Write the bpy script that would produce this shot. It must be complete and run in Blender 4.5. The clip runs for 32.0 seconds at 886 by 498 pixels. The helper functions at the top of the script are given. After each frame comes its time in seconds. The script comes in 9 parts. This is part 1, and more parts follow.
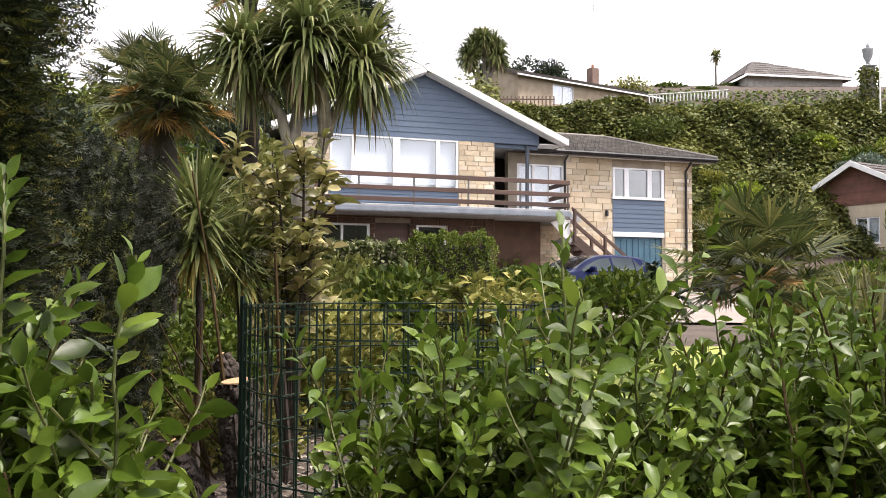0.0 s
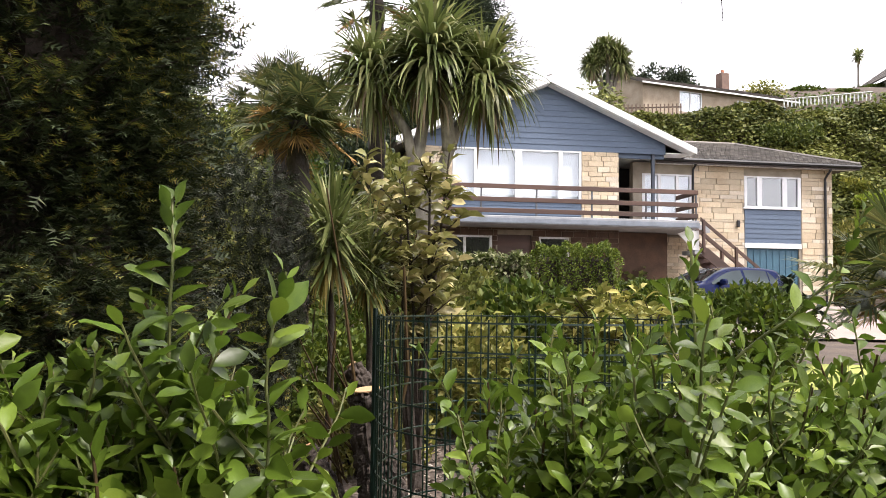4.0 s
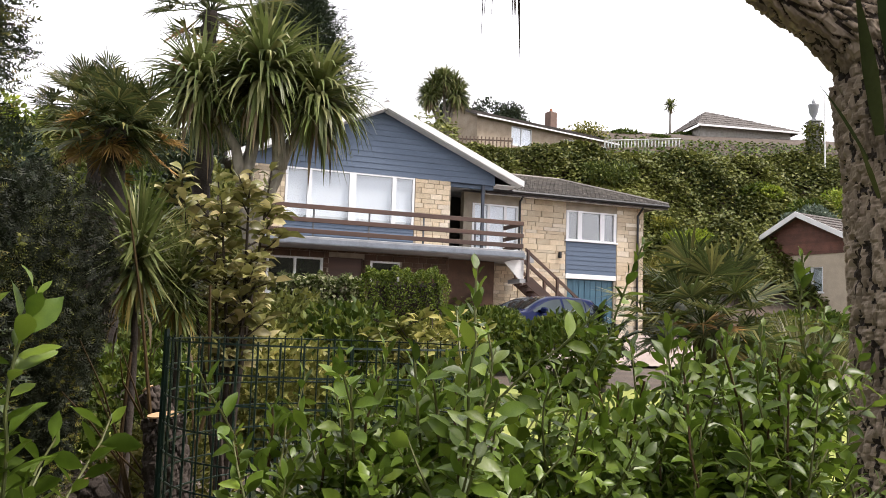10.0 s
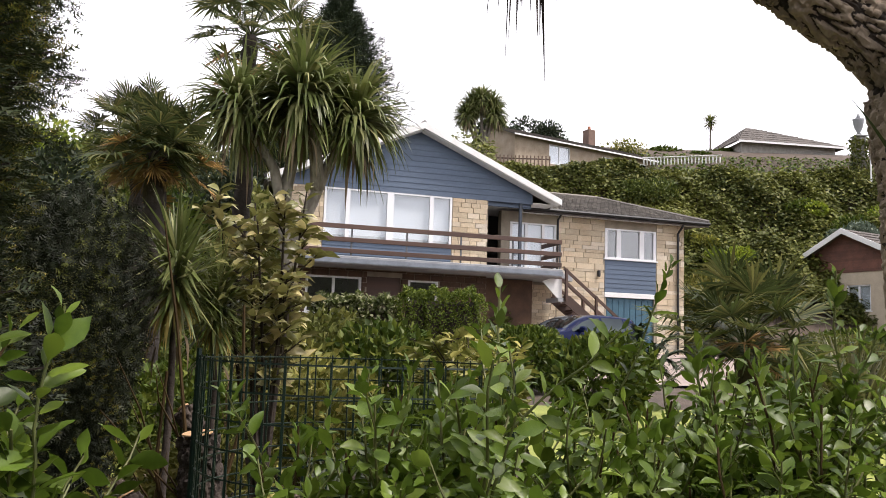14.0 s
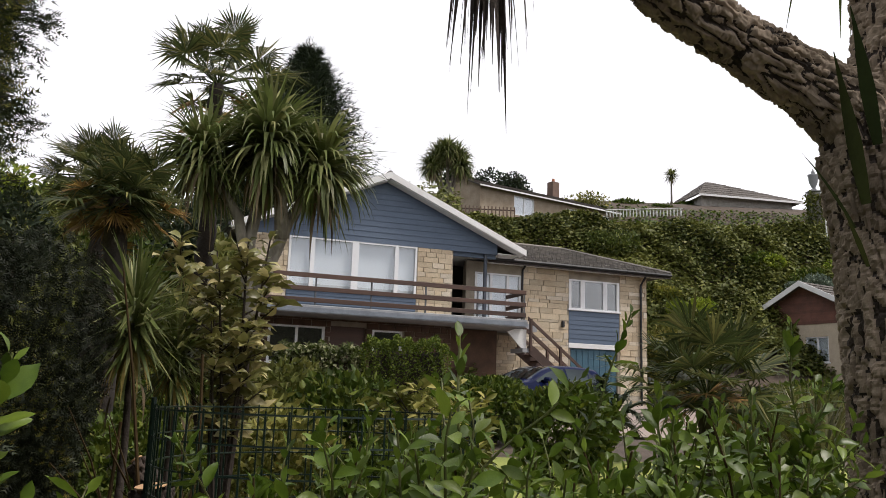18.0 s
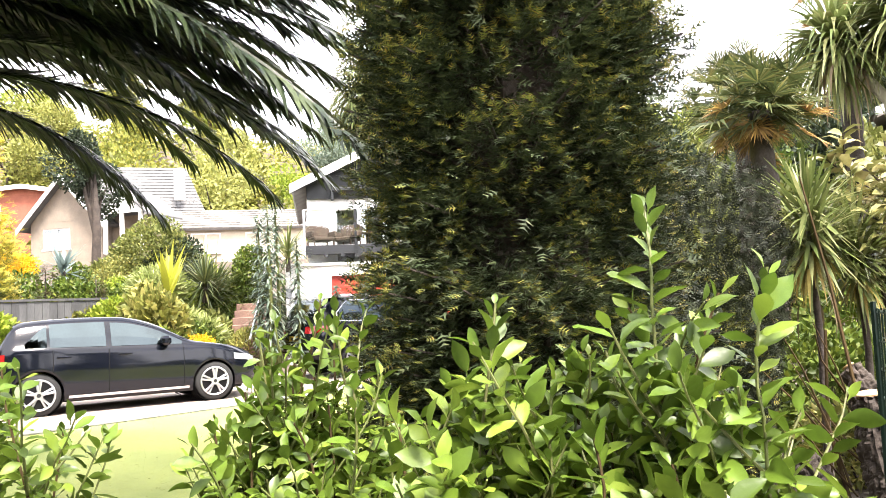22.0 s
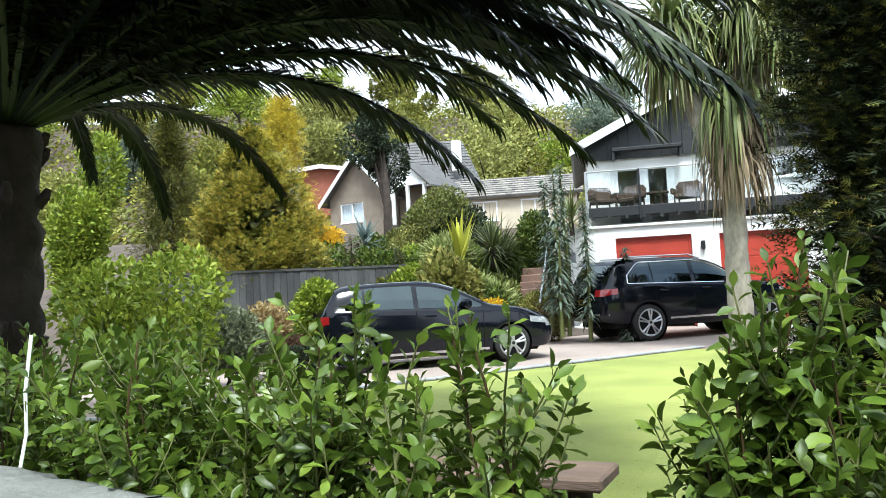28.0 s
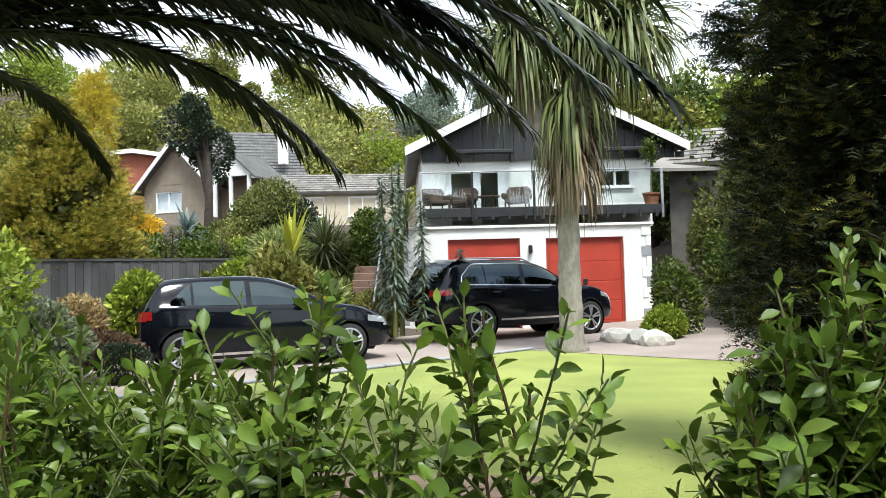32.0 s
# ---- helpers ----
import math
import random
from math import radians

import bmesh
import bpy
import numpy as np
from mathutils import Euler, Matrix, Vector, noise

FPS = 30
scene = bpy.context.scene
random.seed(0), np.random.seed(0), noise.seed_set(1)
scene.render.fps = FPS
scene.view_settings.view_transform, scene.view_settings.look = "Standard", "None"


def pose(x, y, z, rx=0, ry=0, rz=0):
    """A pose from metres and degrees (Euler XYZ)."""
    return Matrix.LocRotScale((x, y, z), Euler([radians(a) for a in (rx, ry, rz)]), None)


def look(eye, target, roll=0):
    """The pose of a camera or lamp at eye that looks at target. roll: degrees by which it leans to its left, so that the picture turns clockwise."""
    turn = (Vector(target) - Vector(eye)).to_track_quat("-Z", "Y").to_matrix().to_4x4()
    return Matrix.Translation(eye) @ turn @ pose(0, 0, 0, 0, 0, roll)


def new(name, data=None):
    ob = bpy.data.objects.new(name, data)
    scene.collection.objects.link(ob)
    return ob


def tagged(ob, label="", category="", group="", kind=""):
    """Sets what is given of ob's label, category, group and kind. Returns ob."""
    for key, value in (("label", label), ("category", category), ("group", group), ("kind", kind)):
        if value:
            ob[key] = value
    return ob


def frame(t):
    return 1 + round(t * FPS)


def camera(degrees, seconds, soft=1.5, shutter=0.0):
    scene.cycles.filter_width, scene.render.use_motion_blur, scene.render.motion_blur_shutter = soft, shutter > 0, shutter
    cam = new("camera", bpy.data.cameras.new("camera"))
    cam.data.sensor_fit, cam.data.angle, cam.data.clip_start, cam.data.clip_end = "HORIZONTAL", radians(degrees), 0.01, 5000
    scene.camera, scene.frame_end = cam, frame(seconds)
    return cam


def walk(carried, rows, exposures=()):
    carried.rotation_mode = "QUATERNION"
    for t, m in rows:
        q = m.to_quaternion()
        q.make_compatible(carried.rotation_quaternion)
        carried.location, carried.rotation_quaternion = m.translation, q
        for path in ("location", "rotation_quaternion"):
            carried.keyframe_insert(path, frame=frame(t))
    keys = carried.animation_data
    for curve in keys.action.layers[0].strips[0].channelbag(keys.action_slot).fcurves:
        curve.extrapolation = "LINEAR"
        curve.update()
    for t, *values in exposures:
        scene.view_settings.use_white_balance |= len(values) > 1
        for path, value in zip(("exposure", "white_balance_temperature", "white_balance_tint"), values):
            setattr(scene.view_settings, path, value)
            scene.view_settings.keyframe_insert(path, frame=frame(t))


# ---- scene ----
cam = camera(57.3, 32.0, soft=0.9)
PATH = [
    (0, (0.155, 0.017, 1.75), (0.15, 2.015, 1.845), 0.3),
    (0.5, (0.165, -0.045, 1.756), (0.208, 1.952, 1.869), 0.9),
    (1, (0.172, -0.046, 1.76), (0.3, 1.946, 1.888), 1.5),
    (1.5, (0.178, -0.021, 1.761), (0.355, 1.964, 1.937), 1.4),
    (2, (0.177, 0.023, 1.75), (0.234, 2.014, 1.93), 1.7),
    (2.5, (0.174, 0.021, 1.741), (-0.003, 2.007, 1.897), 1.2),
    (3, (0.171, 0.003, 1.749), (-0.095, 1.981, 1.877), 0.7),
    (3.5, (0.158, -0.02, 1.756), (-0.148, 1.953, 1.877), 0.7),
    (5.5, (0.125, -0.079, 1.758), (-0.12, 1.903, 1.875), 1.6),
    (6, (0.13, -0.079, 1.76), (-0.059, 1.908, 1.875), 1.8),
    (6.5, (0.128, -0.056, 1.755), (-0.013, 1.936, 1.861), 1.8),
    (7, (0.131, -0.067, 1.758), (0.002, 1.924, 1.896), 1.9),
    (7.5, (0.132, -0.076, 1.761), (0.019, 1.914, 1.935), 1.4),
    (8, (0.142, -0.08, 1.767), (0.064, 1.907, 1.984), 1.2),
    (8.5, (0.156, -0.076, 1.761), (0.113, 1.912, 1.973), 1.7),
    (9, (0.176, -0.039, 1.746), (0.159, 1.951, 1.946), 2.2),
    (9.5, (0.211, -0.024, 1.755), (0.264, 1.966, 1.948), 2.2),
    (10, (0.242, -0.012, 1.758), (0.342, 1.977, 1.946), 1.9),
    (10.5, (0.27, 0.0, 1.755), (0.392, 1.989, 1.933), 1.4),
    (11, (0.286, 0.007, 1.756), (0.416, 1.993, 1.945), 1.5),
    (11.5, (0.289, 0.007, 1.757), (0.413, 1.993, 1.951), 1.4),
    (12, (0.288, 0.002, 1.757), (0.39, 1.989, 1.954), 1.5),
    (12.5, (0.287, -0.016, 1.759), (0.354, 1.971, 1.974), 1.6),
    (13, (0.28, -0.024, 1.756), (0.335, 1.963, 1.979), 2.0),
    (13.5, (0.278, -0.022, 1.76), (0.281, 1.966, 1.982), 1.9),
    (15.5, (0.268, -0.01, 1.752), (0.292, 1.969, 2.042), 2.2),
    (16, (0.271, -0.005, 1.754), (0.361, 1.971, 2.051), 2.3),
    (16.5, (0.28, -0.016, 1.749), (0.374, 1.957, 2.058), 2.0),
    (17, (0.281, -0.029, 1.752), (0.353, 1.946, 2.06), 1.9),
    (17.5, (0.284, -0.026, 1.752), (0.344, 1.948, 2.064), 1.9),
    (18, (0.286, -0.02, 1.755), (0.37, 1.946, 2.111), 2.0),
    (18.5, (0.29, -0.031, 1.754), (0.387, 1.937, 2.099), 1.9),
    (19, (0.278, -0.023, 1.764), (0.222, 1.95, 2.087), 1.1),
    (19.5, (0.255, -0.019, 1.758), (-0.059, 1.937, 2.033), 0.1),
    (20, (0.242, -0.002, 1.753), (-0.371, 1.89, 1.967), -1.4),
    (20.5, (0.233, -0.001, 1.753), (-0.647, 1.784, 1.943), -2.4),
    (21, (0.218, -0.015, 1.747), (-0.87, 1.654, 1.926), -2.8),
    (21.5, (0.195, -0.027, 1.751), (-1.027, 1.548, 1.921), -3.0),
    (22, (0.141, -0.07, 1.75), (-1.165, 1.437, 1.902), -2.6),
    (22.5, (0.083, -0.084, 1.745), (-1.298, 1.356, 1.88), -2.5),
    (23, (0.039, -0.125, 1.746), (-1.454, 1.197, 1.885), -2.3),
    (23.5, (-0.022, -0.14, 1.751), (-1.595, 1.089, 1.875), -1.9),
    (24, (-0.088, -0.141, 1.758), (-1.709, 1.025, 1.879), -3.0),
    (24.5, (-0.091, -0.216, 1.742), (-1.742, 0.907, 1.849), -3.2),
    (25, (-0.111, -0.244, 1.738), (-1.781, 0.854, 1.807), -3.3),
    (25.5, (-0.144, -0.228, 1.736), (-1.828, 0.849, 1.783), -2.6),
    (26, (-0.142, -0.231, 1.731), (-1.857, 0.797, 1.784), -1.2),
    (26.5, (-0.123, -0.217, 1.722), (-1.852, 0.788, 1.742), -0.6),
    (28.5, (-0.378, -0.333, 1.724), (-2.095, 0.684, 1.844), -3.9),
    (29, (-0.398, -0.374, 1.721), (-2.113, 0.649, 1.822), -4.4),
    (29.5, (-0.449, -0.327, 1.718), (-2.153, 0.715, 1.809), -3.4),
    (30, (-0.513, -0.255, 1.716), (-2.186, 0.837, 1.807), -2.0),
    (30.5, (-0.576, -0.239, 1.697), (-2.193, 0.939, 1.722), -0.2),
    (31, (-0.729, -0.255, 1.702), (-2.221, 1.076, 1.741), -0.4),
    (31.5, (-0.826, -0.302, 1.707), (-2.233, 1.118, 1.771), -0.9),
    (32, (-0.832, -0.381, 1.724), (-2.288, 0.987, 1.804), -1.6),
]
EXPOSURES = [(0, 0.85, 6500, 17), (2, 0.68, 6500, 17), (3.2, 0.8, 6500, 17), (5.5, 1.15, 6500, 17), (9, 0.68, 6500, 16), (13, 0.45, 6500, 17), (17, 0.0, 6500, 16), (19, -0.38, 6500, 12), (19.6, 0.55, 6500, 14), (20.2, 1.45, 6500, 15), (20.8, 2.15, 6500, 16), (22, 2.4, 6500, 15), (23, 1.95, 6400, 11), (24, 1.6, 6200, 9), (26, 1.15, 5850, 5), (29, 0.9, 5650, 3), (32, 0.72, 5900, 5)]
walk(cam, [(t, look(eye, target, roll)) for t, eye, target, roll in PATH], EXPOSURES)

# ---- world and light ----
world = bpy.data.worlds.new("world")
scene.world = world
world.use_nodes = True
wn = world.node_tree
SUN_EL, SUN_AZ = radians(63), radians(112)
sky = wn.nodes.new("ShaderNodeTexSky")
sky.sky_type, sky.sun_disc, sky.sun_elevation, sky.sun_rotation = "NISHITA", False, SUN_EL, SUN_AZ
sky.air_density, sky.dust_density, sky.ozone_density = 1.0, 4.0, 1.0
# thin bright cloud over most of the sky
tc = wn.nodes.new("ShaderNodeTexCoord")
cloud = wn.nodes.new("ShaderNodeTexNoise")
cloud.inputs["Scale"].default_value, cloud.inputs["Detail"].default_value = 1.6, 6
ramp = wn.nodes.new("ShaderNodeValToRGB")
ramp.color_ramp.elements[0].position, ramp.color_ramp.elements[1].position = 0.32, 0.52
wmix = wn.nodes.new("ShaderNodeMix")
wmix.data_type = "RGBA"
wmix.inputs[7].default_value = (11.5, 11.6, 11.9, 1)
wn.links.new(tc.outputs["Generated"], cloud.inputs["Vector"])
wn.links.new(cloud.outputs["Fac"], ramp.inputs["Fac"])
wn.links.new(ramp.outputs["Color"], wmix.inputs["Factor"])
wn.links.new(sky.outputs["Color"], wmix.inputs[6])
wn.links.new(wmix.outputs[2], wn.nodes["Background"].inputs["Color"])
wn.nodes["Background"].inputs["Strength"].default_value = 0.115
sun = new("sun", bpy.data.lights.new("sun", "SUN"))
sun.data.energy, sun.data.angle, sun.data.color = 3.5, radians(16), (1, 0.95, 0.86)
# the hazy sun stands high to the right of the stone house and lights the front of the white one
sdir = Vector((math.cos(SUN_EL) * math.sin(SUN_AZ), math.cos(SUN_EL) * math.cos(SUN_AZ), math.sin(SUN_EL)))
sun.matrix_world = look(sdir * 60, (0, 0, 0))

# ---- materials ----
MATS = {}


def rgb(c):
    return (c[0], c[1], c[2], 1)


def mat(name, a, b=None, rough=0.7, scale=3.0, fine=40.0, bump=0.3, metal=0.0, c=None, coat=0.0, stretch=(1, 1, 1), spread=0.35, island=0.0, spec=0.5):
    """Two colours mixed by broad noise, grained by fine noise, with relief; island: how far each piece differs."""
    if name in MATS:
        return MATS[name]
    m = bpy.data.materials.new(name)
    MATS[name] = m
    m.use_nodes = True
    n, l = m.node_tree.nodes, m.node_tree.links
    p = n["Principled BSDF"]
    p.inputs["Roughness"].default_value, p.inputs["Metallic"].default_value = rough, metal
    p.inputs["Coat Weight"].default_value = coat
    p.inputs["Specular IOR Level"].default_value = spec
    p.inputs["Coat Roughness"].default_value = 0.05
    t = n.new("ShaderNodeTexCoord")
    mp = n.new("ShaderNodeMapping")
    mp.inputs["Scale"].default_value = stretch
    l.new(t.outputs["Object"], mp.inputs["Vector"])
    big, small = n.new("ShaderNodeTexNoise"), n.new("ShaderNodeTexNoise")
    big.inputs["Scale"].default_value, big.inputs["Detail"].default_value = scale, 4
    small.inputs["Scale"].default_value, small.inputs["Detail"].default_value = fine, 3
    for q in (big, small):
        l.new(mp.outputs["Vector"], q.inputs["Vector"])
    r = n.new("ShaderNodeMapRange")
    r.inputs["From Min"].default_value, r.inputs["From Max"].default_value = 0.5 - spread / 2, 0.5 + spread / 2
    l.new(big.outputs["Fac"], r.inputs["Value"])
    mx = n.new("ShaderNodeMix")
    mx.data_type = "RGBA"
    mx.inputs[6].default_value, mx.inputs[7].default_value = rgb(a), rgb(b or [v * 0.7 for v in a])
    l.new(r.outputs["Result"], mx.inputs["Factor"])
    out = mx.outputs[2]
    if c or island:
        g, oi, ad, fr = n.new("ShaderNodeNewGeometry"), n.new("ShaderNodeObjectInfo"), n.new("ShaderNodeMath"), n.new("ShaderNodeMath")
        fr.operation = "FRACT"
        l.new(g.outputs["Random Per Island"], ad.inputs[0])
        l.new(oi.outputs["Random"], ad.inputs[1])
        l.new(ad.outputs[0], fr.inputs[0])
        if c:
            st = n.new("ShaderNodeMapRange")
            st.inputs["From Min"].default_value, st.inputs["From Max"].default_value = 0.55, 1.0
            l.new(fr.outputs[0], st.inputs["Value"])
            m2 = n.new("ShaderNodeMix")
            m2.data_type = "RGBA"
            m2.inputs[7].default_value = rgb(c)
            l.new(st.outputs["Result"], m2.inputs["Factor"])
            l.new(out, m2.inputs[6])
            out = m2.outputs[2]
        if island:
            hv, vr, wn2 = n.new("ShaderNodeHueSaturation"), n.new("ShaderNodeMapRange"), n.new("ShaderNodeTexWhiteNoise")
            wn2.noise_dimensions = "1D"
            l.new(fr.outputs[0], wn2.inputs["W"])
            vr.inputs["To Min"].default_value, vr.inputs["To Max"].default_value = 1 - island, 1 + island
            l.new(wn2.outputs["Value"], vr.inputs["Value"])
            l.new(vr.outputs["Result"], hv.inputs["Value"])
            l.new(out, hv.inputs["Color"])
            out = hv.outputs["Color"]
    gr, gm = n.new("ShaderNodeMix"), n.new("ShaderNodeMapRange")
    gr.data_type, gr.blend_type = "RGBA", "MULTIPLY"
    gm.inputs["To Min"].default_value, gm.inputs["To Max"].default_value = 0.72, 1.22
    l.new(small.outputs["Fac"], gm.inputs["Value"])
    gr.inputs["Factor"].default_value = 1.0
    l.new(out, gr.inputs[6])
    l.new(gm.outputs["Result"], gr.inputs[7])
    l.new(gr.outputs[2], p.inputs["Base Color"])
    if bump:
        bp = n.new("ShaderNodeBump")
        bp.inputs["Strength"].default_value, bp.inputs["Distance"].default_value = bump, 0.4 / fine
        l.new(small.outputs["Fac"], bp.inputs["Height"])
        l.new(bp.outputs["Normal"], p.inputs["Normal"])
    return m


def leaf_mat(name, a, b, c=None, rough=0.42, through_=0.35, island=0.3, scale=1.5, spec=0.25):
    """Foliage: base by noise, tint by leaf, some light passing through."""
    if name in MATS:
        return MATS[name]
    m = mat(name, a, b, rough=rough, scale=scale, fine=60, bump=0.15, c=c, island=island, spec=spec)
    n, l = m.node_tree.nodes, m.node_tree.links
    p, out = n["Principled BSDF"], n["Material Output"]
    col = p.inputs["Base Color"].links[0].from_socket
    tr, ms = n.new("ShaderNodeBsdfTranslucent"), n.new("ShaderNodeMixShader")
    l.new(col, tr.inputs["Color"])
    ms.inputs["Fac"].default_value = through_
    l.new(p.outputs[0], ms.inputs[1])
    l.new(tr.outputs[0], ms.inputs[2])
    l.new(ms.outputs[0], out.inputs["Surface"])
    return m


def glass_mat(name, tint=(0.8, 0.87, 0.9), rough=0.02, mirror=0.25):
    if name in MATS:
        return MATS[name]
    m = bpy.data.materials.new(name)
    MATS[name] = m
    m.use_nodes = True
    n, l = m.node_tree.nodes, m.node_tree.links
    n.remove(n["Principled BSDF"])
    t, g, f, ms = n.new("ShaderNodeBsdfTransparent"), n.new("ShaderNodeBsdfGlossy"), n.new("ShaderNodeFresnel"), n.new("ShaderNodeMixShader")
    mr = n.new("ShaderNodeMapRange")
    mr.inputs["To Min"].default_value = mirror
    t.inputs["Color"].default_value = rgb(tint)
    g.inputs["Roughness"].default_value = rough
    l.new(f.outputs[0], mr.inputs["Value"])
    l.new(mr.outputs["Result"], ms.inputs["Fac"])
    l.new(t.outputs[0], ms.inputs[1])
    l.new(g.outputs[0], ms.inputs[2])
    l.new(ms.outputs[0], n["Material Output"].inputs["Surface"])
    return m


STONE = mat("cream_stone", (0.60, 0.51, 0.37), (0.50, 0.39, 0.26), rough=0.9, scale=1.2, fine=25, bump=0.6, c=(0.66, 0.59, 0.48), island=0.18)
MORTAR = mat("mortar", (0.36, 0.31, 0.24), rough=0.95, fine=60)
BLUEBOARD = mat("blue_board", (0.098, 0.138, 0.20), (0.08, 0.117, 0.175), rough=0.55, scale=2, fine=30, stretch=(0.3, 1, 3), bump=0.2, island=0.06)
WHITE = mat("white_paint", (0.80, 0.80, 0.79), (0.74, 0.74, 0.72), rough=0.5, fine=50, bump=0.05)
UPVC = mat("white_frame", (0.82, 0.83, 0.84), (0.78, 0.79, 0.80), rough=0.3, fine=50, bump=0.02)
RENDER_W = mat("white_render", (0.80, 0.79, 0.76), (0.70, 0.69, 0.66), rough=0.85, scale=1, fine=70, bump=0.25)
CONCRETE = mat("concrete", (0.34, 0.35, 0.36), (0.25, 0.26, 0.27), rough=0.9, fine=50, bump=0.3)
RAILWOOD = mat("rail_wood", (0.085, 0.045, 0.030), (0.055, 0.030, 0.022), rough=0.6, scale=2, fine=40, stretch=(0.3, 3, 3), island=0.25)
ROOFDARK = mat("dark_roof_tile", (0.115, 0.10, 0.088), (0.08, 0.07, 0.062), rough=0.9, scale=1.5, fine=40, bump=0.5, island=0.12)
ROOFTILE = mat("roof_tile", (0.20, 0.185, 0.165), (0.13, 0.12, 0.11), rough=0.9, scale=1.5, fine=40, bump=0.5, c=(0.24, 0.22, 0.19), island=0.18)
# near black: the shade of unlit rooms is put into this colour
UNLIT = mat("unlit_room", (0.03, 0.03, 0.032), rough=0.9)
IRON = mat("black_iron", (0.015, 0.016, 0.018), rough=0.45, fine=60, bump=0.05)
TEALDOOR = mat("teal_door", (0.05, 0.13, 0.18), (0.04, 0.105, 0.155), rough=0.5, fine=40)
BLIND = mat("pale_blind", (0.86, 0.89, 0.93), (0.82, 0.85, 0.89), rough=0.8, fine=80, bump=0.05)
GLASS = glass_mat("window_glass", tint=(0.96, 0.985, 1.0), mirror=0.10)
REDDOOR = mat("red_door", (0.42, 0.045, 0.022), (0.34, 0.035, 0.018), rough=0.5, scale=2, fine=40, bump=0.1)
BLACKBOARD = mat("black_board", (0.016, 0.017, 0.02), (0.011, 0.012, 0.014), rough=0.55, scale=2, fine=30, bump=0.2, island=0.15)
GRASS = mat("lawn", (0.285, 0.315, 0.072), (0.205, 0.24, 0.05), rough=0.9, scale=0.9, fine=70, bump=0.6, spread=0.3)
SOIL = mat("soil", (0.10, 0.075, 0.055), (0.06, 0.045, 0.035), rough=0.95, scale=2, fine=30, bump=0.8)
PAVING = mat("pink_paving", (0.33, 0.27, 0.23), (0.27, 0.22, 0.19), rough=0.9, scale=1, fine=40, bump=0.3)
ASPHALT = mat("asphalt", (0.05, 0.05, 0.052), (0.035, 0.035, 0.036), rough=0.9, fine=120, bump=0.4)
WALLSTONE = mat("grey_stone", (0.30, 0.29, 0.26), (0.19, 0.19, 0.17), rough=0.95, scale=4, fine=35, bump=0.7, c=(0.36, 0.35, 0.31))
BARK = mat("grey_bark", (0.20, 0.175, 0.145), (0.10, 0.085, 0.07), rough=0.95, scale=5, fine=25, bump=0.9, stretch=(2, 2, 0.6))
BARKDARK = mat("dark_bark", (0.06, 0.045, 0.035), (0.03, 0.023, 0.018), rough=0.95, scale=5, fine=25, bump=0.9)
CUTWOOD = mat("cut_wood", (0.50, 0.32, 0.17), (0.42, 0.25, 0.12), rough=0.8, scale=10, fine=80, bump=0.2)
TIMBER = mat("grey_timber", (0.075, 0.075, 0.074), (0.05, 0.05, 0.05), rough=0.9, scale=2, fine=30, stretch=(2, 2, 0.4), bump=0.4, island=0.3)
BENCHWOOD = mat("bench_wood", (0.17, 0.115, 0.08), (0.11, 0.075, 0.055), rough=0.8, scale=3, fine=30, stretch=(0.4, 3, 3), bump=0.5)
GREENWIRE = mat("green_wire", (0.008, 0.026, 0.018), rough=0.4, fine=90, bump=0.05)
CARBLACK = mat("black_car_paint", (0.004, 0.005, 0.009), (0.003, 0.004, 0.007), rough=0.12, fine=200, bump=0.0, spec=0.3, coat=0.1)
CARBLUE = mat("blue_car_paint", (0.006, 0.011, 0.05), rough=0.15, fine=200, bump=0.0, spec=0.14)
RUBBER = mat("tyre_rubber", (0.018, 0.018, 0.018), rough=0.85, fine=80, bump=0.1)
ALLOY = mat("alloy", (0.62, 0.63, 0.65), rough=0.28, metal=0.85, fine=80, bump=0.0)
CARGLASS = mat("car_glass", (0.085, 0.105, 0.105), (0.075, 0.09, 0.09), rough=0.05, metal=1.0, fine=80, bump=0.0)
LAMPRED = mat("tail_lamp_red", (0.26, 0.008, 0.010), rough=0.15, fine=80, bump=0.0, coat=0.5)
LAMPCLEAR = mat("lamp_clear", (0.6, 0.63, 0.66), rough=0.1, metal=0.5, fine=80, bump=0.0, coat=1.0)
CHROME = mat("chrome", (0.75, 0.76, 0.78), rough=0.12, metal=1.0, fine=80, bump=0.0)
PLATE_Y = mat("yellow_plate", (0.75, 0.55, 0.04), rough=0.4, fine=80, bump=0.0)
TERRACOTTA = mat("terracotta", (0.42, 0.17, 0.09), (0.34, 0.13, 0.07), rough=0.8)
BRICKRED = mat("red_brick", (0.30, 0.10, 0.06), (0.24, 0.075, 0.045), rough=0.9, fine=30, bump=0.4, island=0.12)
BROWNTILE = mat("brown_hung_tile", (0.17, 0.075, 0.05), (0.11, 0.05, 0.035), rough=0.8, fine=30, island=0.2)
WICKER = mat("wicker", (0.10, 0.062, 0.042), (0.07, 0.045, 0.032), rough=0.8, fine=120, bump=0.6)
CARTRIM = mat("black_trim", (0.005, 0.005, 0.0055), rough=0.6, fine=80, bump=0.0, spec=0.15)

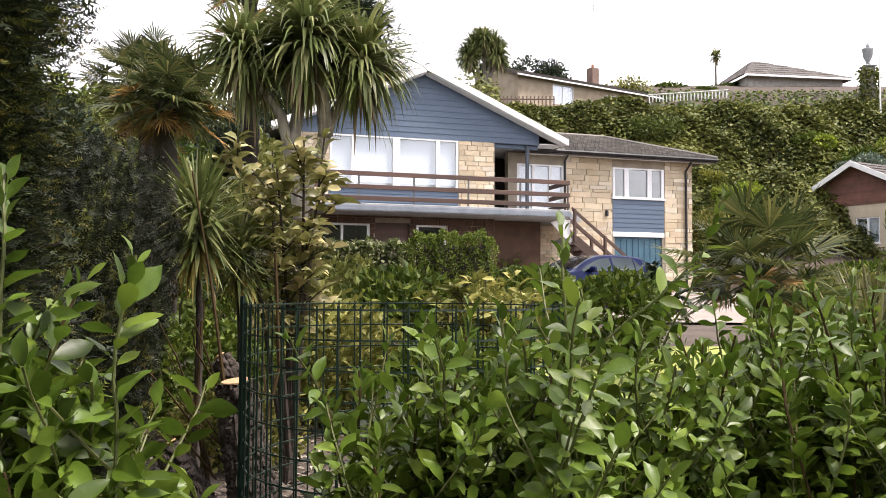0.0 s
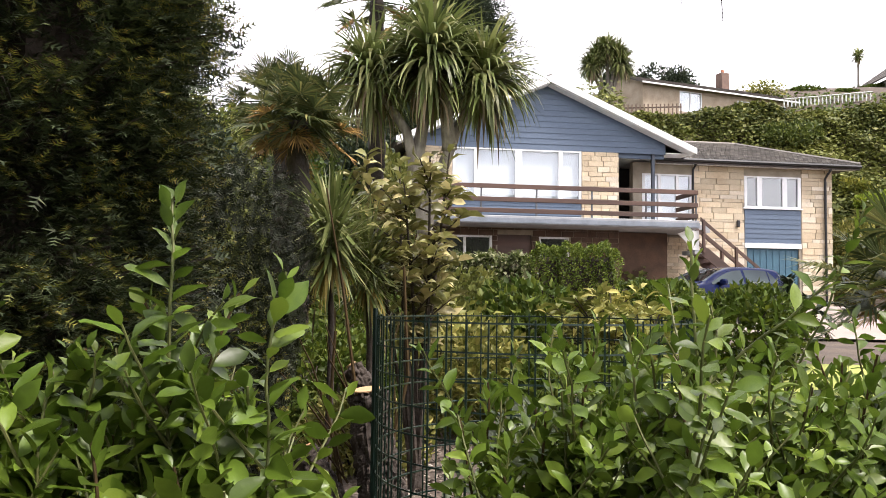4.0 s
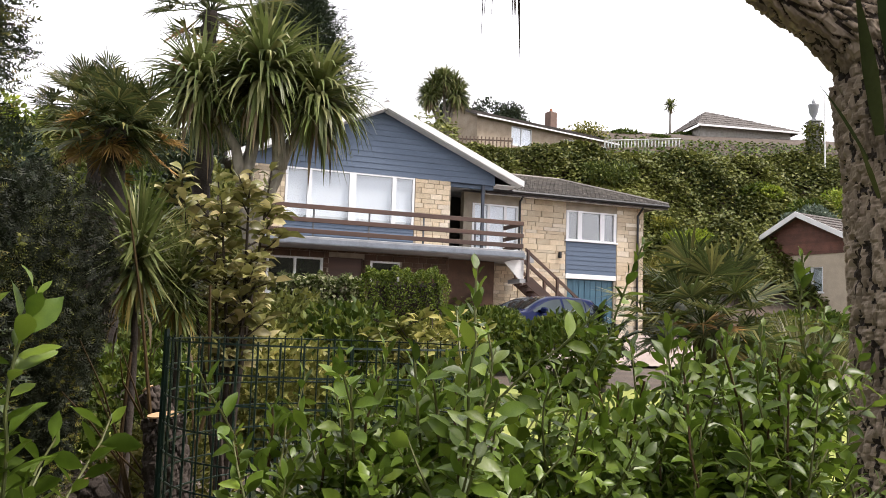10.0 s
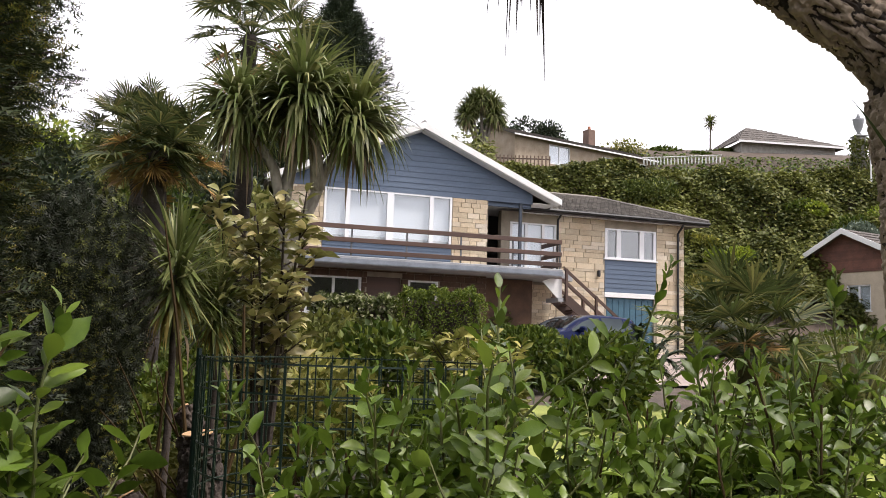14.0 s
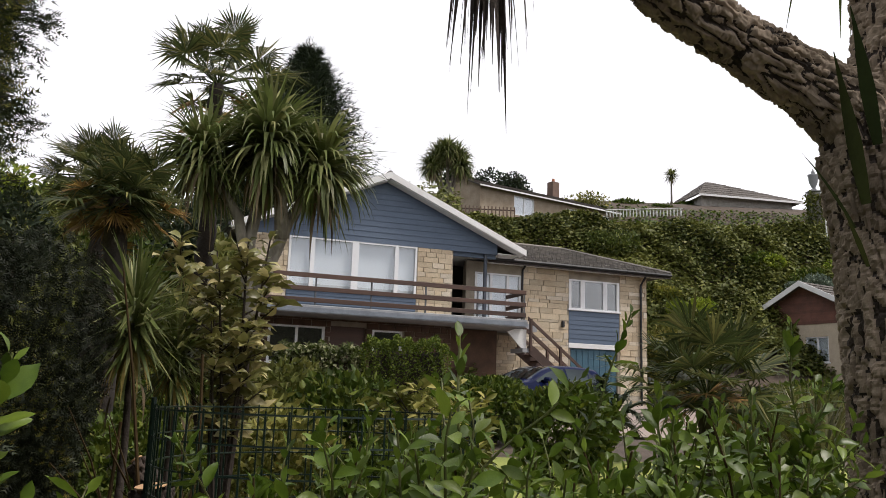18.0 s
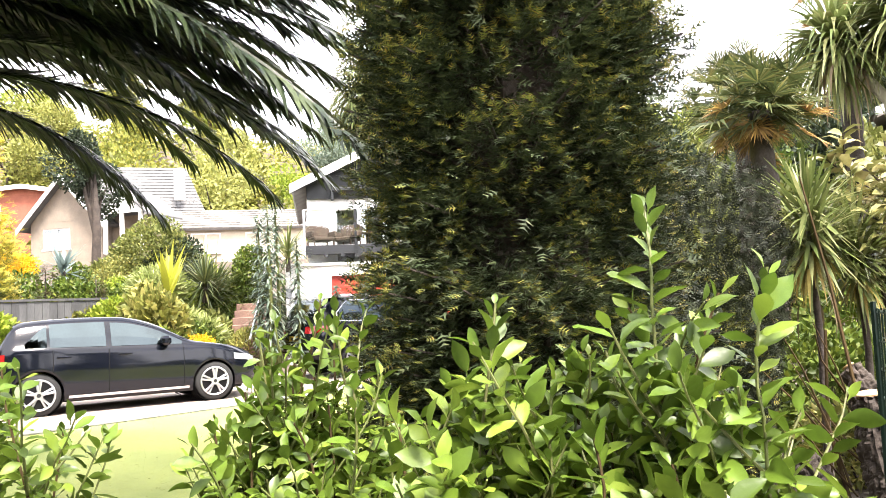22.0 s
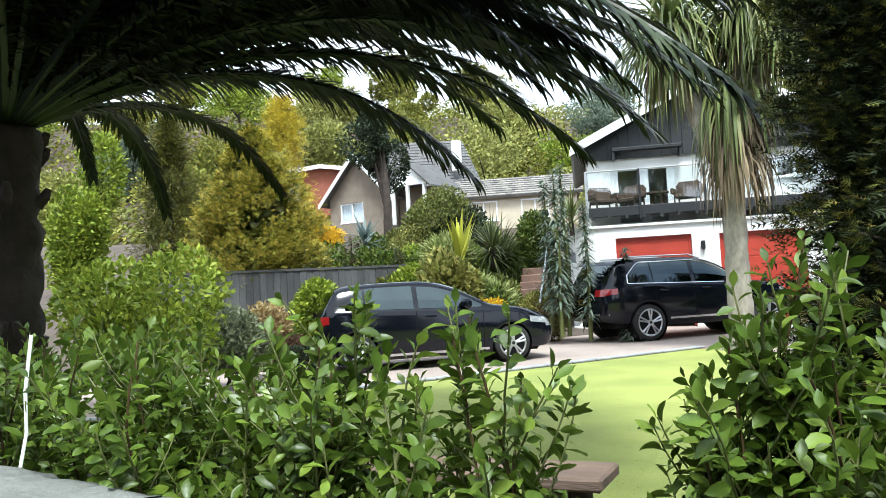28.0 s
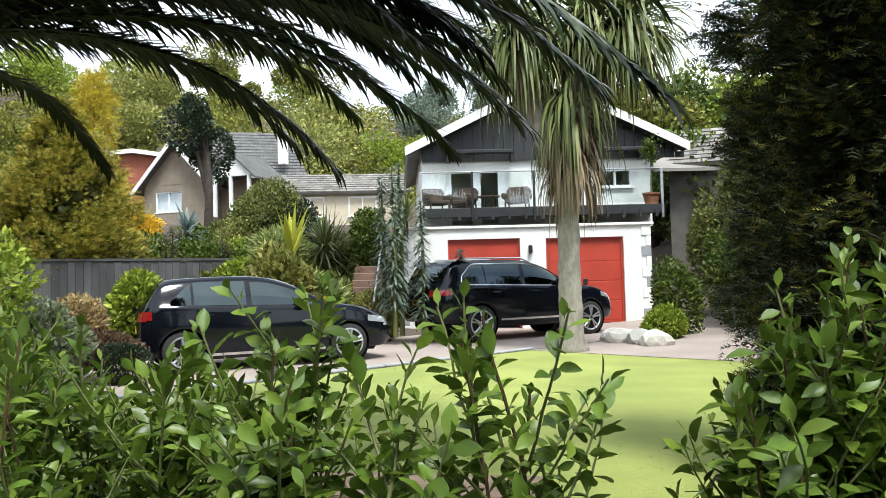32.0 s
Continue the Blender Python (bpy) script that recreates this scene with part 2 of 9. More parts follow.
GRISELINIA = leaf_mat("griselinia_leaf", (0.100, 0.158, 0.017), (0.058, 0.104, 0.012), (0.172, 0.24, 0.03), rough=0.38, through_=0.3, island=0.38, spec=0.4)
YEWLEAF = leaf_mat("yew_needle", (0.044, 0.060, 0.025), (0.025, 0.037, 0.016), (0.076, 0.090, 0.033), rough=0.55, through_=0.1, island=0.4)
YEWTIP = leaf_mat("yew_young_shoot", (0.185, 0.20, 0.042), (0.12, 0.135, 0.030), (0.28, 0.205, 0.046), rough=0.6, through_=0.2, island=0.35)
CORDYLEAF = leaf_mat("cordyline_leaf", (0.15, 0.18, 0.055), (0.085, 0.115, 0.033), (0.30, 0.30, 0.13), rough=0.4, through_=0.25, island=0.4)
DEADLEAF = leaf_mat("dead_strap_leaf", (0.20, 0.15, 0.09), (0.12, 0.09, 0.055), (0.27, 0.21, 0.13), rough=0.8, through_=0.1, island=0.35)
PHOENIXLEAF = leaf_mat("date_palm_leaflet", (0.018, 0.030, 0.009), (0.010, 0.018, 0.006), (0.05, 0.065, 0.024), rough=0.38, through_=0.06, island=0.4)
DATEBARK = mat("date_palm_bark", (0.035, 0.026, 0.019), (0.018, 0.014, 0.011), rough=0.95, scale=6, fine=20, bump=1.0)
PALMBARK = mat("pale_palm_bark", (0.33, 0.30, 0.25), (0.19, 0.17, 0.14), rough=0.95, scale=9, fine=26, bump=1.0, stretch=(1, 1, 0.45))
GOLDTIP = leaf_mat("golden_young_shoot", (0.48, 0.39, 0.06), (0.36, 0.30, 0.045), (0.58, 0.47, 0.11), rough=0.6, through_=0.25, island=0.25)
FANLEAF = leaf_mat("fan_palm_leaf", (0.068, 0.088, 0.028), (0.038, 0.052, 0.018), (0.17, 0.16, 0.055), rough=0.45, through_=0.3, island=0.4)
FANDEAD = leaf_mat("brown_fan_leaf", (0.24, 0.14, 0.05), (0.15, 0.09, 0.035), (0.38, 0.24, 0.07), rough=0.7, through_=0.2, island=0.35)
HEDGELEAF = leaf_mat("hedge_leaf", (0.07, 0.105, 0.014), (0.04, 0.07, 0.010), (0.15, 0.18, 0.025), rough=0.5, through_=0.2, island=0.4)
IVYLEAF = leaf_mat("ivy_leaf", (0.150, 0.165, 0.036), (0.050, 0.068, 0.018), (0.21, 0.21, 0.055), rough=0.55, through_=0.22, island=0.28, scale=0.3)
YELLOWLEAF = leaf_mat("yellow_green_leaf", (0.20, 0.20, 0.045), (0.11, 0.125, 0.028), (0.38, 0.34, 0.10), rough=0.5, through_=0.3, island=0.3)
MAGNOLIALEAF = leaf_mat("leathery_tan_leaf", (0.25, 0.235, 0.08), (0.12, 0.13, 0.04), (0.48, 0.41, 0.20), rough=0.32, through_=0.22, island=0.4)
GOLDLEAF = leaf_mat("golden_conifer_leaf", (0.22, 0.215, 0.026), (0.07, 0.09, 0.016), (0.40, 0.36, 0.045), rough=0.6, through_=0.2, island=0.4, scale=1.1)
CONIFERLEAF = leaf_mat("dark_conifer_leaf", (0.03, 0.045, 0.022), (0.02, 0.032, 0.016), (0.05, 0.065, 0.03), rough=0.6, through_=0.1, island=0.35)
WOODLEAF = leaf_mat("woodland_leaf", (0.18, 0.19, 0.032), (0.10, 0.12, 0.022), (0.31, 0.28, 0.05), rough=0.6, through_=0.25, island=0.45, scale=0.08)
GREYLEAF = leaf_mat("grey_green_leaf", (0.15, 0.19, 0.14), (0.10, 0.14, 0.10), (0.22, 0.26, 0.19), rough=0.5, through_=0.2, island=0.25)
FLOWERYELLOW = leaf_mat("yellow_flower", (0.70, 0.46, 0.02), (0.6, 0.36, 0.02), rough=0.6, through_=0.3, island=0.2)
LIMELEAF = leaf_mat("lime_leaf", (0.22, 0.285, 0.028), (0.14, 0.20, 0.022), (0.34, 0.38, 0.05), rough=0.5, through_=0.3, island=0.4)

# ---- mesh builders ----
rnd = random.Random(7)


class Geo:
    """Collects vertices and faces for one mesh."""

    def __init__(self):
        self.v, self.f = [], []

    def add(self, verts, faces):
        k = len(self.v)
        self.v.extend(verts)
        self.f.extend(tuple(i + k for i in f) for f in faces)
        return self

    def box(self, x0, x1, y0, y1, z0, z1, m=None, c=0.0):
        """A box with edges taken off by c."""
        if c <= 0:
            vs = [(x, y, z) for x in (x0, x1) for y in (y0, y1) for z in (z0, z1)]
            fs = [(0, 1, 3, 2), (4, 6, 7, 5), (0, 4, 5, 1), (2, 3, 7, 6), (0, 2, 6, 4), (1, 5, 7, 3)]
        else:
            bm = bmesh.new()
            bmesh.ops.create_cube(bm, size=1)
            for q in bm.verts:
                q.co = Vector(((x0 + x1) / 2 + q.co.x * (x1 - x0), (y0 + y1) / 2 + q.co.y * (y1 - y0), (z0 + z1) / 2 + q.co.z * (z1 - z0)))
            bmesh.ops.bevel(bm, geom=bm.edges[:], offset=c, segments=1, affect="EDGES")
            bm.verts.index_update()
            vs, fs = [tuple(q.co) for q in bm.verts], [tuple(q.index for q in f.verts) for f in bm.faces]
            bm.free()
        if m is not None:
            vs = [tuple(m @ Vector(q)) for q in vs]
        return self.add(vs, fs)

    def prism(self, outline, y0, y1, axis="y"):
        """A flat outline of (x, z) drawn out along y (or (y, z) along x)."""
        n = len(outline)
        mk = (lambda a, b, d: (a, d, b)) if axis == "y" else (lambda a, b, d: (d, a, b)) if axis == "x" else (lambda a, b, d: (a, b, d))
        vs = [mk(a, b, y0) for a, b in outline] + [mk(a, b, y1) for a, b in outline]
        fs = [tuple(range(n)), tuple(range(2 * n - 1, n - 1, -1))] + [(i, i + n, (i + 1) % n + n, (i + 1) % n) for i in range(n)]
        return self.add(vs, fs)

    def tube(self, pts, radii, sides=8, cap=True, wob=0.0):
        pts = [Vector(p) for p in pts]
        vs, fs = [], []
        side = None
        for i, p in enumerate(pts):
            d = (pts[min(i + 1, len(pts) - 1)] - pts[max(i - 1, 0)]).normalized()
            if side is None:
                side = d.orthogonal().normalized()
            side = (side - d * side.dot(d)).normalized()
            up = d.cross(side)
            r = radii[i] if isinstance(radii, (list, tuple)) else radii
            for k in range(sides):
                a = 2 * math.pi * k / sides
                rr = r * (1 + (wob * (rnd.random() - 0.5) if wob else 0))
                vs.append(tuple(p + (side * math.cos(a) + up * math.sin(a)) * rr))
        for i in range(len(pts) - 1):
            for k in range(sides):
                a, b = i * sides + k, i * sides + (k + 1) % sides
                fs.append((a, b, b + sides, a + sides))
        if cap:
            fs.append(tuple(range(sides - 1, -1, -1)))
            fs.append(tuple(range((len(pts) - 1) * sides, len(pts) * sides)))
        return self.add(vs, fs)

    def mesh(self, name, material, smooth=False):
        me = bpy.data.meshes.new(name)
        me.from_pydata(self.v, [], self.f)
        if smooth:
            me.polygons.foreach_set("use_smooth", [True] * len(me.polygons))
        me.materials.append(material)
        me.update()
        return me


def part(name, geo, material, parent=None, label="", smooth=False, kind=""):
    ob = new(name, geo if isinstance(geo, bpy.types.Mesh) else geo.mesh(name, material, smooth))
    ob.parent = parent
    return tagged(ob, label=label, kind=kind)


def thing(name, m, label, category, group="", kind=""):
    ob = new(name)
    ob.matrix_world = m
    return tagged(ob, label, category, group, kind)


def leaves(pos, dirs, ups, length, width, shape="leaf", bend=0.15):
    """One mesh of many leaves, from arrays: places, ways along the leaf, normals, sizes."""
    pos, dirs, ups = (np.asarray(a, float) for a in (pos, dirs, ups))
    n = len(pos)
    length, width = np.broadcast_to(length, n)[:, None], np.broadcast_to(width, n)[:, None]
    dirs = dirs / np.maximum(np.linalg.norm(dirs, axis=1, keepdims=True), 1e-6)
    side = np.cross(dirs, ups)
    side /= np.maximum(np.linalg.norm(side, axis=1, keepdims=True), 1e-6)
    nor = np.cross(side, dirs)
    if shape == "leaf":      # pointed oval, folded along the rib
        tv = [(0, 0, 0), (0.28, -0.42, 0.08), (0.28, 0.42, 0.08), (0.30, 0, 0), (0.64, -0.46, 0.06), (0.64, 0.46, 0.06), (0.66, 0, -0.02), (1, 0, -bend)]
        tf = [(0, 3, 1), (0, 2, 3), (1, 3, 6, 4), (3, 2, 5, 6), (4, 6, 7), (6, 5, 7)]
    elif shape == "strap":   # long blade that droops
        tv = [(0, -0.35, 0), (0, 0.35, 0), (0.35, -0.5, -0.02 * bend), (0.35, 0.5, -0.02 * bend), (0.7, -0.35, -bend * 0.35), (0.7, 0.35, -bend * 0.35), (1, 0, -bend)]
        tf = [(0, 1, 3, 2), (2, 3, 5, 4), (4, 5, 6)]
    elif shape == "clump":   # short spray of three blades
        tv = [(0, -0.1, 0), (0, 0.1, 0), (1, 0, 0.05), (0, 0, 0), (0.1, 0, 0), (0.75, 0.6, 0.1), (0, 0, 0.02), (0.1, 0, 0.02), (0.75, -0.6, 0.1)]
        tf = [(0, 1, 2), (3, 4, 5), (6, 8, 7)]
    elif shape == "spray":   # flat twig with needles both sides
        tv, tf = [(0, -0.03, 0), (0, 0.03, 0), (1, 0, -0.1)], [(0, 1, 2)]
        for q in range(3):
            x0 = 0.10 + 0.27 * q
            for sg in (-1, 1):
                b0 = len(tv)
                tv += [(x0, 0, 0), (x0 + 0.16, 0.0, 0.01), (x0 + 0.30, sg * (0.55 - 0.10 * q), 0.03)]
                tf.append((b0, b0 + 1, b0 + 2))
    elif shape == "fold":    # cheap leaf of two halves folded at the rib
        tv, tf = [(0, 0, 0), (0.45, -0.5, 0.08), (1, 0, -bend), (0.45, 0.5, 0.08)], [(0, 2, 1), (0, 3, 2)]
    else:                    # plain diamond
        tv = [(0, 0, 0), (0.5, -0.5, 0.06), (1, 0, -bend), (0.5, 0.5, 0.06)]
        tf = [(0, 1, 2, 3)]
    tv = np.array(tv)
    v = pos[:, None] + dirs[:, None] * (tv[None, :, :1] * length[:, None]) + side[:, None] * (tv[None, :, 1:2] * width[:, None]) + nor[:, None] * (tv[None, :, 2:] * length[:, None])
    k = len(tv)
    faces = [tuple(i + b for i in f) for b in range(0, n * k, k) for f in tf]
    g = Geo()
    g.v, g.f = v.reshape(-1, 3), faces
    return g


def mesh_np(g, name, material):
    """Like Geo.mesh for big arrays."""
    me = bpy.data.meshes.new(name)
    v = np.asarray(g.v, np.float32)
    lens = np.fromiter((len(f) for f in g.f), np.int32, len(g.f))
    idx = np.fromiter((i for f in g.f for i in f), np.int32, int(lens.sum()))
    me.vertices.add(len(v))
    me.vertices.foreach_set("co", v.ravel())
    me.loops.add(len(idx))
    me.loops.foreach_set("vertex_index", idx)
    me.polygons.add(len(lens))
    me.polygons.foreach_set("loop_start", np.r_[0, np.cumsum(lens)[:-1]].astype(np.int32))
    me.polygons.foreach_set("loop_total", lens)
    me.materials.append(material)
    me.update(calc_edges=True)
    return me


def foliage(name, parent, material, pos, dirs, ups, length, width, shape="leaf", bend=0.15, label=""):
    return part(name, mesh_np(leaves(pos, dirs, ups, length, width, shape, bend), name, material), material, parent, label)


# ---- ground ----
def ss(a, b, x):
    t = np.clip((x - a) / (b - a), 0, 1)
    return t * t * (3 - 2 * t)


def ground_z(x, y):
    x, y = np.asarray(x, float), np.asarray(y, float)
    yy = y - 0.8 * np.clip(-x - 3, 0, 10) * (1 - ss(20, 30, y))
    rise = 0.42 + 0.60 * ss(7, 20, yy) + 0.6 * ss(20, 26, yy) + 0.0 * ss(6, 12, -x) * (1 - ss(12, 20, yy))
    bank = 4.6 * ss(31, 38, yy) + 4.9 * ss(37, 43, yy) + 3.6 * ss(44, 62, yy) + 7.5 * ss(62, 82, yy) + 2 * ss(85, 160, yy)
    bank = bank * (1 - 0.45 * ss(-4, -22, x))
    w = -x + 0.25 * (y - 5)
    hill = 1.2 * ss(17, 24, w) + 3.0 * ss(22, 40, w) + 22 * ss(46, 125, w)
    knoll = 4.2 * np.exp(-((x + 13) ** 2 / 30 + (y - 31) ** 2 / 40))
    return rise + np.maximum(bank + knoll, hill)


def gz(x, y):
    return float(ground_z(x, y))


def grid_sheet(xs, ys, zf, material, name, parent=None, label="", category="", kind="structure", lift=0.0):
    g = Geo()
    X, Y = np.meshgrid(xs, ys)
    Z = zf(X, Y) + lift
    g.v = np.stack([X, Y, Z], -1).reshape(-1, 3)
    w = len(xs)
    g.f = [(j * w + i, j * w + i + 1, (j + 1) * w + i + 1, (j + 1) * w + i) for j in range(len(ys) - 1) for i in range(w - 1)]
    ob = new(name, g.mesh(name, material, True))
    ob.parent = parent
    return tagged(ob, label, category, kind=kind)


gxs = np.unique(np.concatenate([np.linspace(-900, -130, 12), np.linspace(-130, -30, 41), np.linspace(-30, 40, 141), np.linspace(40, 150, 34), np.linspace(150, 900, 12)]))
gys = np.unique(np.concatenate([np.linspace(-900, -40, 12), np.linspace(-40, 0, 21), np.linspace(0, 50, 101), np.linspace(50, 180, 53), np.linspace(180, 900, 12)]))
grid_sheet(gxs, gys, lambda X, Y: ground_z(X, Y) - 0.03, SOIL, "ground", label="sloping garden soil and hillside reaching the horizon", category="ground")
# lawn: one sheet from the hedge to the drive and round to the sea side
grid_sheet(np.linspace(-10.6, -2.7, 28), np.linspace(0.6, 10.9, 30), lambda X, Y: ground_z(X, Y), GRASS, "lawn", label="mown pale green lawn between hedge and drive", category="lawn", lift=0.012)
grid_sheet(np.linspace(1.4, 9, 16), np.linspace(3.2, 14, 24), lambda X, Y: ground_z(X, Y), GRASS, "lawn", label="mown strip of lawn beside the tree trunk", category="lawn", lift=0.012)
grid_sheet(np.linspace(-15.5, -10.55, 14), np.linspace(-14, 18, 60), lambda X, Y: ground_z(X, Y), PAVING, "drive", label="pale pinkish paved drive before the garages", category="drive", lift=0.03)
grid_sheet(np.linspace(-10.6, -5.2, 10), np.linspace(10.85, 18, 14), lambda X, Y: ground_z(X, Y), PAVING, "drive", label="pale paved apron beside the white house", category="drive", lift=0.02)
grid_sheet(np.linspace(1.0, 9, 12), np.linspace(18, 27, 14), lambda X, Y: ground_z(X, Y), PAVING, "drive", label="paved parking space below the stone house", category="drive", lift=0.03)


# ---- stone house with the blue gable ----
def frame_at(ox, oy, ang, z=0.0):
    return Matrix.Translation((ox, oy, z)) @ Matrix.Rotation(radians(ang), 4, "Z")


H1 = thing("house", frame_at(-1.42, 25.8, 17, -0.5), "cream stone split-level house with blue boarded gable and long balcony", "house")
ZG = 1.95


def stones(parent, s0, s1, z0, z1, y, seed, holes=(), material=STONE, hmin=0.10, hmax=0.19, lmin=0.22, lmax=0.6, name="stone", axis="x", limit=300):
    """Coursed stones of uneven length, standing proud of a mortar wall at y."""
    r = random.Random(seed)
    made = 0
    rest = Geo()
    z = z0
    while z < z1 - 0.04:
        h = min(r.uniform(hmin, hmax), z1 - z)
        s = s0 - r.uniform(0, 0.2)
        while s < s1 - 0.05:
            w = r.uniform(lmin, lmax)
            a, b = max(s, s0) + 0.007, min(s + w, s1) - 0.007
            s += w
            if b - a < 0.05:
                continue
            spans = [(a, b)]
            for (h0, h1, k0, k1) in holes:
                if z + h > k0 + 0.02 and z < k1 - 0.02:
                    spans = [q for (p0, p1) in spans for q in ((p0, min(p1, h0)), (max(p0, h1), p1)) if q[1] - q[0] > 0.05]
            for p0, p1 in spans:
                d = r.uniform(0.012, 0.035)
                g = Geo() if made < limit else rest
                c = 0.006
                q = [(p0 + c, z + c), (p1 - c, z + c), (p1 - c, z + h - c), (p0 + c, z + h - c)]
                o = [(p0, z + 0.004), (p1, z + 0.004), (p1, z + h - 0.004), (p0, z + h - 0.004)]
                mk = (lambda u, v_, d_: (u, d_, v_)) if axis == "x" else (lambda u, v_, d_: (d_, u, v_))
                sg = -1 if axis == "x" else 1
                vs = [mk(u, v_, y + 0.001 * -sg) for u, v_ in o] + [mk(u + r.uniform(-.004, .004), v_ + r.uniform(-.004, .004), y + sg * d) for u, v_ in q]
                g.add(vs, [(4, 5, 6, 7), (0, 1, 5, 4), (1, 2, 6, 5), (2, 3, 7, 6), (3, 0, 4, 7)])
                if made < limit:
                    part(name, g, material, parent)
                made += 1
        z += h
    if rest.v:
        part("stonework", rest, material, parent, kind="stuff")


def wall_holes(g, s0, s1, z0, z1, y0, y1, holes):
    """A wall along x, between y0 and y1, with openings (s0, s1, z0, z1) cut through; one closed skin."""
    xs = sorted({s0, s1, *[min(max(h[k], s0), s1) for h in holes for k in (0, 1)]})
    zs = sorted({z0, z1, *[min(max(h[k], z0), z1) for h in holes for k in (2, 3)]})
    nx, nz = len(xs), len(zs)
    solid = {(i, j): not any(h[0] <= xs[i] and xs[i + 1] <= h[1] and h[2] <= zs[j] and zs[j + 1] <= h[3] for h in holes) for i in range(nx - 1) for j in range(nz - 1)}
    ids, vs, fs = {}, [], []

    def vid(i, j, k):
        if (i, j, k) not in ids:
            ids[(i, j, k)] = len(vs)
            vs.append((xs[i], (y0, y1)[k], zs[j]))
        return ids[(i, j, k)]
    for (i, j), on in solid.items():
        if not on:
            continue
        a, b, c, d = (i, j), (i + 1, j), (i + 1, j + 1), (i, j + 1)
        fs.append(tuple(vid(*q, 0) for q in (a, b, c, d)))
        fs.append(tuple(vid(*q, 1) for q in (d, c, b, a)))
        for (p, q, nb) in ((a, b, (i, j - 1)), (b, c, (i + 1, j)), (c, d, (i, j + 1)), (d, a, (i - 1, j))):
            if not solid.get(nb, False):
                fs.append((vid(*p, 0), vid(*p, 1), vid(*q, 1), vid(*q, 0)))
    return g.add(vs, fs)


def boards(parent, outline, z0, z1, step, y, material, name="board", lap=0.022):
    """Lapped horizontal boards; outline(z) gives the left and right end at a height."""
    z = z0
    while z < z1 - 0.03:
        h = min(step, z1 - z)
        a, b = outline(z + 0.5 * h)
        a0, b0 = outline(z + 0.02)
        a1, b1 = outline(min(z + h, z1 - 0.01))
        if b0 - a0 > 0.1:
            g = Geo()
            vs = [(a0, y - lap, z), (b0, y - lap, z), (max(b1, a1), y - 0.006, z + h), (a1, y - 0.006, z + h), (a0, y + 0.02, z), (b0, y + 0.02, z), (max(b1, a1), y + 0.02, z + h), (a1, y + 0.02, z + h)]
            g.add(vs, [(0, 1, 2, 3), (4, 7, 6, 5), (0, 4, 5, 1), (3, 2, 6, 7), (0, 3, 7, 4), (1, 5, 6, 2)])
            part(name, g, material, parent)
        z += step


def window(parent, s0, s1, z0, z1, y, panes, name="window", trim=UPVC, blind=BLIND, depth=0.09, fw=0.055, blind_gap=0.12, label="white framed window", half=None):
    """Frame, sill, panes of glass and a blind behind; panes are (s0, s1) or (s0, s1, z0, z1)."""
    w = part(name, wall_holes(Geo(), s0, s1, z0, z1, y - 0.015, y + depth, [(p[0], p[1], p[2] if len(p) > 2 else z0 + fw, p[3] if len(p) > 2 else z1 - fw) for p in panes]), trim, parent, label)
    for p in panes:
        a, b = p[0], p[1]
        c, d = (p[2], p[3]) if len(p) > 2 else (z0 + fw, z1 - fw)
        pane = part("pane", Geo().box(a, b, y + 0.035, y + 0.041, c, d), GLASS, w)
        pane.visible_shadow = False
    if blind:
        part("blind", Geo().box(s0 + 0.03, s1 - 0.03, y + blind_gap, y + blind_gap + 0.01, z0 + 0.02, z1 - 0.02), blind, w)
    part("sill", Geo().box(s0 - 0.05, s1 + 0.05, y - 0.07, y + 0.02, z0 - 0.05, z0 + 0.003, c=0.008), trim, w)
    return w


PK, EL, ER, ZP, ZE = 0.93, -3.92, 5.78, 9.36, 7.22
SL = (ZP - ZE) / (ER - PK)
# main block: mortar wall with stone faces left and right of the window
MW = [(-2.14, 2.08, 5.42, 7.08), (-2.6, -0.84, 3.1, 4.25), (-0.67, 0.44, ZG, 4.3), (0.68, 1.69, 3.1, 4.25)]
g = wall_holes(Geo(), -3.5, 3.35, ZG - 0.4, 7.1, 0.0, 0.28, MW)
g.box(-3.5, -3.22, 0.28, 8.5, ZG - 0.4, 7.1)
g.box(3.07, 3.35, 0.28, 3.4, ZG - 0.4, 7.1)
g.box(-3.5, 5.2, 8.5, 8.8, ZG - 0.4, 7.1)
g.box(4.9, 5.2, 3.4, 8.5, ZG - 0.4, 7.1)
main_wall = part("wall", g, MORTAR, H1)
stones(main_wall, -3.5, -2.16, 4.85, 7.06, 0.0, 1)
stones(main_wall, 2.1, 3.35, 4.85, 7.06, 0.0, 2)
# brown brick, its colour darkened for the shadow under balcony and porch
SHADEBRICK = mat("shaded_brown_brick", (0.12, 0.07, 0.045), (0.075, 0.045, 0.03), rough=0.9, scale=3, fine=30, bump=0.5, island=0.2)
stones(main_wall, -3.5, 3.35, ZG - 0.2, 4.5, 0.0, 3, holes=[h for h in MW if h[3] < 5], limit=0, material=SHADEBRICK)
part("recess_wall", Geo().box(3.36, 5.2, 0.45, 0.65, ZG - 0.4, 4.5), SHADEBRICK, H1, "brown brick wall under the porch, coloured as in shade")
# render coloured near black for the shade deep in the porch
part("partition", Geo().box(3.36, 4.9, 3.1, 3.4, ZG, 7.1), mat("porch_shade_render", (0.06, 0.055, 0.05), rough=0.9), H1)
part("ceiling_panel", Geo().box(-3.2, 4.9, 0.3, 8.4, 7.11, 7.15), WHITE, H1)
part("room_back", Geo().box(-3.2, 3.06, 1.6, 1.62, ZG, 7.1), UNLIT, H1)
part("room_floor", Geo().box(-3.2, 4.9, 0.29, 8.4, 4.55, 4.7), UNLIT, H1)
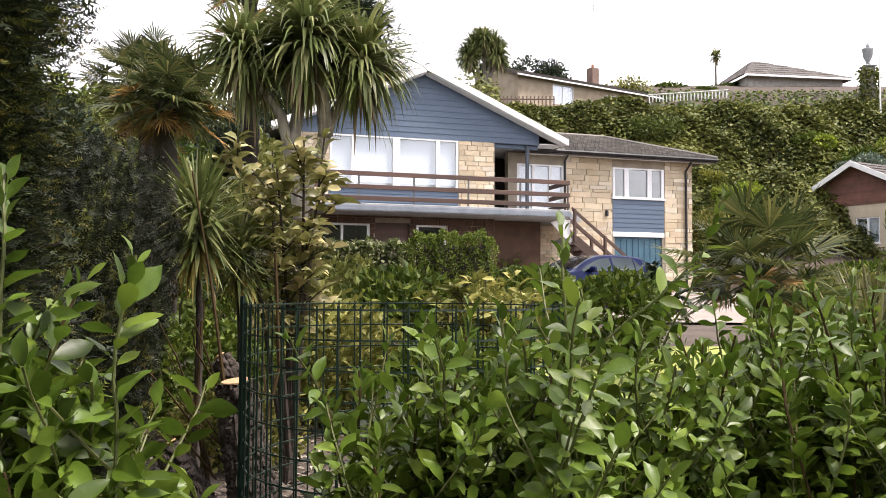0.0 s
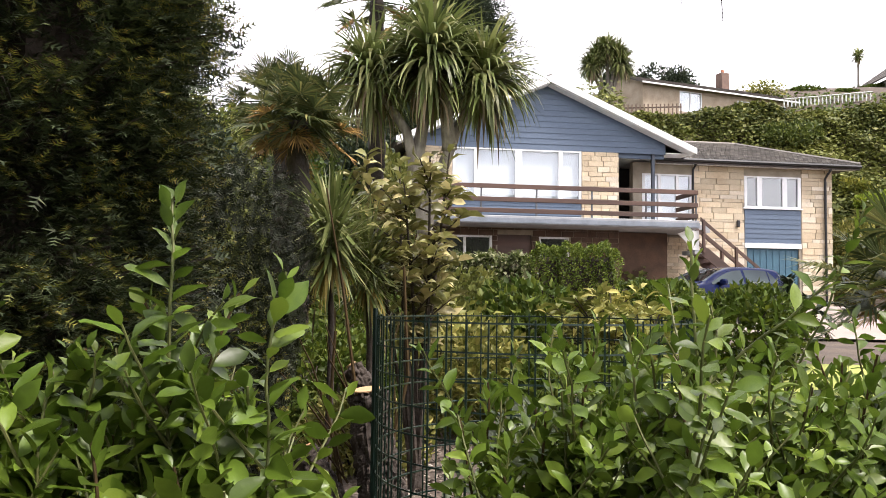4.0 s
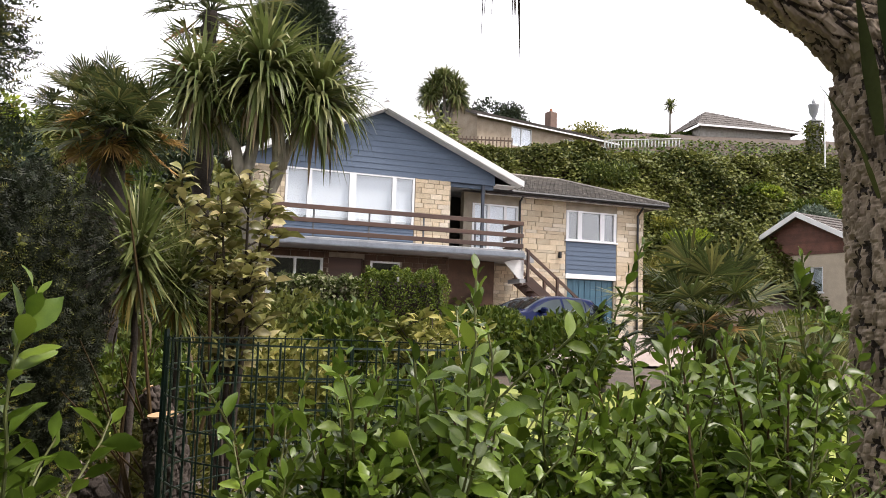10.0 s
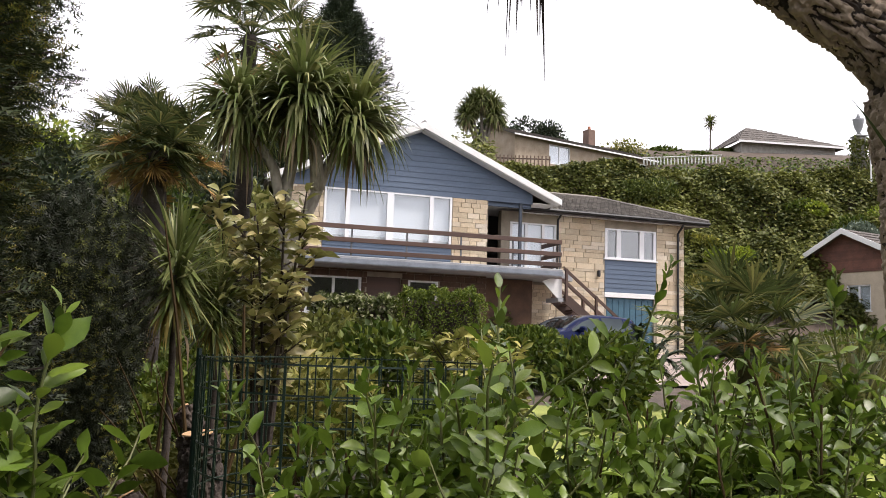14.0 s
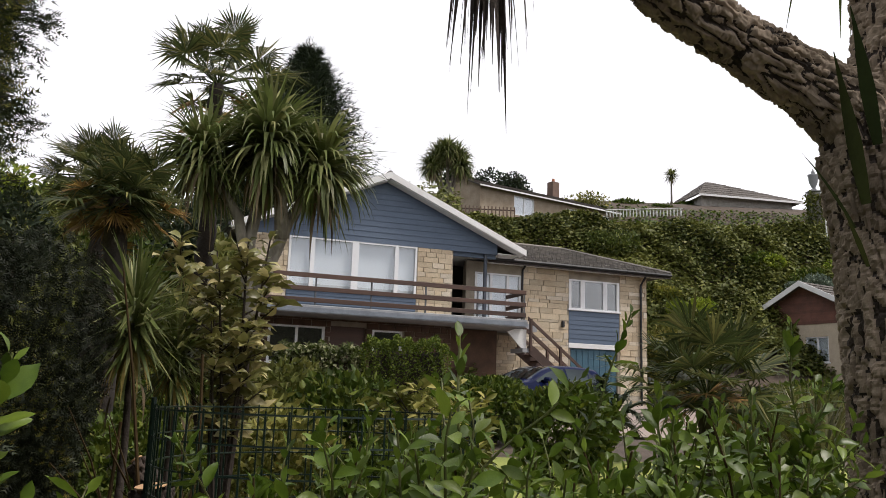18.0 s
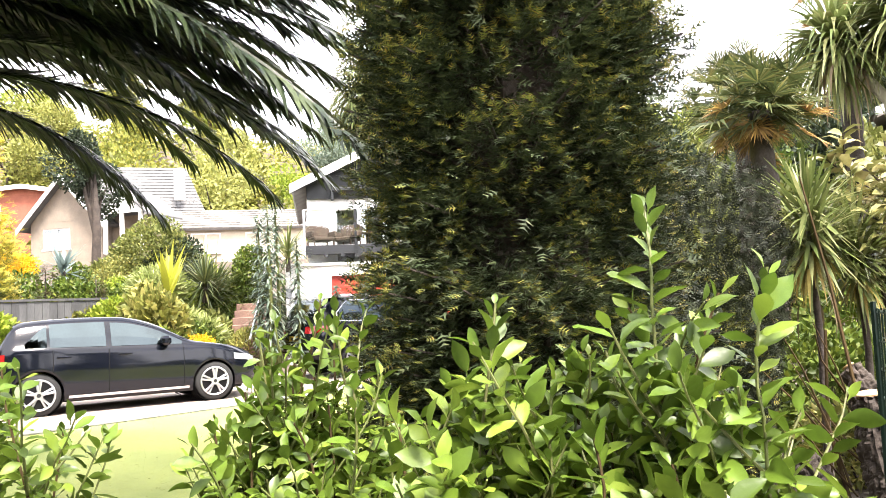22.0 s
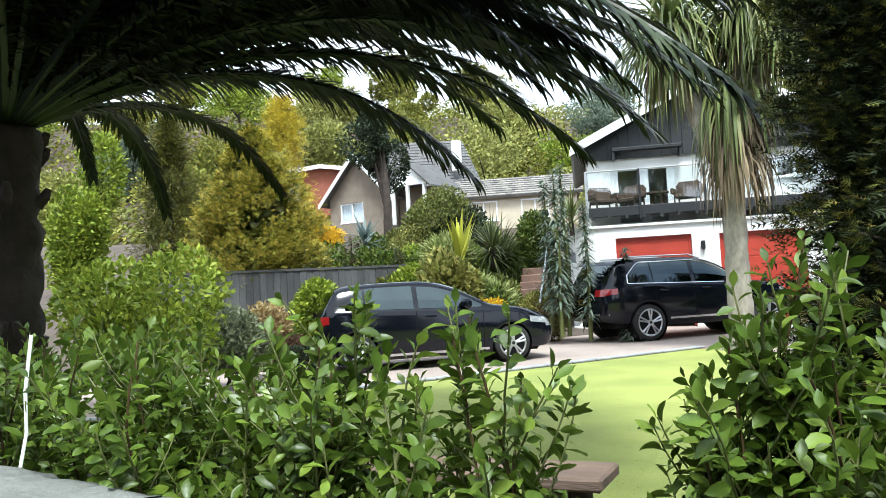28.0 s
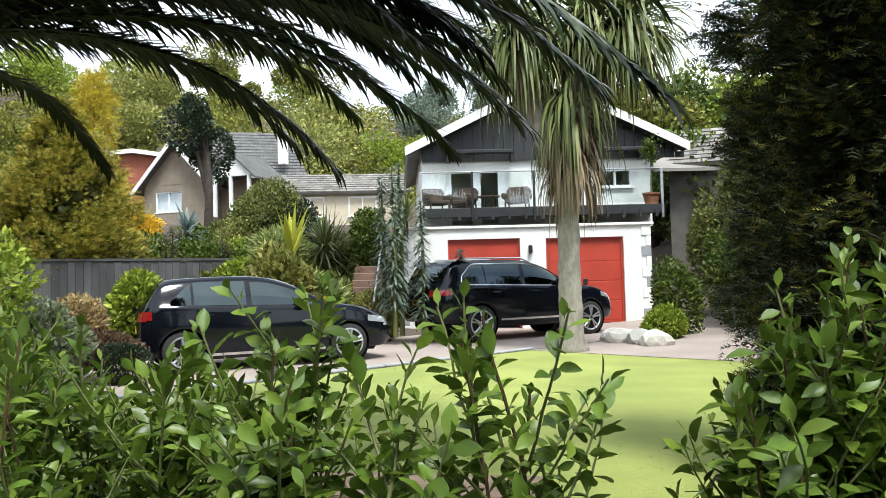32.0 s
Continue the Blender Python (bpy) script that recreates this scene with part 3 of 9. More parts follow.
# gable boarding
gable = part("gable_panel", Geo().prism([(-3.6, 7.1), (4.95, 7.1), (4.95, ZP - SL * (4.95 - PK) - 0.16), (PK, ZP - 0.16), (-3.6, ZP - SL * (PK + 3.6) - 0.16)], 0.0, 0.1), BLUEBOARD, H1)
boards(gable, lambda z: (max(-3.6, PK - (ZP - 0.17 - z) / SL), min(4.95, PK + (ZP - 0.17 - z) / SL)), 7.06, ZP - 0.2, 0.185, 0.0, BLUEBOARD)
boards(part("apron_panel", Geo().box(-2.14, 2.08, -0.012, -0.002, 4.8, 5.36), BLUEBOARD, H1), lambda z: (-2.14, 2.08), 4.8, 5.36, 0.14, -0.014, BLUEBOARD)
window(H1, -2.14, 2.08, 5.42, 7.06, 0.0, [(-2.07, -1.45), (-1.32, -0.11), (0.11, 1.32), (1.45, 2.01)], label="wide white framed window with pale blinds drawn", blind_gap=0.16)
window(H1, -2.6, -0.84, 3.1, 4.25, 0.03, [(-2.52, -1.76), (-1.68, -0.92)], label="dark lower window under the balcony", blind=None)
window(H1, 0.68, 1.69, 3.1, 4.25, 0.03, [(0.76, 1.61)], label="small dark lower window under the balcony", blind=None)
ldoor = part("door", Geo().box(-0.67, 0.44, 0.06, 0.11, ZG, 4.3, c=0.01), RAILWOOD, H1, "dark brown lower door")
part("door_handle", Geo().box(0.3, 0.34, 0.0, 0.06, 3.0, 3.14, c=0.006), CHROME, ldoor)


def roof_slope(parent, a, b, c, d, rows, cols, name="roof", th=0.05, material=ROOFTILE):
    """Tiles in courses over the quad a-b (eave, left to right), d-c (ridge); each row laps the one below."""
    a, b, c, d = (Vector(q) for q in (a, b, c, d))
    nrm = (b - a).cross(d - a).normalized()
    if nrm.z < 0:
        nrm = -nrm
    base = Geo().add([tuple(q) for q in (a, b, c, d)] + [tuple(q - nrm * 0.1) for q in (a, b, c, d)], [(0, 1, 2, 3), (4, 7, 6, 5), (0, 4, 5, 1), (1, 5, 6, 2), (2, 6, 7, 3), (3, 7, 4, 0)])
    rf = part(name, base, material, parent)
    rest = Geo()
    r = random.Random(rows * cols)
    for i in range(rows):
        t0, t1 = i / rows, min(1.0, (i + 1.12) / rows)
        l0, r0, l1, r1 = a.lerp(d, t0), b.lerp(c, t0), a.lerp(d, t1), b.lerp(c, t1)
        k = max(1, round(cols * (r0 - l0).length / max((b - a).length, 0.01)))
        off = 0.5 * (i % 2) / k
        us = [0.0] + [min(1, max(0, j / k + off)) for j in range(0 if off else 1, k)] + [1.0]
        for u0, u1 in zip(us, us[1:]):
            if u1 - u0 < 0.01:
                continue
            e = 0.002
            lift = nrm * (th * r.uniform(0.85, 1.1))
            p = [l0.lerp(r0, u0 + e), l0.lerp(r0, u1 - e), l1.lerp(r1, u1 - e), l1.lerp(r1, u0 + e)]
            rest.add([tuple(p[0] + lift), tuple(p[1] + lift), tuple(p[2] + nrm * 0.012), tuple(p[3] + nrm * 0.012), tuple(p[0] + nrm * 0.002), tuple(p[1] + nrm * 0.002)], [(0, 1, 2, 3), (4, 5, 1, 0), (0, 3, 4), (1, 5, 2)])
    part("tiles", rest, material, rf, kind="stuff")
    return rf


roof_slope(H1, (ER + 0.05, -0.42, ZE), (ER + 0.05, 9.2, ZE), (PK, 9.2, ZP), (PK, -0.42, ZP), 18, 40)
roof_slope(H1, (EL - 0.05, 9.2, ZE), (EL - 0.05, -0.42, ZE), (PK, -0.42, ZP), (PK, 9.2, ZP), 18, 40)
part("ridge", Geo().tube([(PK, -0.42, ZP), (PK, 9.2, ZP)], 0.09, 8), ROOFTILE, H1)
for sgn, e in ((1, ER), (-1, EL)):
    g = Geo().prism([(PK, ZP + 0.03), (e + 0.06 * sgn, ZE + 0.03 - 0.02), (e + 0.06 * sgn, ZE - 0.19), (PK, ZP - 0.19)], -0.47, -0.43)
    part("bargeboard", g, WHITE, H1)
    part("soffit", Geo().prism([(PK + 0.02 * sgn, ZP - 0.21), (e, ZE - 0.16), (e, ZE - 0.18), (PK + 0.02 * sgn, ZP - 0.23)], -0.42, 0.0), WHITE, H1)
    part("gutter", Geo().tube([(e + 0.1 * sgn, -0.4, ZE - 0.05), (e + 0.1 * sgn, 9.2, ZE - 0.05)], 0.055, 8), IRON, H1)
part("eave_soffit", Geo().box(4.95, ER, -0.1, 9.1, ZE - 0.14, ZE - 0.11), WHITE, H1)
part("porch_ceiling", Geo().box(3.36, 4.95, 0.12, 3.1, 7.08, 7.12), WHITE, H1)
part("porch_post", Geo().box(4.50, 4.60, 0.02, 0.12, 4.8, 7.1, c=0.01), mat("slate_paint", (0.07, 0.085, 0.11), rough=0.5), H1)
part("porch_beam", Geo().box(3.36, 4.95, 0.1, 0.2, 6.92, 7.08, c=0.01), BLUEBOARD, H1)
# balcony
part("balcony_slab", Geo().box(-4.4, 5.52, -1.25, 0.0, 4.52, 4.78, c=0.02), CONCRETE, H1)
part("landing_slab", Geo().box(3.36, 6.5, 0.0, 1.2, 4.52, 4.77), CONCRETE, H1)
part("slab_edge", Geo().box(-4.4, 5.53, -1.285, -1.253, 4.56, 4.70), mat("grey_fascia", (0.22, 0.25, 0.29), rough=0.6), H1)
rail = part("railing", Geo().box(-4.35, 5.5, -1.235, -1.19, 5.60, 5.74, c=0.008), RAILWOOD, H1, "stained brown timber balcony railing")
for z0 in (5.20, 4.86):
    part("rail", Geo().box(-4.35, 5.5, -1.235, -1.19, z0, z0 + 0.14, c=0.008), RAILWOOD, rail)
for z0 in (5.60, 5.20, 4.86):
    part("rail", Geo().box(5.44, 5.485, -1.18, 0.3, z0, z0 + 0.14, c=0.008), RAILWOOD, rail)
for s in (-3.1, -1.43, 0.29, 2.05, 3.8, 5.46):
    part("post", Geo().box(s - 0.025, s + 0.025, -1.185, -1.135, 4.78, 5.66, c=0.005), mat("grey_post", (0.16, 0.17, 0.18), rough=0.4, metal=0.4), rail)
# outside stair down along the wing
stair = part("stair", Geo().prism([(5.7, 3.95), (5.95, 3.95), (8.3, 2.1), (7.9, 2.1), (5.7, 3.75)], -0.95, -0.9), RAILWOOD, H1, "brown timber outside stair")
part("stringer", Geo().prism([(5.7, 3.95), (5.95, 3.95), (8.3, 2.1), (7.9, 2.1), (5.7, 3.75)], -0.05, 0.0), RAILWOOD, stair)
for i in range(10):
    part("tread", Geo().box(5.75 + i * 0.235, 6.03 + i * 0.235, -0.9, -0.05, 3.85 - i * 0.185, 3.89 - i * 0.185), RAILWOOD, stair)
for y in (-0.97, -0.02):
    for lift in (0.55, 0.95):
        part("handrail", Geo().prism([(5.7, 3.97 + lift), (8.2, 2.02 + lift), (8.2, 1.9 + lift), (5.7, 3.85 + lift)], y - 0.02, y + 0.02), RAILWOOD, stair)
    for i in range(3):
        s = 5.8 + i * 1.1
        part("newel", Geo().box(s - 0.04, s + 0.04, y - 0.05, y + 0.05, 3.8 - i * 0.86, 4.85 - i * 0.86, c=0.005), RAILWOOD, stair)
part("stair_landing", Geo().box(5.52, 5.75, -0.95, 0.0, 3.75, 3.88), CONCRETE, stair)
part("side_panel", Geo().prism([(5.3, 4.5), (5.7, 4.5), (5.7, 3.7), (5.0, 4.4)], -0.85, -0.8), WHITE, stair, "white painted panel under the balcony end")
# wing
WY = 1.2
WH = [(8.37, 10.5, 4.31, 6.66), (8.45, 10.42, ZG - 0.4, 4.13), (4.63, 6.42, 4.8, 6.62)]
g = wall_holes(Geo(), 4.3, 11.7, ZG - 0.4, 7.0, WY, WY + 0.28, WH)
g.box(11.42, 11.7, WY + 0.28, 8.2, ZG - 0.4, 7.0)
g.box(4.3, 11.7, 8.2, 8.4, ZG - 0.4, 7.0)
wing_wall = part("wing_wall", g, MORTAR, H1)
stones(wing_wall, 6.46, 8.36, ZG - 0.2, 6.95, WY, 5, lmin=0.3, lmax=0.95, hmin=0.09, hmax=0.24)
stones(wing_wall, 10.52, 11.7, ZG - 0.2, 6.95, WY, 6, lmin=0.3, lmax=0.9, hmin=0.09, hmax=0.24)
stones(wing_wall, 4.32, 6.44, ZG - 0.2, 4.45, WY, 7, limit=0)
part("wing_room_back", Geo().box(4.4, 11.4, 3.6, 3.62, ZG, 7.0), UNLIT, H1)
part("wing_room_floor", Geo().box(4.4, 11.4, WY + 0.29, 8.1, 4.2, 4.3), UNLIT, H1)
boards(part("panel", Geo().box(8.37, 10.5, WY + 0.01, WY + 0.2, 4.31, 5.5), BLUEBOARD, H1, "blue painted weatherboard panel"), lambda z: (8.38, 10.49), 4.31, 5.5, 0.17, WY, BLUEBOARD)
part("door_lintel", Geo().box(8.37, 10.5, WY - 0.03, WY + 0.2, 4.13, 4.31, c=0.01), WHITE, H1)
window(H1, 8.37, 10.5, 5.55, 6.66, WY - 0.01, [(8.47, 8.85), (9.03, 9.80), (9.98, 10.38)], label="white framed three-light window with pale curtain", blind=mat("grey_blind", (0.15, 0.155, 0.14), (0.11, 0.115, 0.10), rough=0.8))
window(H1, 4.63, 6.42, 4.82, 6.62, WY - 0.01, [(4.72, 5.2), (5.3, 5.85), (5.95, 6.34)], label="white framed glazed balcony door")
td = part("garage_door", Geo().box(8.45, 10.42, WY + 0.08, WY + 0.14, ZG - 0.2, 4.13), TEALDOOR, H1, "teal painted garage door under the blue panel")
for k in range(8):
    part("ridge_bar", Geo().box(8.5 + k * 0.24, 8.7 + k * 0.24, WY + 0.06, WY + 0.085, ZG - 0.1, 4.08, c=0.01), TEALDOOR, td)
part("drainpipe", Geo().tube([(11.40, WY - 0.42, 7.02), (11.40, WY - 0.4, 6.9), (11.40, WY - 0.08, 6.65), (11.40, WY - 0.08, ZG)], 0.045, 8), IRON, H1)
part("drainpipe", Geo().tube([(6.45, WY - 0.42, 7.02), (6.45, WY - 0.08, 6.8), (6.45, WY - 0.08, 4.8)], 0.04, 8), IRON, H1)
part("wall_lamp", Geo().box(8.05, 8.15, WY - 0.14, WY - 0.03, 4.85, 5.08, c=0.02), IRON, H1)
ey, rz = WY - 0.45, 8.45
roof_slope(H1, (4.4, ey, 7.1), (12.5, ey, 7.1), (9.9, 4.7, rz), (4.4, 4.7, rz), 18, 46, name="wing_roof")
roof_slope(H1, (12.5, ey, 7.1), (12.5, 8.9, 7.1), (9.9, 4.7, rz), (9.9, 4.7, rz), 12, 34, name="wing_roof")
roof_slope(H1, (12.5, 8.9, 7.1), (4.4, 8.9, 7.1), (4.4, 4.7, rz), (9.9, 4.7, rz), 4, 8, name="wing_roof")
part("hip", Geo().tube([(12.5, ey, 7.14), (9.9, 4.7, rz + 0.03)], 0.07, 6), ROOFTILE, H1)
part("hip_ridge", Geo().tube([(9.9, 4.7, rz + 0.03), (4.4, 4.7, rz + 0.03)], 0.07, 6), ROOFTILE, H1)
part("fascia", Geo().box(4.95, 12.5, ey + 0.01, ey + 0.04, 6.93, 7.09), mat("dark_fascia", (0.05, 0.035, 0.03), rough=0.5), H1)
part("wing_soffit", Geo().box(4.95, 12.5, ey + 0.04, WY, 6.96, 6.99), WHITE, H1)
part("wing_gutter", Geo().tube([(4.95, ey - 0.05, 7.06), (12.5, ey - 0.05, 7.04)], 0.06, 8), IRON, H1)

# ---- white house with red garage doors ----
H2 = thing("house", frame_at(-14.3, 15.9, 50), "white rendered house with black gable, glass balcony and red garage doors", "house")
GH = [(-2.52, -0.65, 0.3, 2.79), (0.02, 2.06, 0.3, 2.77)]
g = wall_holes(Geo(), -3.69, 2.78, 0.2, 3.06, 0.0, 0.25, GH)
g.box(-3.69, -3.44, 0.26, 7.5, 0.2, 3.06)
g.box(2.53, 2.78, 0.26, 7.5, 0.2, 3.06)
part("garage_wall", g, RENDER_W, H2)
part("garage_back", Geo().box(-3.42, 2.5, 1.0, 1.03, 0.2, 3.0), UNLIT, H2)
part("coping", Geo().box(-3.77, 2.86, -0.06, 0.3, 3.06, 3.13, c=0.01), RENDER_W, H2)
part("terrace_slab", Geo().box(-3.43, 2.52, 0.31, 7.4, 2.96, 3.07), CONCRETE, H2)
for (a, b, c, d) in GH:
    dr = part("garage_door", Geo().box(a, b, 0.1, 0.14, 0.55, d), REDDOOR, H2, "red painted up-and-over garage door")
    part("door_frame", wall_holes(Geo(), a - 0.02, b + 0.02, 0.5, d + 0.02, 0.075, 0.1, [(a + 0.06, b - 0.06, 0.5, d - 0.06)]), REDDOOR, dr)
    for k in range(4):
        z0 = 0.62 + k * (d - 0.72) / 4
        part("door_panel", Geo().box(a + 0.1, b - 0.1, 0.092, 0.11, z0, z0 + (d - 0.72) / 4 - 0.03, c=0.003), REDDOOR, dr)
    part("handle", Geo().box((a + b) / 2 - 0.05, (a + b) / 2 + 0.05, 0.04, 0.08, 1.55, 1.7, c=0.01), IRON, dr)
lamp = part("wall_lamp", Geo().box(-0.44, -0.34, -0.1, 0.0, 2.38, 2.6, c=0.02), IRON, H2)
UY = 1.25
U0, U1 = -3.1, 3.25
UH = [(-2.36, -0.82, 3.2, 4.72), (1.75, 2.7, 4.2, 4.7)]
g = wall_holes(Geo(), U0, U1, 3.1, 5.35, UY, UY + 0.25, UH)
g.box(U0, U0 + 0.25, UY + 0.25, 8, 3.1, 5.35)
g.box(U1 - 0.25, U1, UY + 0.25, 8, 0.3, 5.35)
part("upper_wall", g, RENDER_W, H2)
part("upper_back", Geo().box(U0 + 0.3, U1 - 0.3, UY + 1.8, UY + 1.83, 3.1, 5.3), mat("pale_room", (0.42, 0.40, 0.37), rough=0.9), H2)
window(H2, -2.36, -0.82, 3.2, 4.72, UY, [(-2.30, -1.72), (-1.50, -1.02)], label="white framed glazed terrace doors", blind=None)
window(H2, 1.75, 2.7, 4.2, 4.7, UY, [(1.81, 2.2), (2.26, 2.64)], label="white framed wide window", blind=None)
# balcony of the white house: dark beam, joists, posts, glass
part("beam", Geo().box(-3.2, 3.2, -0.02, 0.16, 3.36, 3.6, c=0.01), BLACKBOARD, H2)
part("deck", Geo().box(-3.2, 3.2, 0.161, UY, 3.44, 3.52), BLACKBOARD, H2)
for k in range(15):
    part("joist", Geo().box(-3.1 + k * 0.43, -3.02 + k * 0.43, -0.06, -0.022, 3.28, 3.46), BLACKBOARD, H2)
bal = part("balustrade", Geo().tube([(-3.2, 0.0, 4.53), (3.15, 0.0, 4.53)], 0.02, 6), ALLOY, H2, "glass balustrade with thin metal rail")
for k, s in enumerate((-3.18, -1.85, -0.25, 1.35, 3.12)):
    part("post", Geo().box(s - 0.03, s + 0.03, -0.062, -0.022, 3.25, 4.53), IRON if k in (1, 2, 3) else ALLOY, bal)
for a, b in ((-3.13, -1.9), (-1.8, -0.3), (-0.2, 1.3), (1.4, 3.07)):
    pn = part("pane", Geo().box(a, b, -0.006, 0.006, 3.66, 4.49), glass_mat("balustrade_glass", (0.93, 0.97, 0.97), mirror=0.06), bal)
    pn.visible_shadow = False
for k in range(9):
    part("wire", Geo().tube([(-3.18, 0.0, 3.66 + k * 0.095), (-3.18, UY, 3.66 + k * 0.095)], 0.008, 4), ALLOY, bal)
P2, E2L, E2R, Z2P, Z2E = 0.32, -3.5, 4.14, 7.15, 5.3
SL2 = (Z2P - Z2E) / (P2 - E2L)
GY = 0.75
gb = part("gable_panel", Geo().prism([(E2L + 0.4, 5.0), (E2R - 0.4, 5.0), (E2R - 0.4, Z2E + 0.05), (P2, Z2P - 0.15), (E2L + 0.4, Z2E + 0.05)], UY - 0.07, UY - 0.01), BLACKBOARD, H2)
for k in range(27):
    s = E2L + 0.55 + k * 0.28
    zt = Z2P - 0.2 - SL2 * abs(s - P2)
    if zt > 5.1:
        part("board", Geo().box(s - 0.13, s + 0.13, UY - 0.10, UY - 0.07, 4.98, zt), BLACKBOARD, gb)
roof_slope(H2, (E2R, GY, Z2E), (E2R, 9.5, Z2E), (P2, 9.5, Z2P), (P2, GY, Z2P), 14, 30)
roof_slope(H2, (E2L, 9.5, Z2E), (E2L, GY, Z2E), (P2, GY, Z2P), (P2, 9.5, Z2P), 14, 30)
for sgn, e in ((1, E2R), (-1, E2L)):
    part("bargeboard", Geo().prism([(P2, Z2P + 0.04), (e + 0.05 * sgn, Z2E + 0.04), (e + 0.05 * sgn, Z2E - 0.2), (P2, Z2P - 0.2)], GY - 0.05, GY - 0.01), WHITE, H2)
    part("soffit", Geo().prism([(P2 + 0.02 * sgn, Z2P - 0.2), (e, Z2E - 0.14), (e, Z2E - 0.16), (P2 + 0.02 * sgn, Z2P - 0.22)], GY, UY - 0.1), BLACKBOARD, H2)
for (a, b) in ((-2.45, -0.6), (1.3, 2.95)):
    aw = part("awning", Geo().box(a, b, UY - 0.40, UY - 0.22, 5.14, 5.26, c=0.03), IRON, H2, "folded dark awning under the gable")
    for s in (a + 0.05, b - 0.05):
        part("bracket", Geo().box(s - 0.04, s + 0.04, UY - 0.36, UY - 0.11, 4.92, 5.2, c=0.01), IRON, aw)
for s, zs in ((-3.69, (0.35, 3.05)), (2.53, (0.35, 3.05))):
    zq, kq = zs[0], 0
    while zq < zs[1] - 0.2:
        part("quoin", Geo().box(s + (0.0 if s < 0 or kq % 2 else 0.12) - 0.004, s + (0.14 if s < 0 and kq % 2 else 0.25) + 0.004, -0.022, -0.001, zq, zq + 0.26, c=0.008), CONCRETE if kq % 3 == 1 else RENDER_W, H2, "pale stone quoin")
        zq, kq = zq + 0.27, kq + 1
part("side_roof", Geo().add([(3.3, 3.5, 5.0), (8.2, 3.5, 5.0), (8.2, 6.5, 6.5), (3.3, 6.5, 6.5), (3.3, 3.5, 4.9), (8.2, 3.5, 4.9), (8.2, 6.5, 6.4), (3.3, 6.5, 6.4)], [(0, 1, 2, 3), (4, 7, 6, 5), (0, 4, 5, 1), (1, 5, 6, 2), (2, 6, 7, 3), (3, 7, 4, 0)]), ROOFTILE, H2)

# ---- cars ----
def curve(points, x):
    """Smooth line through (x, value) points, read at x."""
    xs, vs = [p[0] for p in points], [p[1] for p in points]
    if x <= xs[0]:
        return vs[0]
    for i in range(len(xs) - 1):
        if x <= xs[i + 1]:
            h = xs[i + 1] - xs[i]
            m0 = (vs[i + 1] - vs[i - 1]) / (xs[i + 1] - xs[i - 1]) if i else (vs[1] - vs[0]) / h
            m1 = (vs[i + 2] - vs[i]) / (xs[i + 2] - xs[i]) if i + 2 < len(xs) else (vs[i + 1] - vs[i]) / h
            t = (x - xs[i]) / h
            return (2 * t ** 3 - 3 * t * t + 1) * vs[i] + (t ** 3 - 2 * t * t + t) * h * m0 + (3 * t * t - 2 * t ** 3) * vs[i + 1] + (t ** 3 - t * t) * h * m1
    return vs[-1]


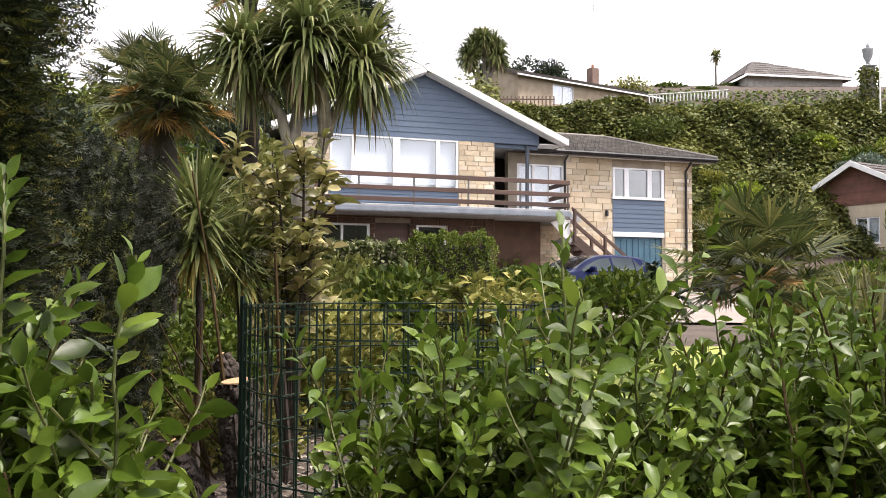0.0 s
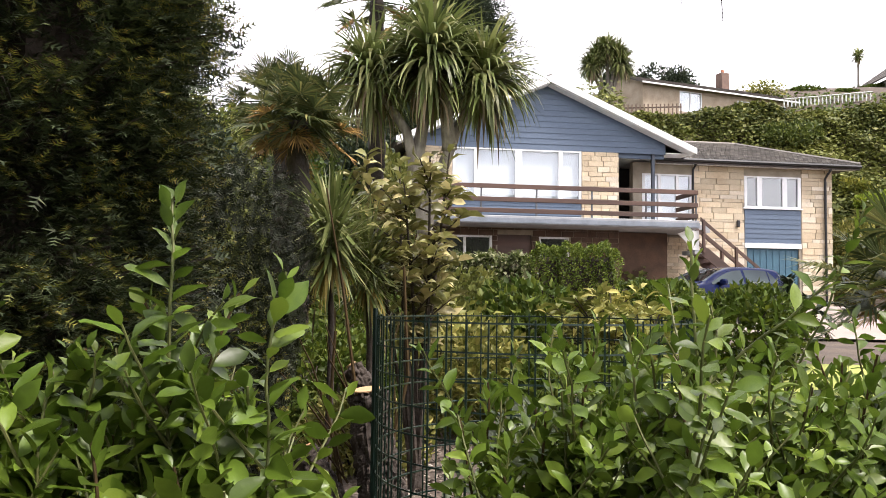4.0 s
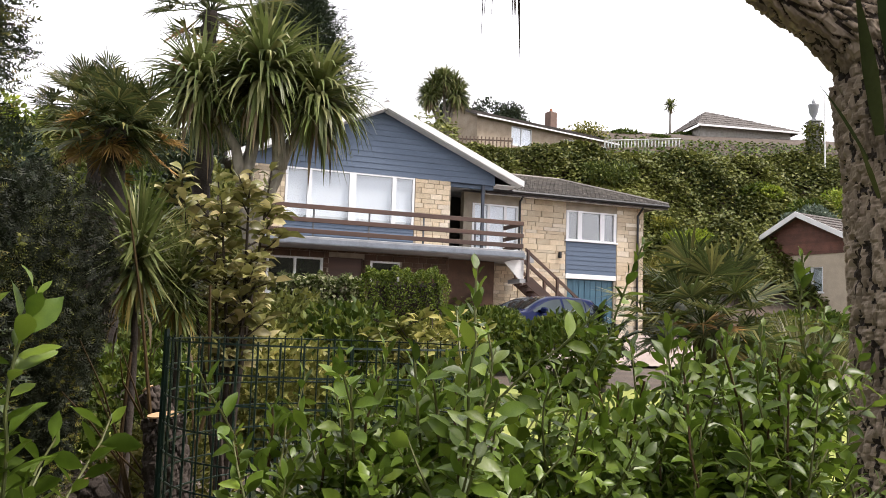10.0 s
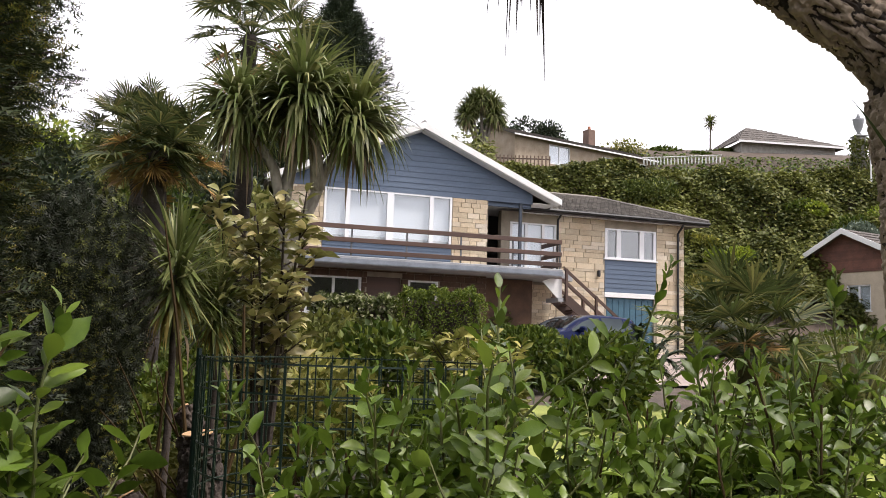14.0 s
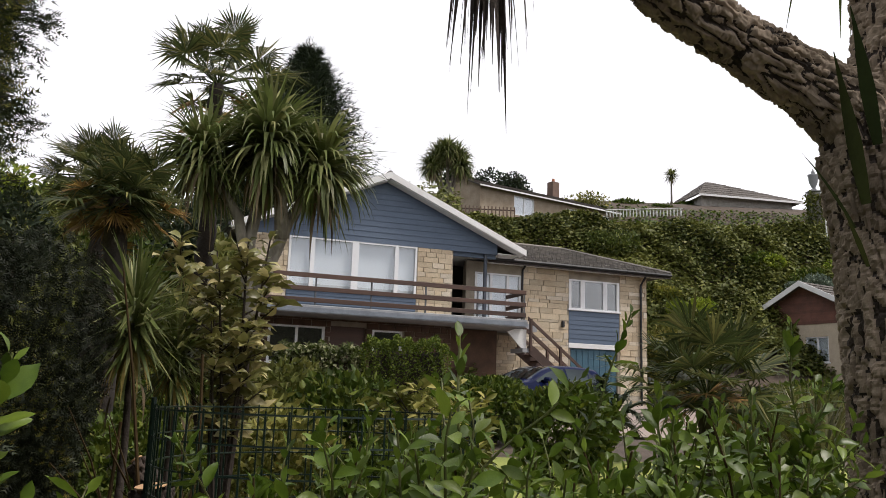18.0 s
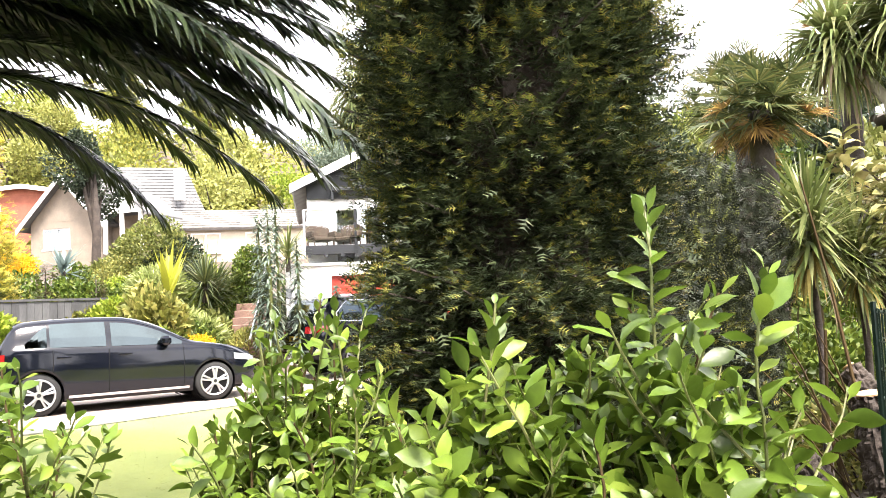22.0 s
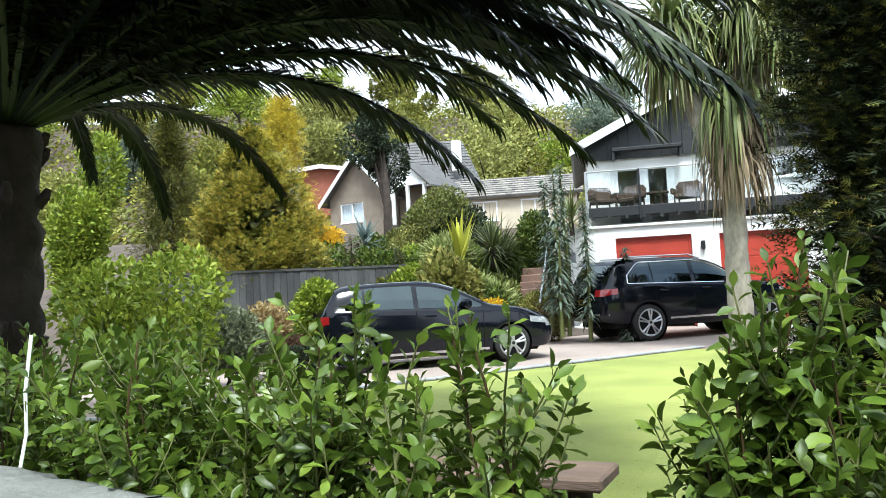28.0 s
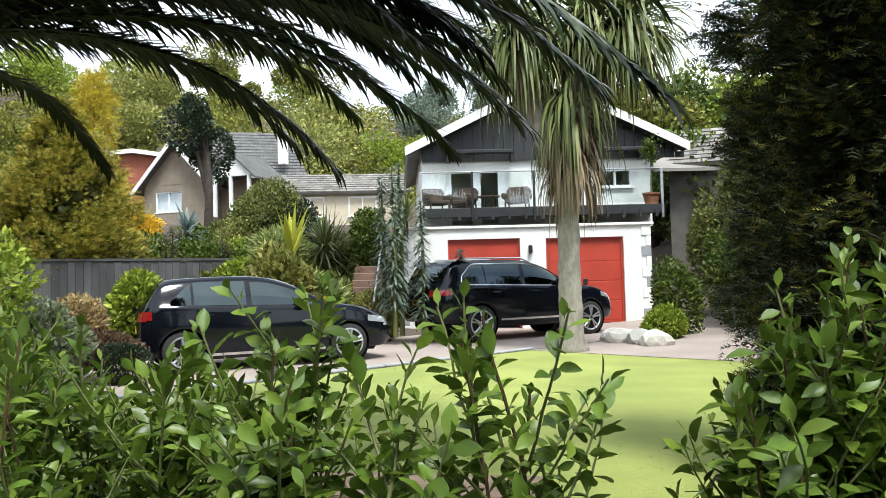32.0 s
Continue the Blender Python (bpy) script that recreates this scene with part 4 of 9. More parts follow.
class Shell:
    """A car body along +x, tail at 0: top and waist lines, plan width, sill, axles and wheel arches."""

    def __init__(self, length, top, waist, plan, sill, axles, wheel, arch, lean):
        self.length, self.top, self.waist, self.plan, self.sill, self.axles, self.wheel, self.arch, self.lean = length, top, waist, plan, sill, axles, wheel, arch, lean

    def low(self, x):
        z = curve(self.sill, x)
        for a in self.axles:
            if abs(x - a) < self.arch:
                z = max(z, self.wheel + math.sqrt(self.arch ** 2 - (x - a) ** 2))
        return z

    def half(self, x):
        """Half of the section at x, from the sill up to the middle of the roof, as (y, z)."""
        zb, zt, hb = self.low(x), curve(self.top, x), curve(self.plan, x)
        zw = min(curve(self.waist, x), zt - 0.05)
        s = curve(self.sill, x)
        d = zt - zw

        def flank(z):
            f = (z - s) / max(zw - s, 0.05)
            return hb * (0.925 + 0.075 * math.sin(min(1, max(0, f) * 1.25) * math.pi / 2) - 0.035 * max(0, f - 0.55) / 0.45)
        pts = [(flank(zb + (zw - zb) * f), zb + (zw - zb) * f) for f in (0, 0.12, 0.3, 0.5, 0.66, 0.72, 0.86, 1.0)]
        up = zw + max(d - 0.11, 0.5 * d)
        yr = pts[-1][0] - 0.012 - self.lean * max(0, up - zw)
        pts += [(pts[-1][0] - 0.012, zw + 0.012 * min(1, d / 0.1)), ((pts[-1][0] + yr) / 2 + 0.012 * min(1, d * 3), (zw + up) / 2), (yr, up), (yr - 0.05 * min(1, d / 0.15), zt - 0.035 * min(1, d / 0.15)), (yr * 0.72, zt - 0.008), (yr * 0.36, zt - 0.001), (0, zt)]
        return pts

    def y_at(self, x, z):
        p = self.half(x)
        for (y0, z0), (y1, z1) in zip(p, p[1:]):
            if z0 <= z <= z1 and z1 > z0:
                return y0 + (y1 - y0) * (z - z0) / (z1 - z0)
        return p[-1][0]

    def body(self):
        xs = {self.length * k / 40 for k in range(41)} | {0.03, 0.08, 0.14, 0.2, self.length - 0.03, self.length - 0.08, self.length - 0.14}
        for a in self.axles:
            xs |= {a - self.arch * math.cos(math.pi * k / 16) for k in range(17)} | {a - self.arch - 0.004, a + self.arch + 0.004}
        xs = sorted(x for x in xs if 0 <= x <= self.length)
        g = Geo()
        for x in xs:
            h = self.half(x)
            g.v.extend([(x, -y, z) for y, z in h] + [(x, y, z) for y, z in h[-2::-1]])
        n = 2 * len(self.half(1.0)) - 1
        for i in range(len(xs) - 1):
            for k in range(n):
                a, b = i * n + k, i * n + (k + 1) % n
                g.f.append((a, b, b + n, a + n))
        g.f += [tuple(range(n))[::-1], tuple(range((len(xs) - 1) * n, len(xs) * n))]
        return g

    def side_patch(self, side, x0, x1, low, high, off=0.005, n=10, m=5):
        """A plate laid on the flank between two lines z = low(x) and z = high(x)."""
        g = Geo()
        for i in range(n + 1):
            x = x0 + (x1 - x0) * i / n
            for j in range(m + 1):
                z = low(x) + (high(x) - low(x)) * j / m
                g.v.append((x, side * (self.y_at(x, z) + off), z))
        g.f = [(i * (m + 1) + j, i * (m + 1) + j + 1, (i + 1) * (m + 1) + j + 1, (i + 1) * (m + 1) + j) for i in range(n) for j in range(m)]
        return g

    def top_patch(self, x0, x1, inset0, inset1, off=0.006, n=8, m=8):
        """A plate laid on the top from x0 to x1, as wide as the roof less an inset."""
        g = Geo()
        for i in range(n + 1):
            f = i / n
            x = x0 + (x1 - x0) * f
            p = self.half(x)
            w = p[10][0] - (inset0 + (inset1 - inset0) * f)
            for j in range(m + 1):
                y = w * (2 * j / m - 1)
                z = p[-1][1]
                for (ya, za), (yb, zb) in zip(p[10:], p[11:]):
                    if yb <= abs(y) <= ya:
                        z = za + (zb - za) * (ya - abs(y)) / max(ya - yb, 1e-6)
                g.v.append((x, y, z + off))
        g.f = [(i * (m + 1) + j, i * (m + 1) + j + 1, (i + 1) * (m + 1) + j + 1, (i + 1) * (m + 1) + j) for i in range(n) for j in range(m)]
        return g


def car_wheel(c, ax, sd, yo, rad, spokes):
    """Tyre with rounded shoulders, dished rim and paired spokes."""
    tyre = Geo().tube([(ax, yo - sd * 0.21, rad), (ax, yo - sd * 0.19, rad), (ax, yo - sd * 0.03, rad), (ax, yo - sd * 0.008, rad), (ax, yo, rad)], [rad * 0.9, rad, rad, rad * 0.95, rad * 0.76], 32)
    wh = part("wheel", tyre, RUBBER, c, "road wheel with alloy rim", smooth=True)
    # black disc in place of the shaded hollow behind the spokes
    part("hub_well", Geo().tube([(ax, yo - sd * 0.01, rad), (ax, yo + sd * 0.001, rad)], rad * 0.72, 28), CARTRIM, wh, "black disc for the shade behind the spokes")
    rim = Geo()
    rr = rad * 0.755
    prof = ((rr, 0.0), (rr, 0.010), (rr * 0.93, 0.012), (rr * 0.88, 0.002))
    for k in range(32):
        a0, a1 = 2 * math.pi * k / 32, 2 * math.pi * (k + 1) / 32
        q = [(ax + r_ * math.cos(a), yo + d * sd, rad + r_ * math.sin(a)) for r_, d in prof for a in (a0, a1)]
        rim.add(q, [(2 * i, 2 * i + 1, 2 * i + 3, 2 * i + 2) for i in range(3)])
    for k in range(spokes):
        for off in (-0.13, 0.13):
            a0 = 2 * math.pi * k / spokes + 0.3
            rim.tube([(ax + 0.05 * math.cos(a0 + off), yo + 0.018 * sd, rad + 0.05 * math.sin(a0 + off)), (ax + rr * 0.93 * math.cos(a0 + off * 1.15), yo + 0.007 * sd, rad + rr * 0.93 * math.sin(a0 + off * 1.15))], [0.016, 0.021], 5)
    rim.tube([(ax, yo, rad), (ax, yo + 0.026 * sd, rad)], 0.062, 14)
    part("rim", rim, ALLOY, wh, "silver alloy rim")
    part("wheel_nut", Geo().tube([(ax, yo + 0.026 * sd, rad), (ax, yo + 0.031 * sd, rad)], 0.03, 12), IRON, wh, "dark hub cap")


def end_plate(body, name, shell, tail, y0, y1, z0, z1, material, label="", th=0.03, slant=0.0):
    """A plate on the tail (or nose) that follows the plan's rounding."""
    g = Geo()
    n = 8
    L = shell.length
    for i in range(n + 1):
        y = y0 + (y1 - y0) * i / n
        for z in (z0, z1):
            x = 0.0
            while x < 0.9:
                q = x if tail else L - x
                h = shell.half(q)
                if h[-1][1] >= z and shell.y_at(q, z) >= abs(y):
                    break
                x += 0.008
            x -= 0.012
            x += slant * (z - z0)
            for d in (0.0, th):
                q = x + d if tail else L - x - d
                g.v.append((q, y, z))
    for i in range(n):
        a, b = 4 * i, 4 * i + 4
        g.f += [(a, b, b + 2, a + 2), (a + 1, a + 3, b + 3, b + 1), (a, a + 1, b + 1, b), (a + 2, b + 2, b + 3, a + 3)]
    g.f += [(0, 2, 3, 1), (4 * n, 4 * n + 1, 4 * n + 3, 4 * n + 2)]
    return part(name, g, material, body, label)


def finish_car(c, shell, paint, windows, screen, rear, spokes, d):
    """Glass, lamps, mirrors, handles, door gaps, plates, bumpers and wheels; d holds the heights."""
    L, W = shell.length, 2 * max(v for _, v in shell.plan)
    body = part("body", shell.body(), paint, c, "glossy painted body", smooth=True)
    part("underbody", Geo().box(0.3, L - 0.35, -W * 0.40, W * 0.40, d["sill"] - 0.03, d["sill"] + 0.12, c=0.03), CARTRIM, body, "black underbody")
    for sd in (-1, 1):
        for ax in shell.axles:
            part("wheel_arch", Geo().tube([(ax, sd * W * 0.30, shell.wheel), (ax, sd * W * 0.47, shell.wheel)], shell.arch * 0.985, 24, cap=False), CARTRIM, body, "black wheel well")
            car_wheel(c, ax, sd, sd * (W / 2 - 0.035), shell.wheel, spokes)
        for x0, x1, low, high in windows:
            part("side_window", shell.side_patch(sd, x0, x1, low, high), CARGLASS, body, "tinted side window reflecting the sky")
        for x in d["gaps"]:
            part("door_gap", shell.side_patch(sd, x - 0.005, x + 0.005, lambda q: d["sill"] + 0.1, lambda q: curve(shell.waist, q) - 0.01, off=0.002, n=1, m=8), CARTRIM, body)
        for x in d["handles"]:
            y = shell.y_at(x, d["handle"])
            part("door_handle", Geo().box(x - 0.1, x + 0.1, sd * y + (-0.03 if sd > 0 else -0.022), sd * y + (0.022 if sd > 0 else 0.03), d["handle"], d["handle"] + 0.032, c=0.008), paint, body)
        part("sill_trim", shell.side_patch(sd, shell.axles[0] + shell.arch + 0.06, shell.axles[1] - shell.arch - 0.06, lambda q: d["trim"], lambda q: d["trim"] + 0.04, off=0.012, n=6, m=1), d["trim_mat"], body, "strip along the sill")
        ym = shell.y_at(d["mirror"][0], d["mirror"][1])
        part("mirror", Geo().box(d["mirror"][0] - 0.05, d["mirror"][0] + 0.10, min(sd * (ym - 0.01), sd * (ym + 0.2)), max(sd * (ym - 0.01), sd * (ym + 0.2)), d["mirror"][1], d["mirror"][1] + 0.15, c=0.04), paint, body, "door mirror")
        part("tail_lamp", shell.side_patch(sd, *d["tail_side"], off=0.008, n=6, m=3), LAMPRED, body, "red tail lamp")
        end_plate(body, "tail_lamp", shell, True, sd * W * 0.24, sd * W * 0.42, *d["tail_rear"], LAMPRED, "red tail lamp")
        part("headlight", shell.side_patch(sd, *d["head_side"], off=0.008, n=6, m=3), LAMPCLEAR, body, "clear headlight")
        end_plate(body, "headlight", shell, False, sd * W * 0.22, sd * W * 0.40, *d["head_front"], LAMPCLEAR, "clear headlight")
    part("windscreen", shell.top_patch(*screen), CARGLASS, body, "windscreen")
    part("rear_window", shell.top_patch(*rear), CARGLASS, body, "rear window reflecting the sky")
    end_plate(body, "grille", shell, False, -0.42, 0.42, *d["head_front"], CARTRIM, "black front grille")
    end_plate(body, "bumper_strip", shell, True, -W * 0.43, W * 0.43, *d["bumper"], d["trim_mat"], "strip across the rear bumper")
    pz = d["plate"]
    end_plate(body, "number_plate", shell, True, -0.26, 0.26, pz, pz + 0.115, PLATE_Y, "yellow rear number plate")
    for k in range(6):
        end_plate(body, "plate_bar", shell, True, -0.21 + k * 0.07, -0.165 + k * 0.07, pz + 0.025, pz + 0.09, IRON, th=-0.006)
    end_plate(body, "badge", shell, True, -0.05, 0.05, pz + 0.21, pz + 0.31, CHROME, "bright round badge")
    return body


def line(a, b):
    return lambda x: a[1] + (b[1] - a[1]) * (x - a[0]) / (b[0] - a[0])


def golf_like(m, label, paint):
    c = thing("hatchback_car", m, label, "car")
    top = [(0.0, 0.80), (0.03, 0.96), (0.09, 1.06), (0.21, 1.27), (0.30, 1.375), (0.42, 1.415), (0.85, 1.445), (1.45, 1.452), (1.90, 1.425), (2.30, 1.31), (2.65, 1.14), (2.91, 1.015), (3.10, 0.975), (3.55, 0.90), (3.85, 0.80), (4.02, 0.68), (4.10, 0.56)]
    waist = [(0, 0.78), (0.15, 0.965), (0.4, 0.985), (1.35, 0.965), (2.25, 0.93), (2.85, 0.90), (3.45, 0.82), (4.10, 0.5)]
    plan = [(0, 0.60), (0.05, 0.73), (0.15, 0.82), (0.38, 0.875), (0.85, 0.893), (3.05, 0.893), (3.55, 0.85), (3.85, 0.76), (4.02, 0.62), (4.10, 0.46)]
    sill = [(0, 0.42), (0.11, 0.30), (0.38, 0.25), (1.15, 0.19), (2.85, 0.19), (3.65, 0.22), (3.95, 0.25), (4.10, 0.36)]
    s = Shell(4.10, top, waist, plan, sill, (0.60, 3.23), 0.315, 0.355, 0.40)
    lo = line((0.35, 1.02), (2.85, 0.955))

    def hi(x):
        return min(curve(top, x) - 0.085, 1.365)
    wins = [(0.42, 0.72, lo, lambda x: min(hi(x) - 0.02, lo(x) + 0.06 + 0.95 * (x - 0.42))), (0.76, 1.55, lo, hi), (1.63, 2.71, lo, lambda x: max(lo(x) + 0.012, min(hi(x), curve(top, x) - 0.10)))]
    finish_car(c, s, paint, wins, (2.83, 1.97, 0.04, 0.02), (0.10, 0.28, 0.06, 0.05), 5, dict(sill=0.20, gaps=(0.80, 1.59, 2.73), handles=(0.95, 1.83), handle=0.84, trim=0.235, trim_mat=CHROME, mirror=(2.40, 0.95), tail_side=(0.03, 0.16, line((0, 0.80), (1, 0.86)), line((0, 0.93), (1, 1.0))), tail_rear=(0.79, 0.93), head_side=(3.57, 3.93, line((3.55, 0.66), (3.95, 0.60)), line((3.55, 0.76), (3.95, 0.70))), head_front=(0.56, 0.68), bumper=(0.40, 0.44), plate=0.60))
    return c


def suv_like(m, label, paint):
    c = thing("estate_car", m, label, "car")
    top = [(0.0, 0.98), (0.04, 1.12), (0.12, 1.22), (0.26, 1.46), (0.36, 1.62), (0.50, 1.675), (1.0, 1.705), (1.7, 1.71), (2.3, 1.68), (2.75, 1.54), (3.1, 1.33), (3.35, 1.19), (3.55, 1.14), (4.1, 1.07), (4.5, 0.97), (4.7, 0.82), (4.8, 0.66)]
    waist = [(0, 0.95), (0.2, 1.13), (0.5, 1.155), (1.6, 1.14), (2.6, 1.10), (3.4, 1.06), (4.1, 0.98), (4.8, 0.6)]
    plan = [(0, 0.70), (0.05, 0.82), (0.2, 0.90), (0.5, 0.95), (1.1, 0.968), (3.7, 0.968), (4.2, 0.93), (4.55, 0.82), (4.72, 0.68), (4.8, 0.52)]
    sill = [(0, 0.55), (0.15, 0.42), (0.5, 0.38), (1.4, 0.30), (3.4, 0.30), (4.3, 0.34), (4.6, 0.36), (4.8, 0.46)]
    s = Shell(4.8, top, waist, plan, sill, (0.98, 3.88), 0.375, 0.425, 0.36)
    lo = line((0.5, 1.20), (3.3, 1.12))

    def hi(x):
        return min(curve(top, x) - 0.09, 1.615)
    wins = [(0.55, 1.10, lo, lambda x: min(hi(x), lo(x) + 0.16 + 0.9 * (x - 0.55))), (1.13, 2.02, lo, hi), (2.12, 3.22, lo, lambda x: max(lo(x) + 0.012, min(hi(x), curve(top, x) - 0.10)))]
    body = finish_car(c, s, paint, wins, (3.28, 2.36, 0.05, 0.03), (0.13, 0.34, 0.07, 0.07), 5, dict(sill=0.30, gaps=(1.15, 2.07, 3.24), handles=(1.35, 2.35), handle=1.0, trim=0.42, trim_mat=CHROME, mirror=(2.95, 1.12), tail_side=(0.05, 0.30, line((0, 0.96), (1, 1.06)), line((0, 1.09), (1, 1.14))), tail_rear=(0.95, 1.09), head_side=(4.22, 4.6, line((4.2, 0.86), (4.6, 0.78)), line((4.2, 0.95), (4.6, 0.88))), head_front=(0.74, 0.86), bumper=(0.56, 0.60), plate=0.78))
    for sd in (-1, 1):
        edge = [(0.53, lo(0.53))] + [(0.55 + 0.11 * k, wins[0][3](0.55 + 0.11 * k)) for k in range(6)] + [(1.2 + 0.2 * k, hi(1.2 + 0.2 * k)) for k in range(6)] + [(2.4 + 0.1 * k, wins[2][3](2.4 + 0.1 * k)) for k in range(9)]
        under = [(0.53 + 0.3 * k, lo(0.53 + 0.3 * k) - 0.012) for k in range(10)]
        for pts in (edge, under):
            part("window_trim", Geo().tube([(x, sd * (s.y_at(x, z) + 0.008), z) for x, z in pts], 0.012, 5), CHROME, body, "chrome window strip")
        part("roof_bar", Geo().tube([(0.6, sd * 0.60, 1.67), (0.75, sd * 0.60, 1.735), (2.2, sd * 0.60, 1.735), (2.45, sd * 0.60, 1.65)], 0.018, 6), ALLOY, body, "silver roof bar")
    part("spoiler", s.top_patch(0.33, 0.60, -0.01, 0.0, off=0.02), paint, body)
    return c


def place_car(hx, hy, z, heading, half, over):
    """Pose from the near rear hub: half the track, and the overhang behind the axle."""
    a = radians(heading)
    f, l = Vector((math.cos(a), math.sin(a), 0)), Vector((-math.sin(a), math.cos(a), 0))
    return Matrix.Translation(Vector((hx, hy, z)) + l * half - f * over) @ Matrix.Rotation(a, 4, "Z")


golf_like(place_car(-12.45, 5.12, gz(-12, 6) + 0.035, 74, 0.785, 0.60), "black hatchback car with alloy wheels parked on the drive", CARBLACK)
suv_like(place_car(-12.62, 11.7, gz(-12.4, 13) + 0.035, 77, 0.86, 0.98), "black estate car with chrome strips parked before the garages", CARBLACK)
golf_like(Matrix.Translation((5.6, 23.6, gz(4.6, 22.4) + 0.0)) @ Matrix.Rotation(radians(213), 4, "Z"), "dark blue hatchback parked below the stone house", CARBLUE)


# ---- on the balcony of the white house ----
M2 = frame_at(-14.3, 15.9, 50)


def wicker_chair(m):
    c = thing("wicker_chair", M2 @ m, "brown woven wicker armchair on the balcony", "chair", "balcony chairs")
    part("seat", Geo().box(-0.3, 0.3, -0.3, 0.3, 0.28, 0.42, c=0.03), WICKER, c)
    part("backrest", Geo().prism([(-0.32, 0.42), (0.32, 0.42), (0.36, 0.72), (0.26, 0.86), (-0.26, 0.86), (-0.36, 0.72)], 0.24, 0.31), WICKER, c)
    for sd in (-1, 1):
        part("armrest", Geo().box(sd * 0.34 - 0.05, sd * 0.34 + 0.05, -0.3, 0.24, 0.42, 0.62, c=0.03), WICKER, c)
        for yy in (-0.26, 0.26):
            part("leg", Geo().tube([(sd * 0.28, yy, 0), (sd * 0.29, yy, 0.29)], 0.025, 6), WICKER, c)
    return c


for s, yy, a in ((-2.75, 0.62, 20), (-2.05, 0.75, -35), (-0.6, 0.6, -20)):
    wicker_chair(Matrix.Translation((s, yy, 3.525)) @ Matrix.Rotation(radians(a), 4, "Z") @ Matrix.Diagonal((0.95, 0.95, 0.8, 1)))
tb = thing("side_table", M2 @ Matrix.Translation((-1.35, 0.65, 3.525)), "low round wicker table between the chairs", "table")
part("tabletop", Geo().tube([(0, 0, 0.40), (0, 0, 0.44)], 0.3, 18), WICKER, tb)
for k in range(4):
    a = k * math.pi / 2 + 0.4
    part("leg", Geo().tube([(0.2 * math.cos(a), 0.2 * math.sin(a), 0), (0.18 * math.cos(a), 0.18 * math.sin(a), 0.4)], 0.02, 6), WICKER, tb)
pot = thing("plant_pot", M2 @ Matrix.Translation((2.95, 0.35, 3.525)), "terracotta pot with a tall thin potted shrub", "plant pot")
part("pot", Geo().tube([(0, 0, 0), (0, 0, 0.05), (0, 0, 0.34), (0, 0, 0.35), (0, 0, 0.40)], [0.15, 0.16, 0.21, 0.235, 0.235], 16), TERRACOTTA, pot)
part("stem", Geo().tube([(0, 0, 0.38), (0.02, 0, 1.0), (0, 0, 1.55)], [0.02, 0.015, 0.01], 6), BARK, pot)
r_ = np.random.RandomState(71)
p_ = r_.normal(size=(420, 3)) * (0.10, 0.10, 0.17) + (0, 0, 1.55)
part("foliage", mesh_np(leaves(p_, r_.normal(size=(420, 3)), r_.normal(size=(420, 3)), r_.uniform(0.06, 0.11, 420), 0.05), "foliage", HEDGELEAF), HEDGELEAF, pot)
wpot = part("wall_pot", Geo().tube([(0.26, UY - 0.1, 4.80), (0.26, UY - 0.1, 4.85), (0.26, UY - 0.1, 5.08)], [0.06, 0.08, 0.12], 12), TERRACOTTA, H2, "terracotta pot hung on the white wall")
# pale boulders at the drive edge below the house corner
for k, (x, y, s) in enumerate(((-10.45, 13.3, 0.28), (-10.05, 13.05, 0.36), (-9.55, 12.95, 0.32), (-9.1, 12.7, 0.33))):
    q = random.Random(30 + k)
    bm = bmesh.new()
    bmesh.ops.create_icosphere(bm, subdivisions=2, radius=s)
    for v in bm.verts:
        v.co *= q.uniform(0.85, 1.12)
        v.co.z *= 0.6
    me = bpy.data.meshes.new("boulder")
    bm.to_mesh(me)
    bm.free()
    me.materials.append(WALLSTONE if k == 2 else mat("pale_boulder", (0.55, 0.52, 0.46), (0.42, 0.40, 0.35), rough=0.95, scale=6, fine=30, bump=0.6))
    b = new("boulder", me)
    b.matrix_world = Matrix.Translation((x, y, gz(x, y) + 0.1))
    tagged(b, "pale rough boulder edging the drive", "boulder", "drive edge boulders")

# ---- plants: generators ----
def unit(v):
    return v / np.maximum(np.linalg.norm(v, axis=-1, keepdims=True), 1e-9)


def rand_dirs(r, n):
    return unit(r.normal(size=(n, 3)))


def straps(r, base, heads, length, width, droop, seg=5, taper=0.9):
    """Arching strap leaves: base points, first directions, arrays of length, width and droop. Returns Geo."""
    n = len(base)
    length, width, droop = (np.broadcast_to(a, n) for a in (length, width, droop))
    d = unit(np.asarray(heads, float))
    p = np.asarray(base, float).copy()
    side = unit(np.cross(d, (0, 0, 1)) + 1e-6)
    rows = []
    step = length / seg
    for i in range(seg + 1):
        t = i / seg
        w = width * (0.55 + 1.4 * t * (1 - t)) * (1 - taper * max(0, t - 0.45) / 0.55)
        rows.append(np.stack([p - side * w[:, None] / 2, p + side * w[:, None] / 2], 1))
        d = unit(d + np.stack([0 * droop, 0 * droop, -droop / seg * (0.15 + 2.4 * t)], 1))
        p = p + d * step[:, None]
    v = np.stack(rows, 1).reshape(n, -1, 3)
    k = v.shape[1]
    g = Geo()
    g.v = v.reshape(-1, 3)
    g.f = [(b + 2 * i, b + 2 * i + 1, b + 2 * i + 3, b + 2 * i + 2) for b in range(0, n * k, k) for i in range(seg)]
    return g


def gpart(name, g, material, parent, label=""):
    return part(name, mesh_np(g, name, material), material, parent, label)


def merge(*gs):
    out = Geo()
    vs, fs, k = [], [], 0
    for g in gs:
        v = np.asarray(g.v, float).reshape(-1, 3)
        vs.append(v)
        fs.extend(tuple(i + k for i in f) for f in g.f)
        k += len(v)
    out.v, out.f = np.concatenate(vs), fs
    return out


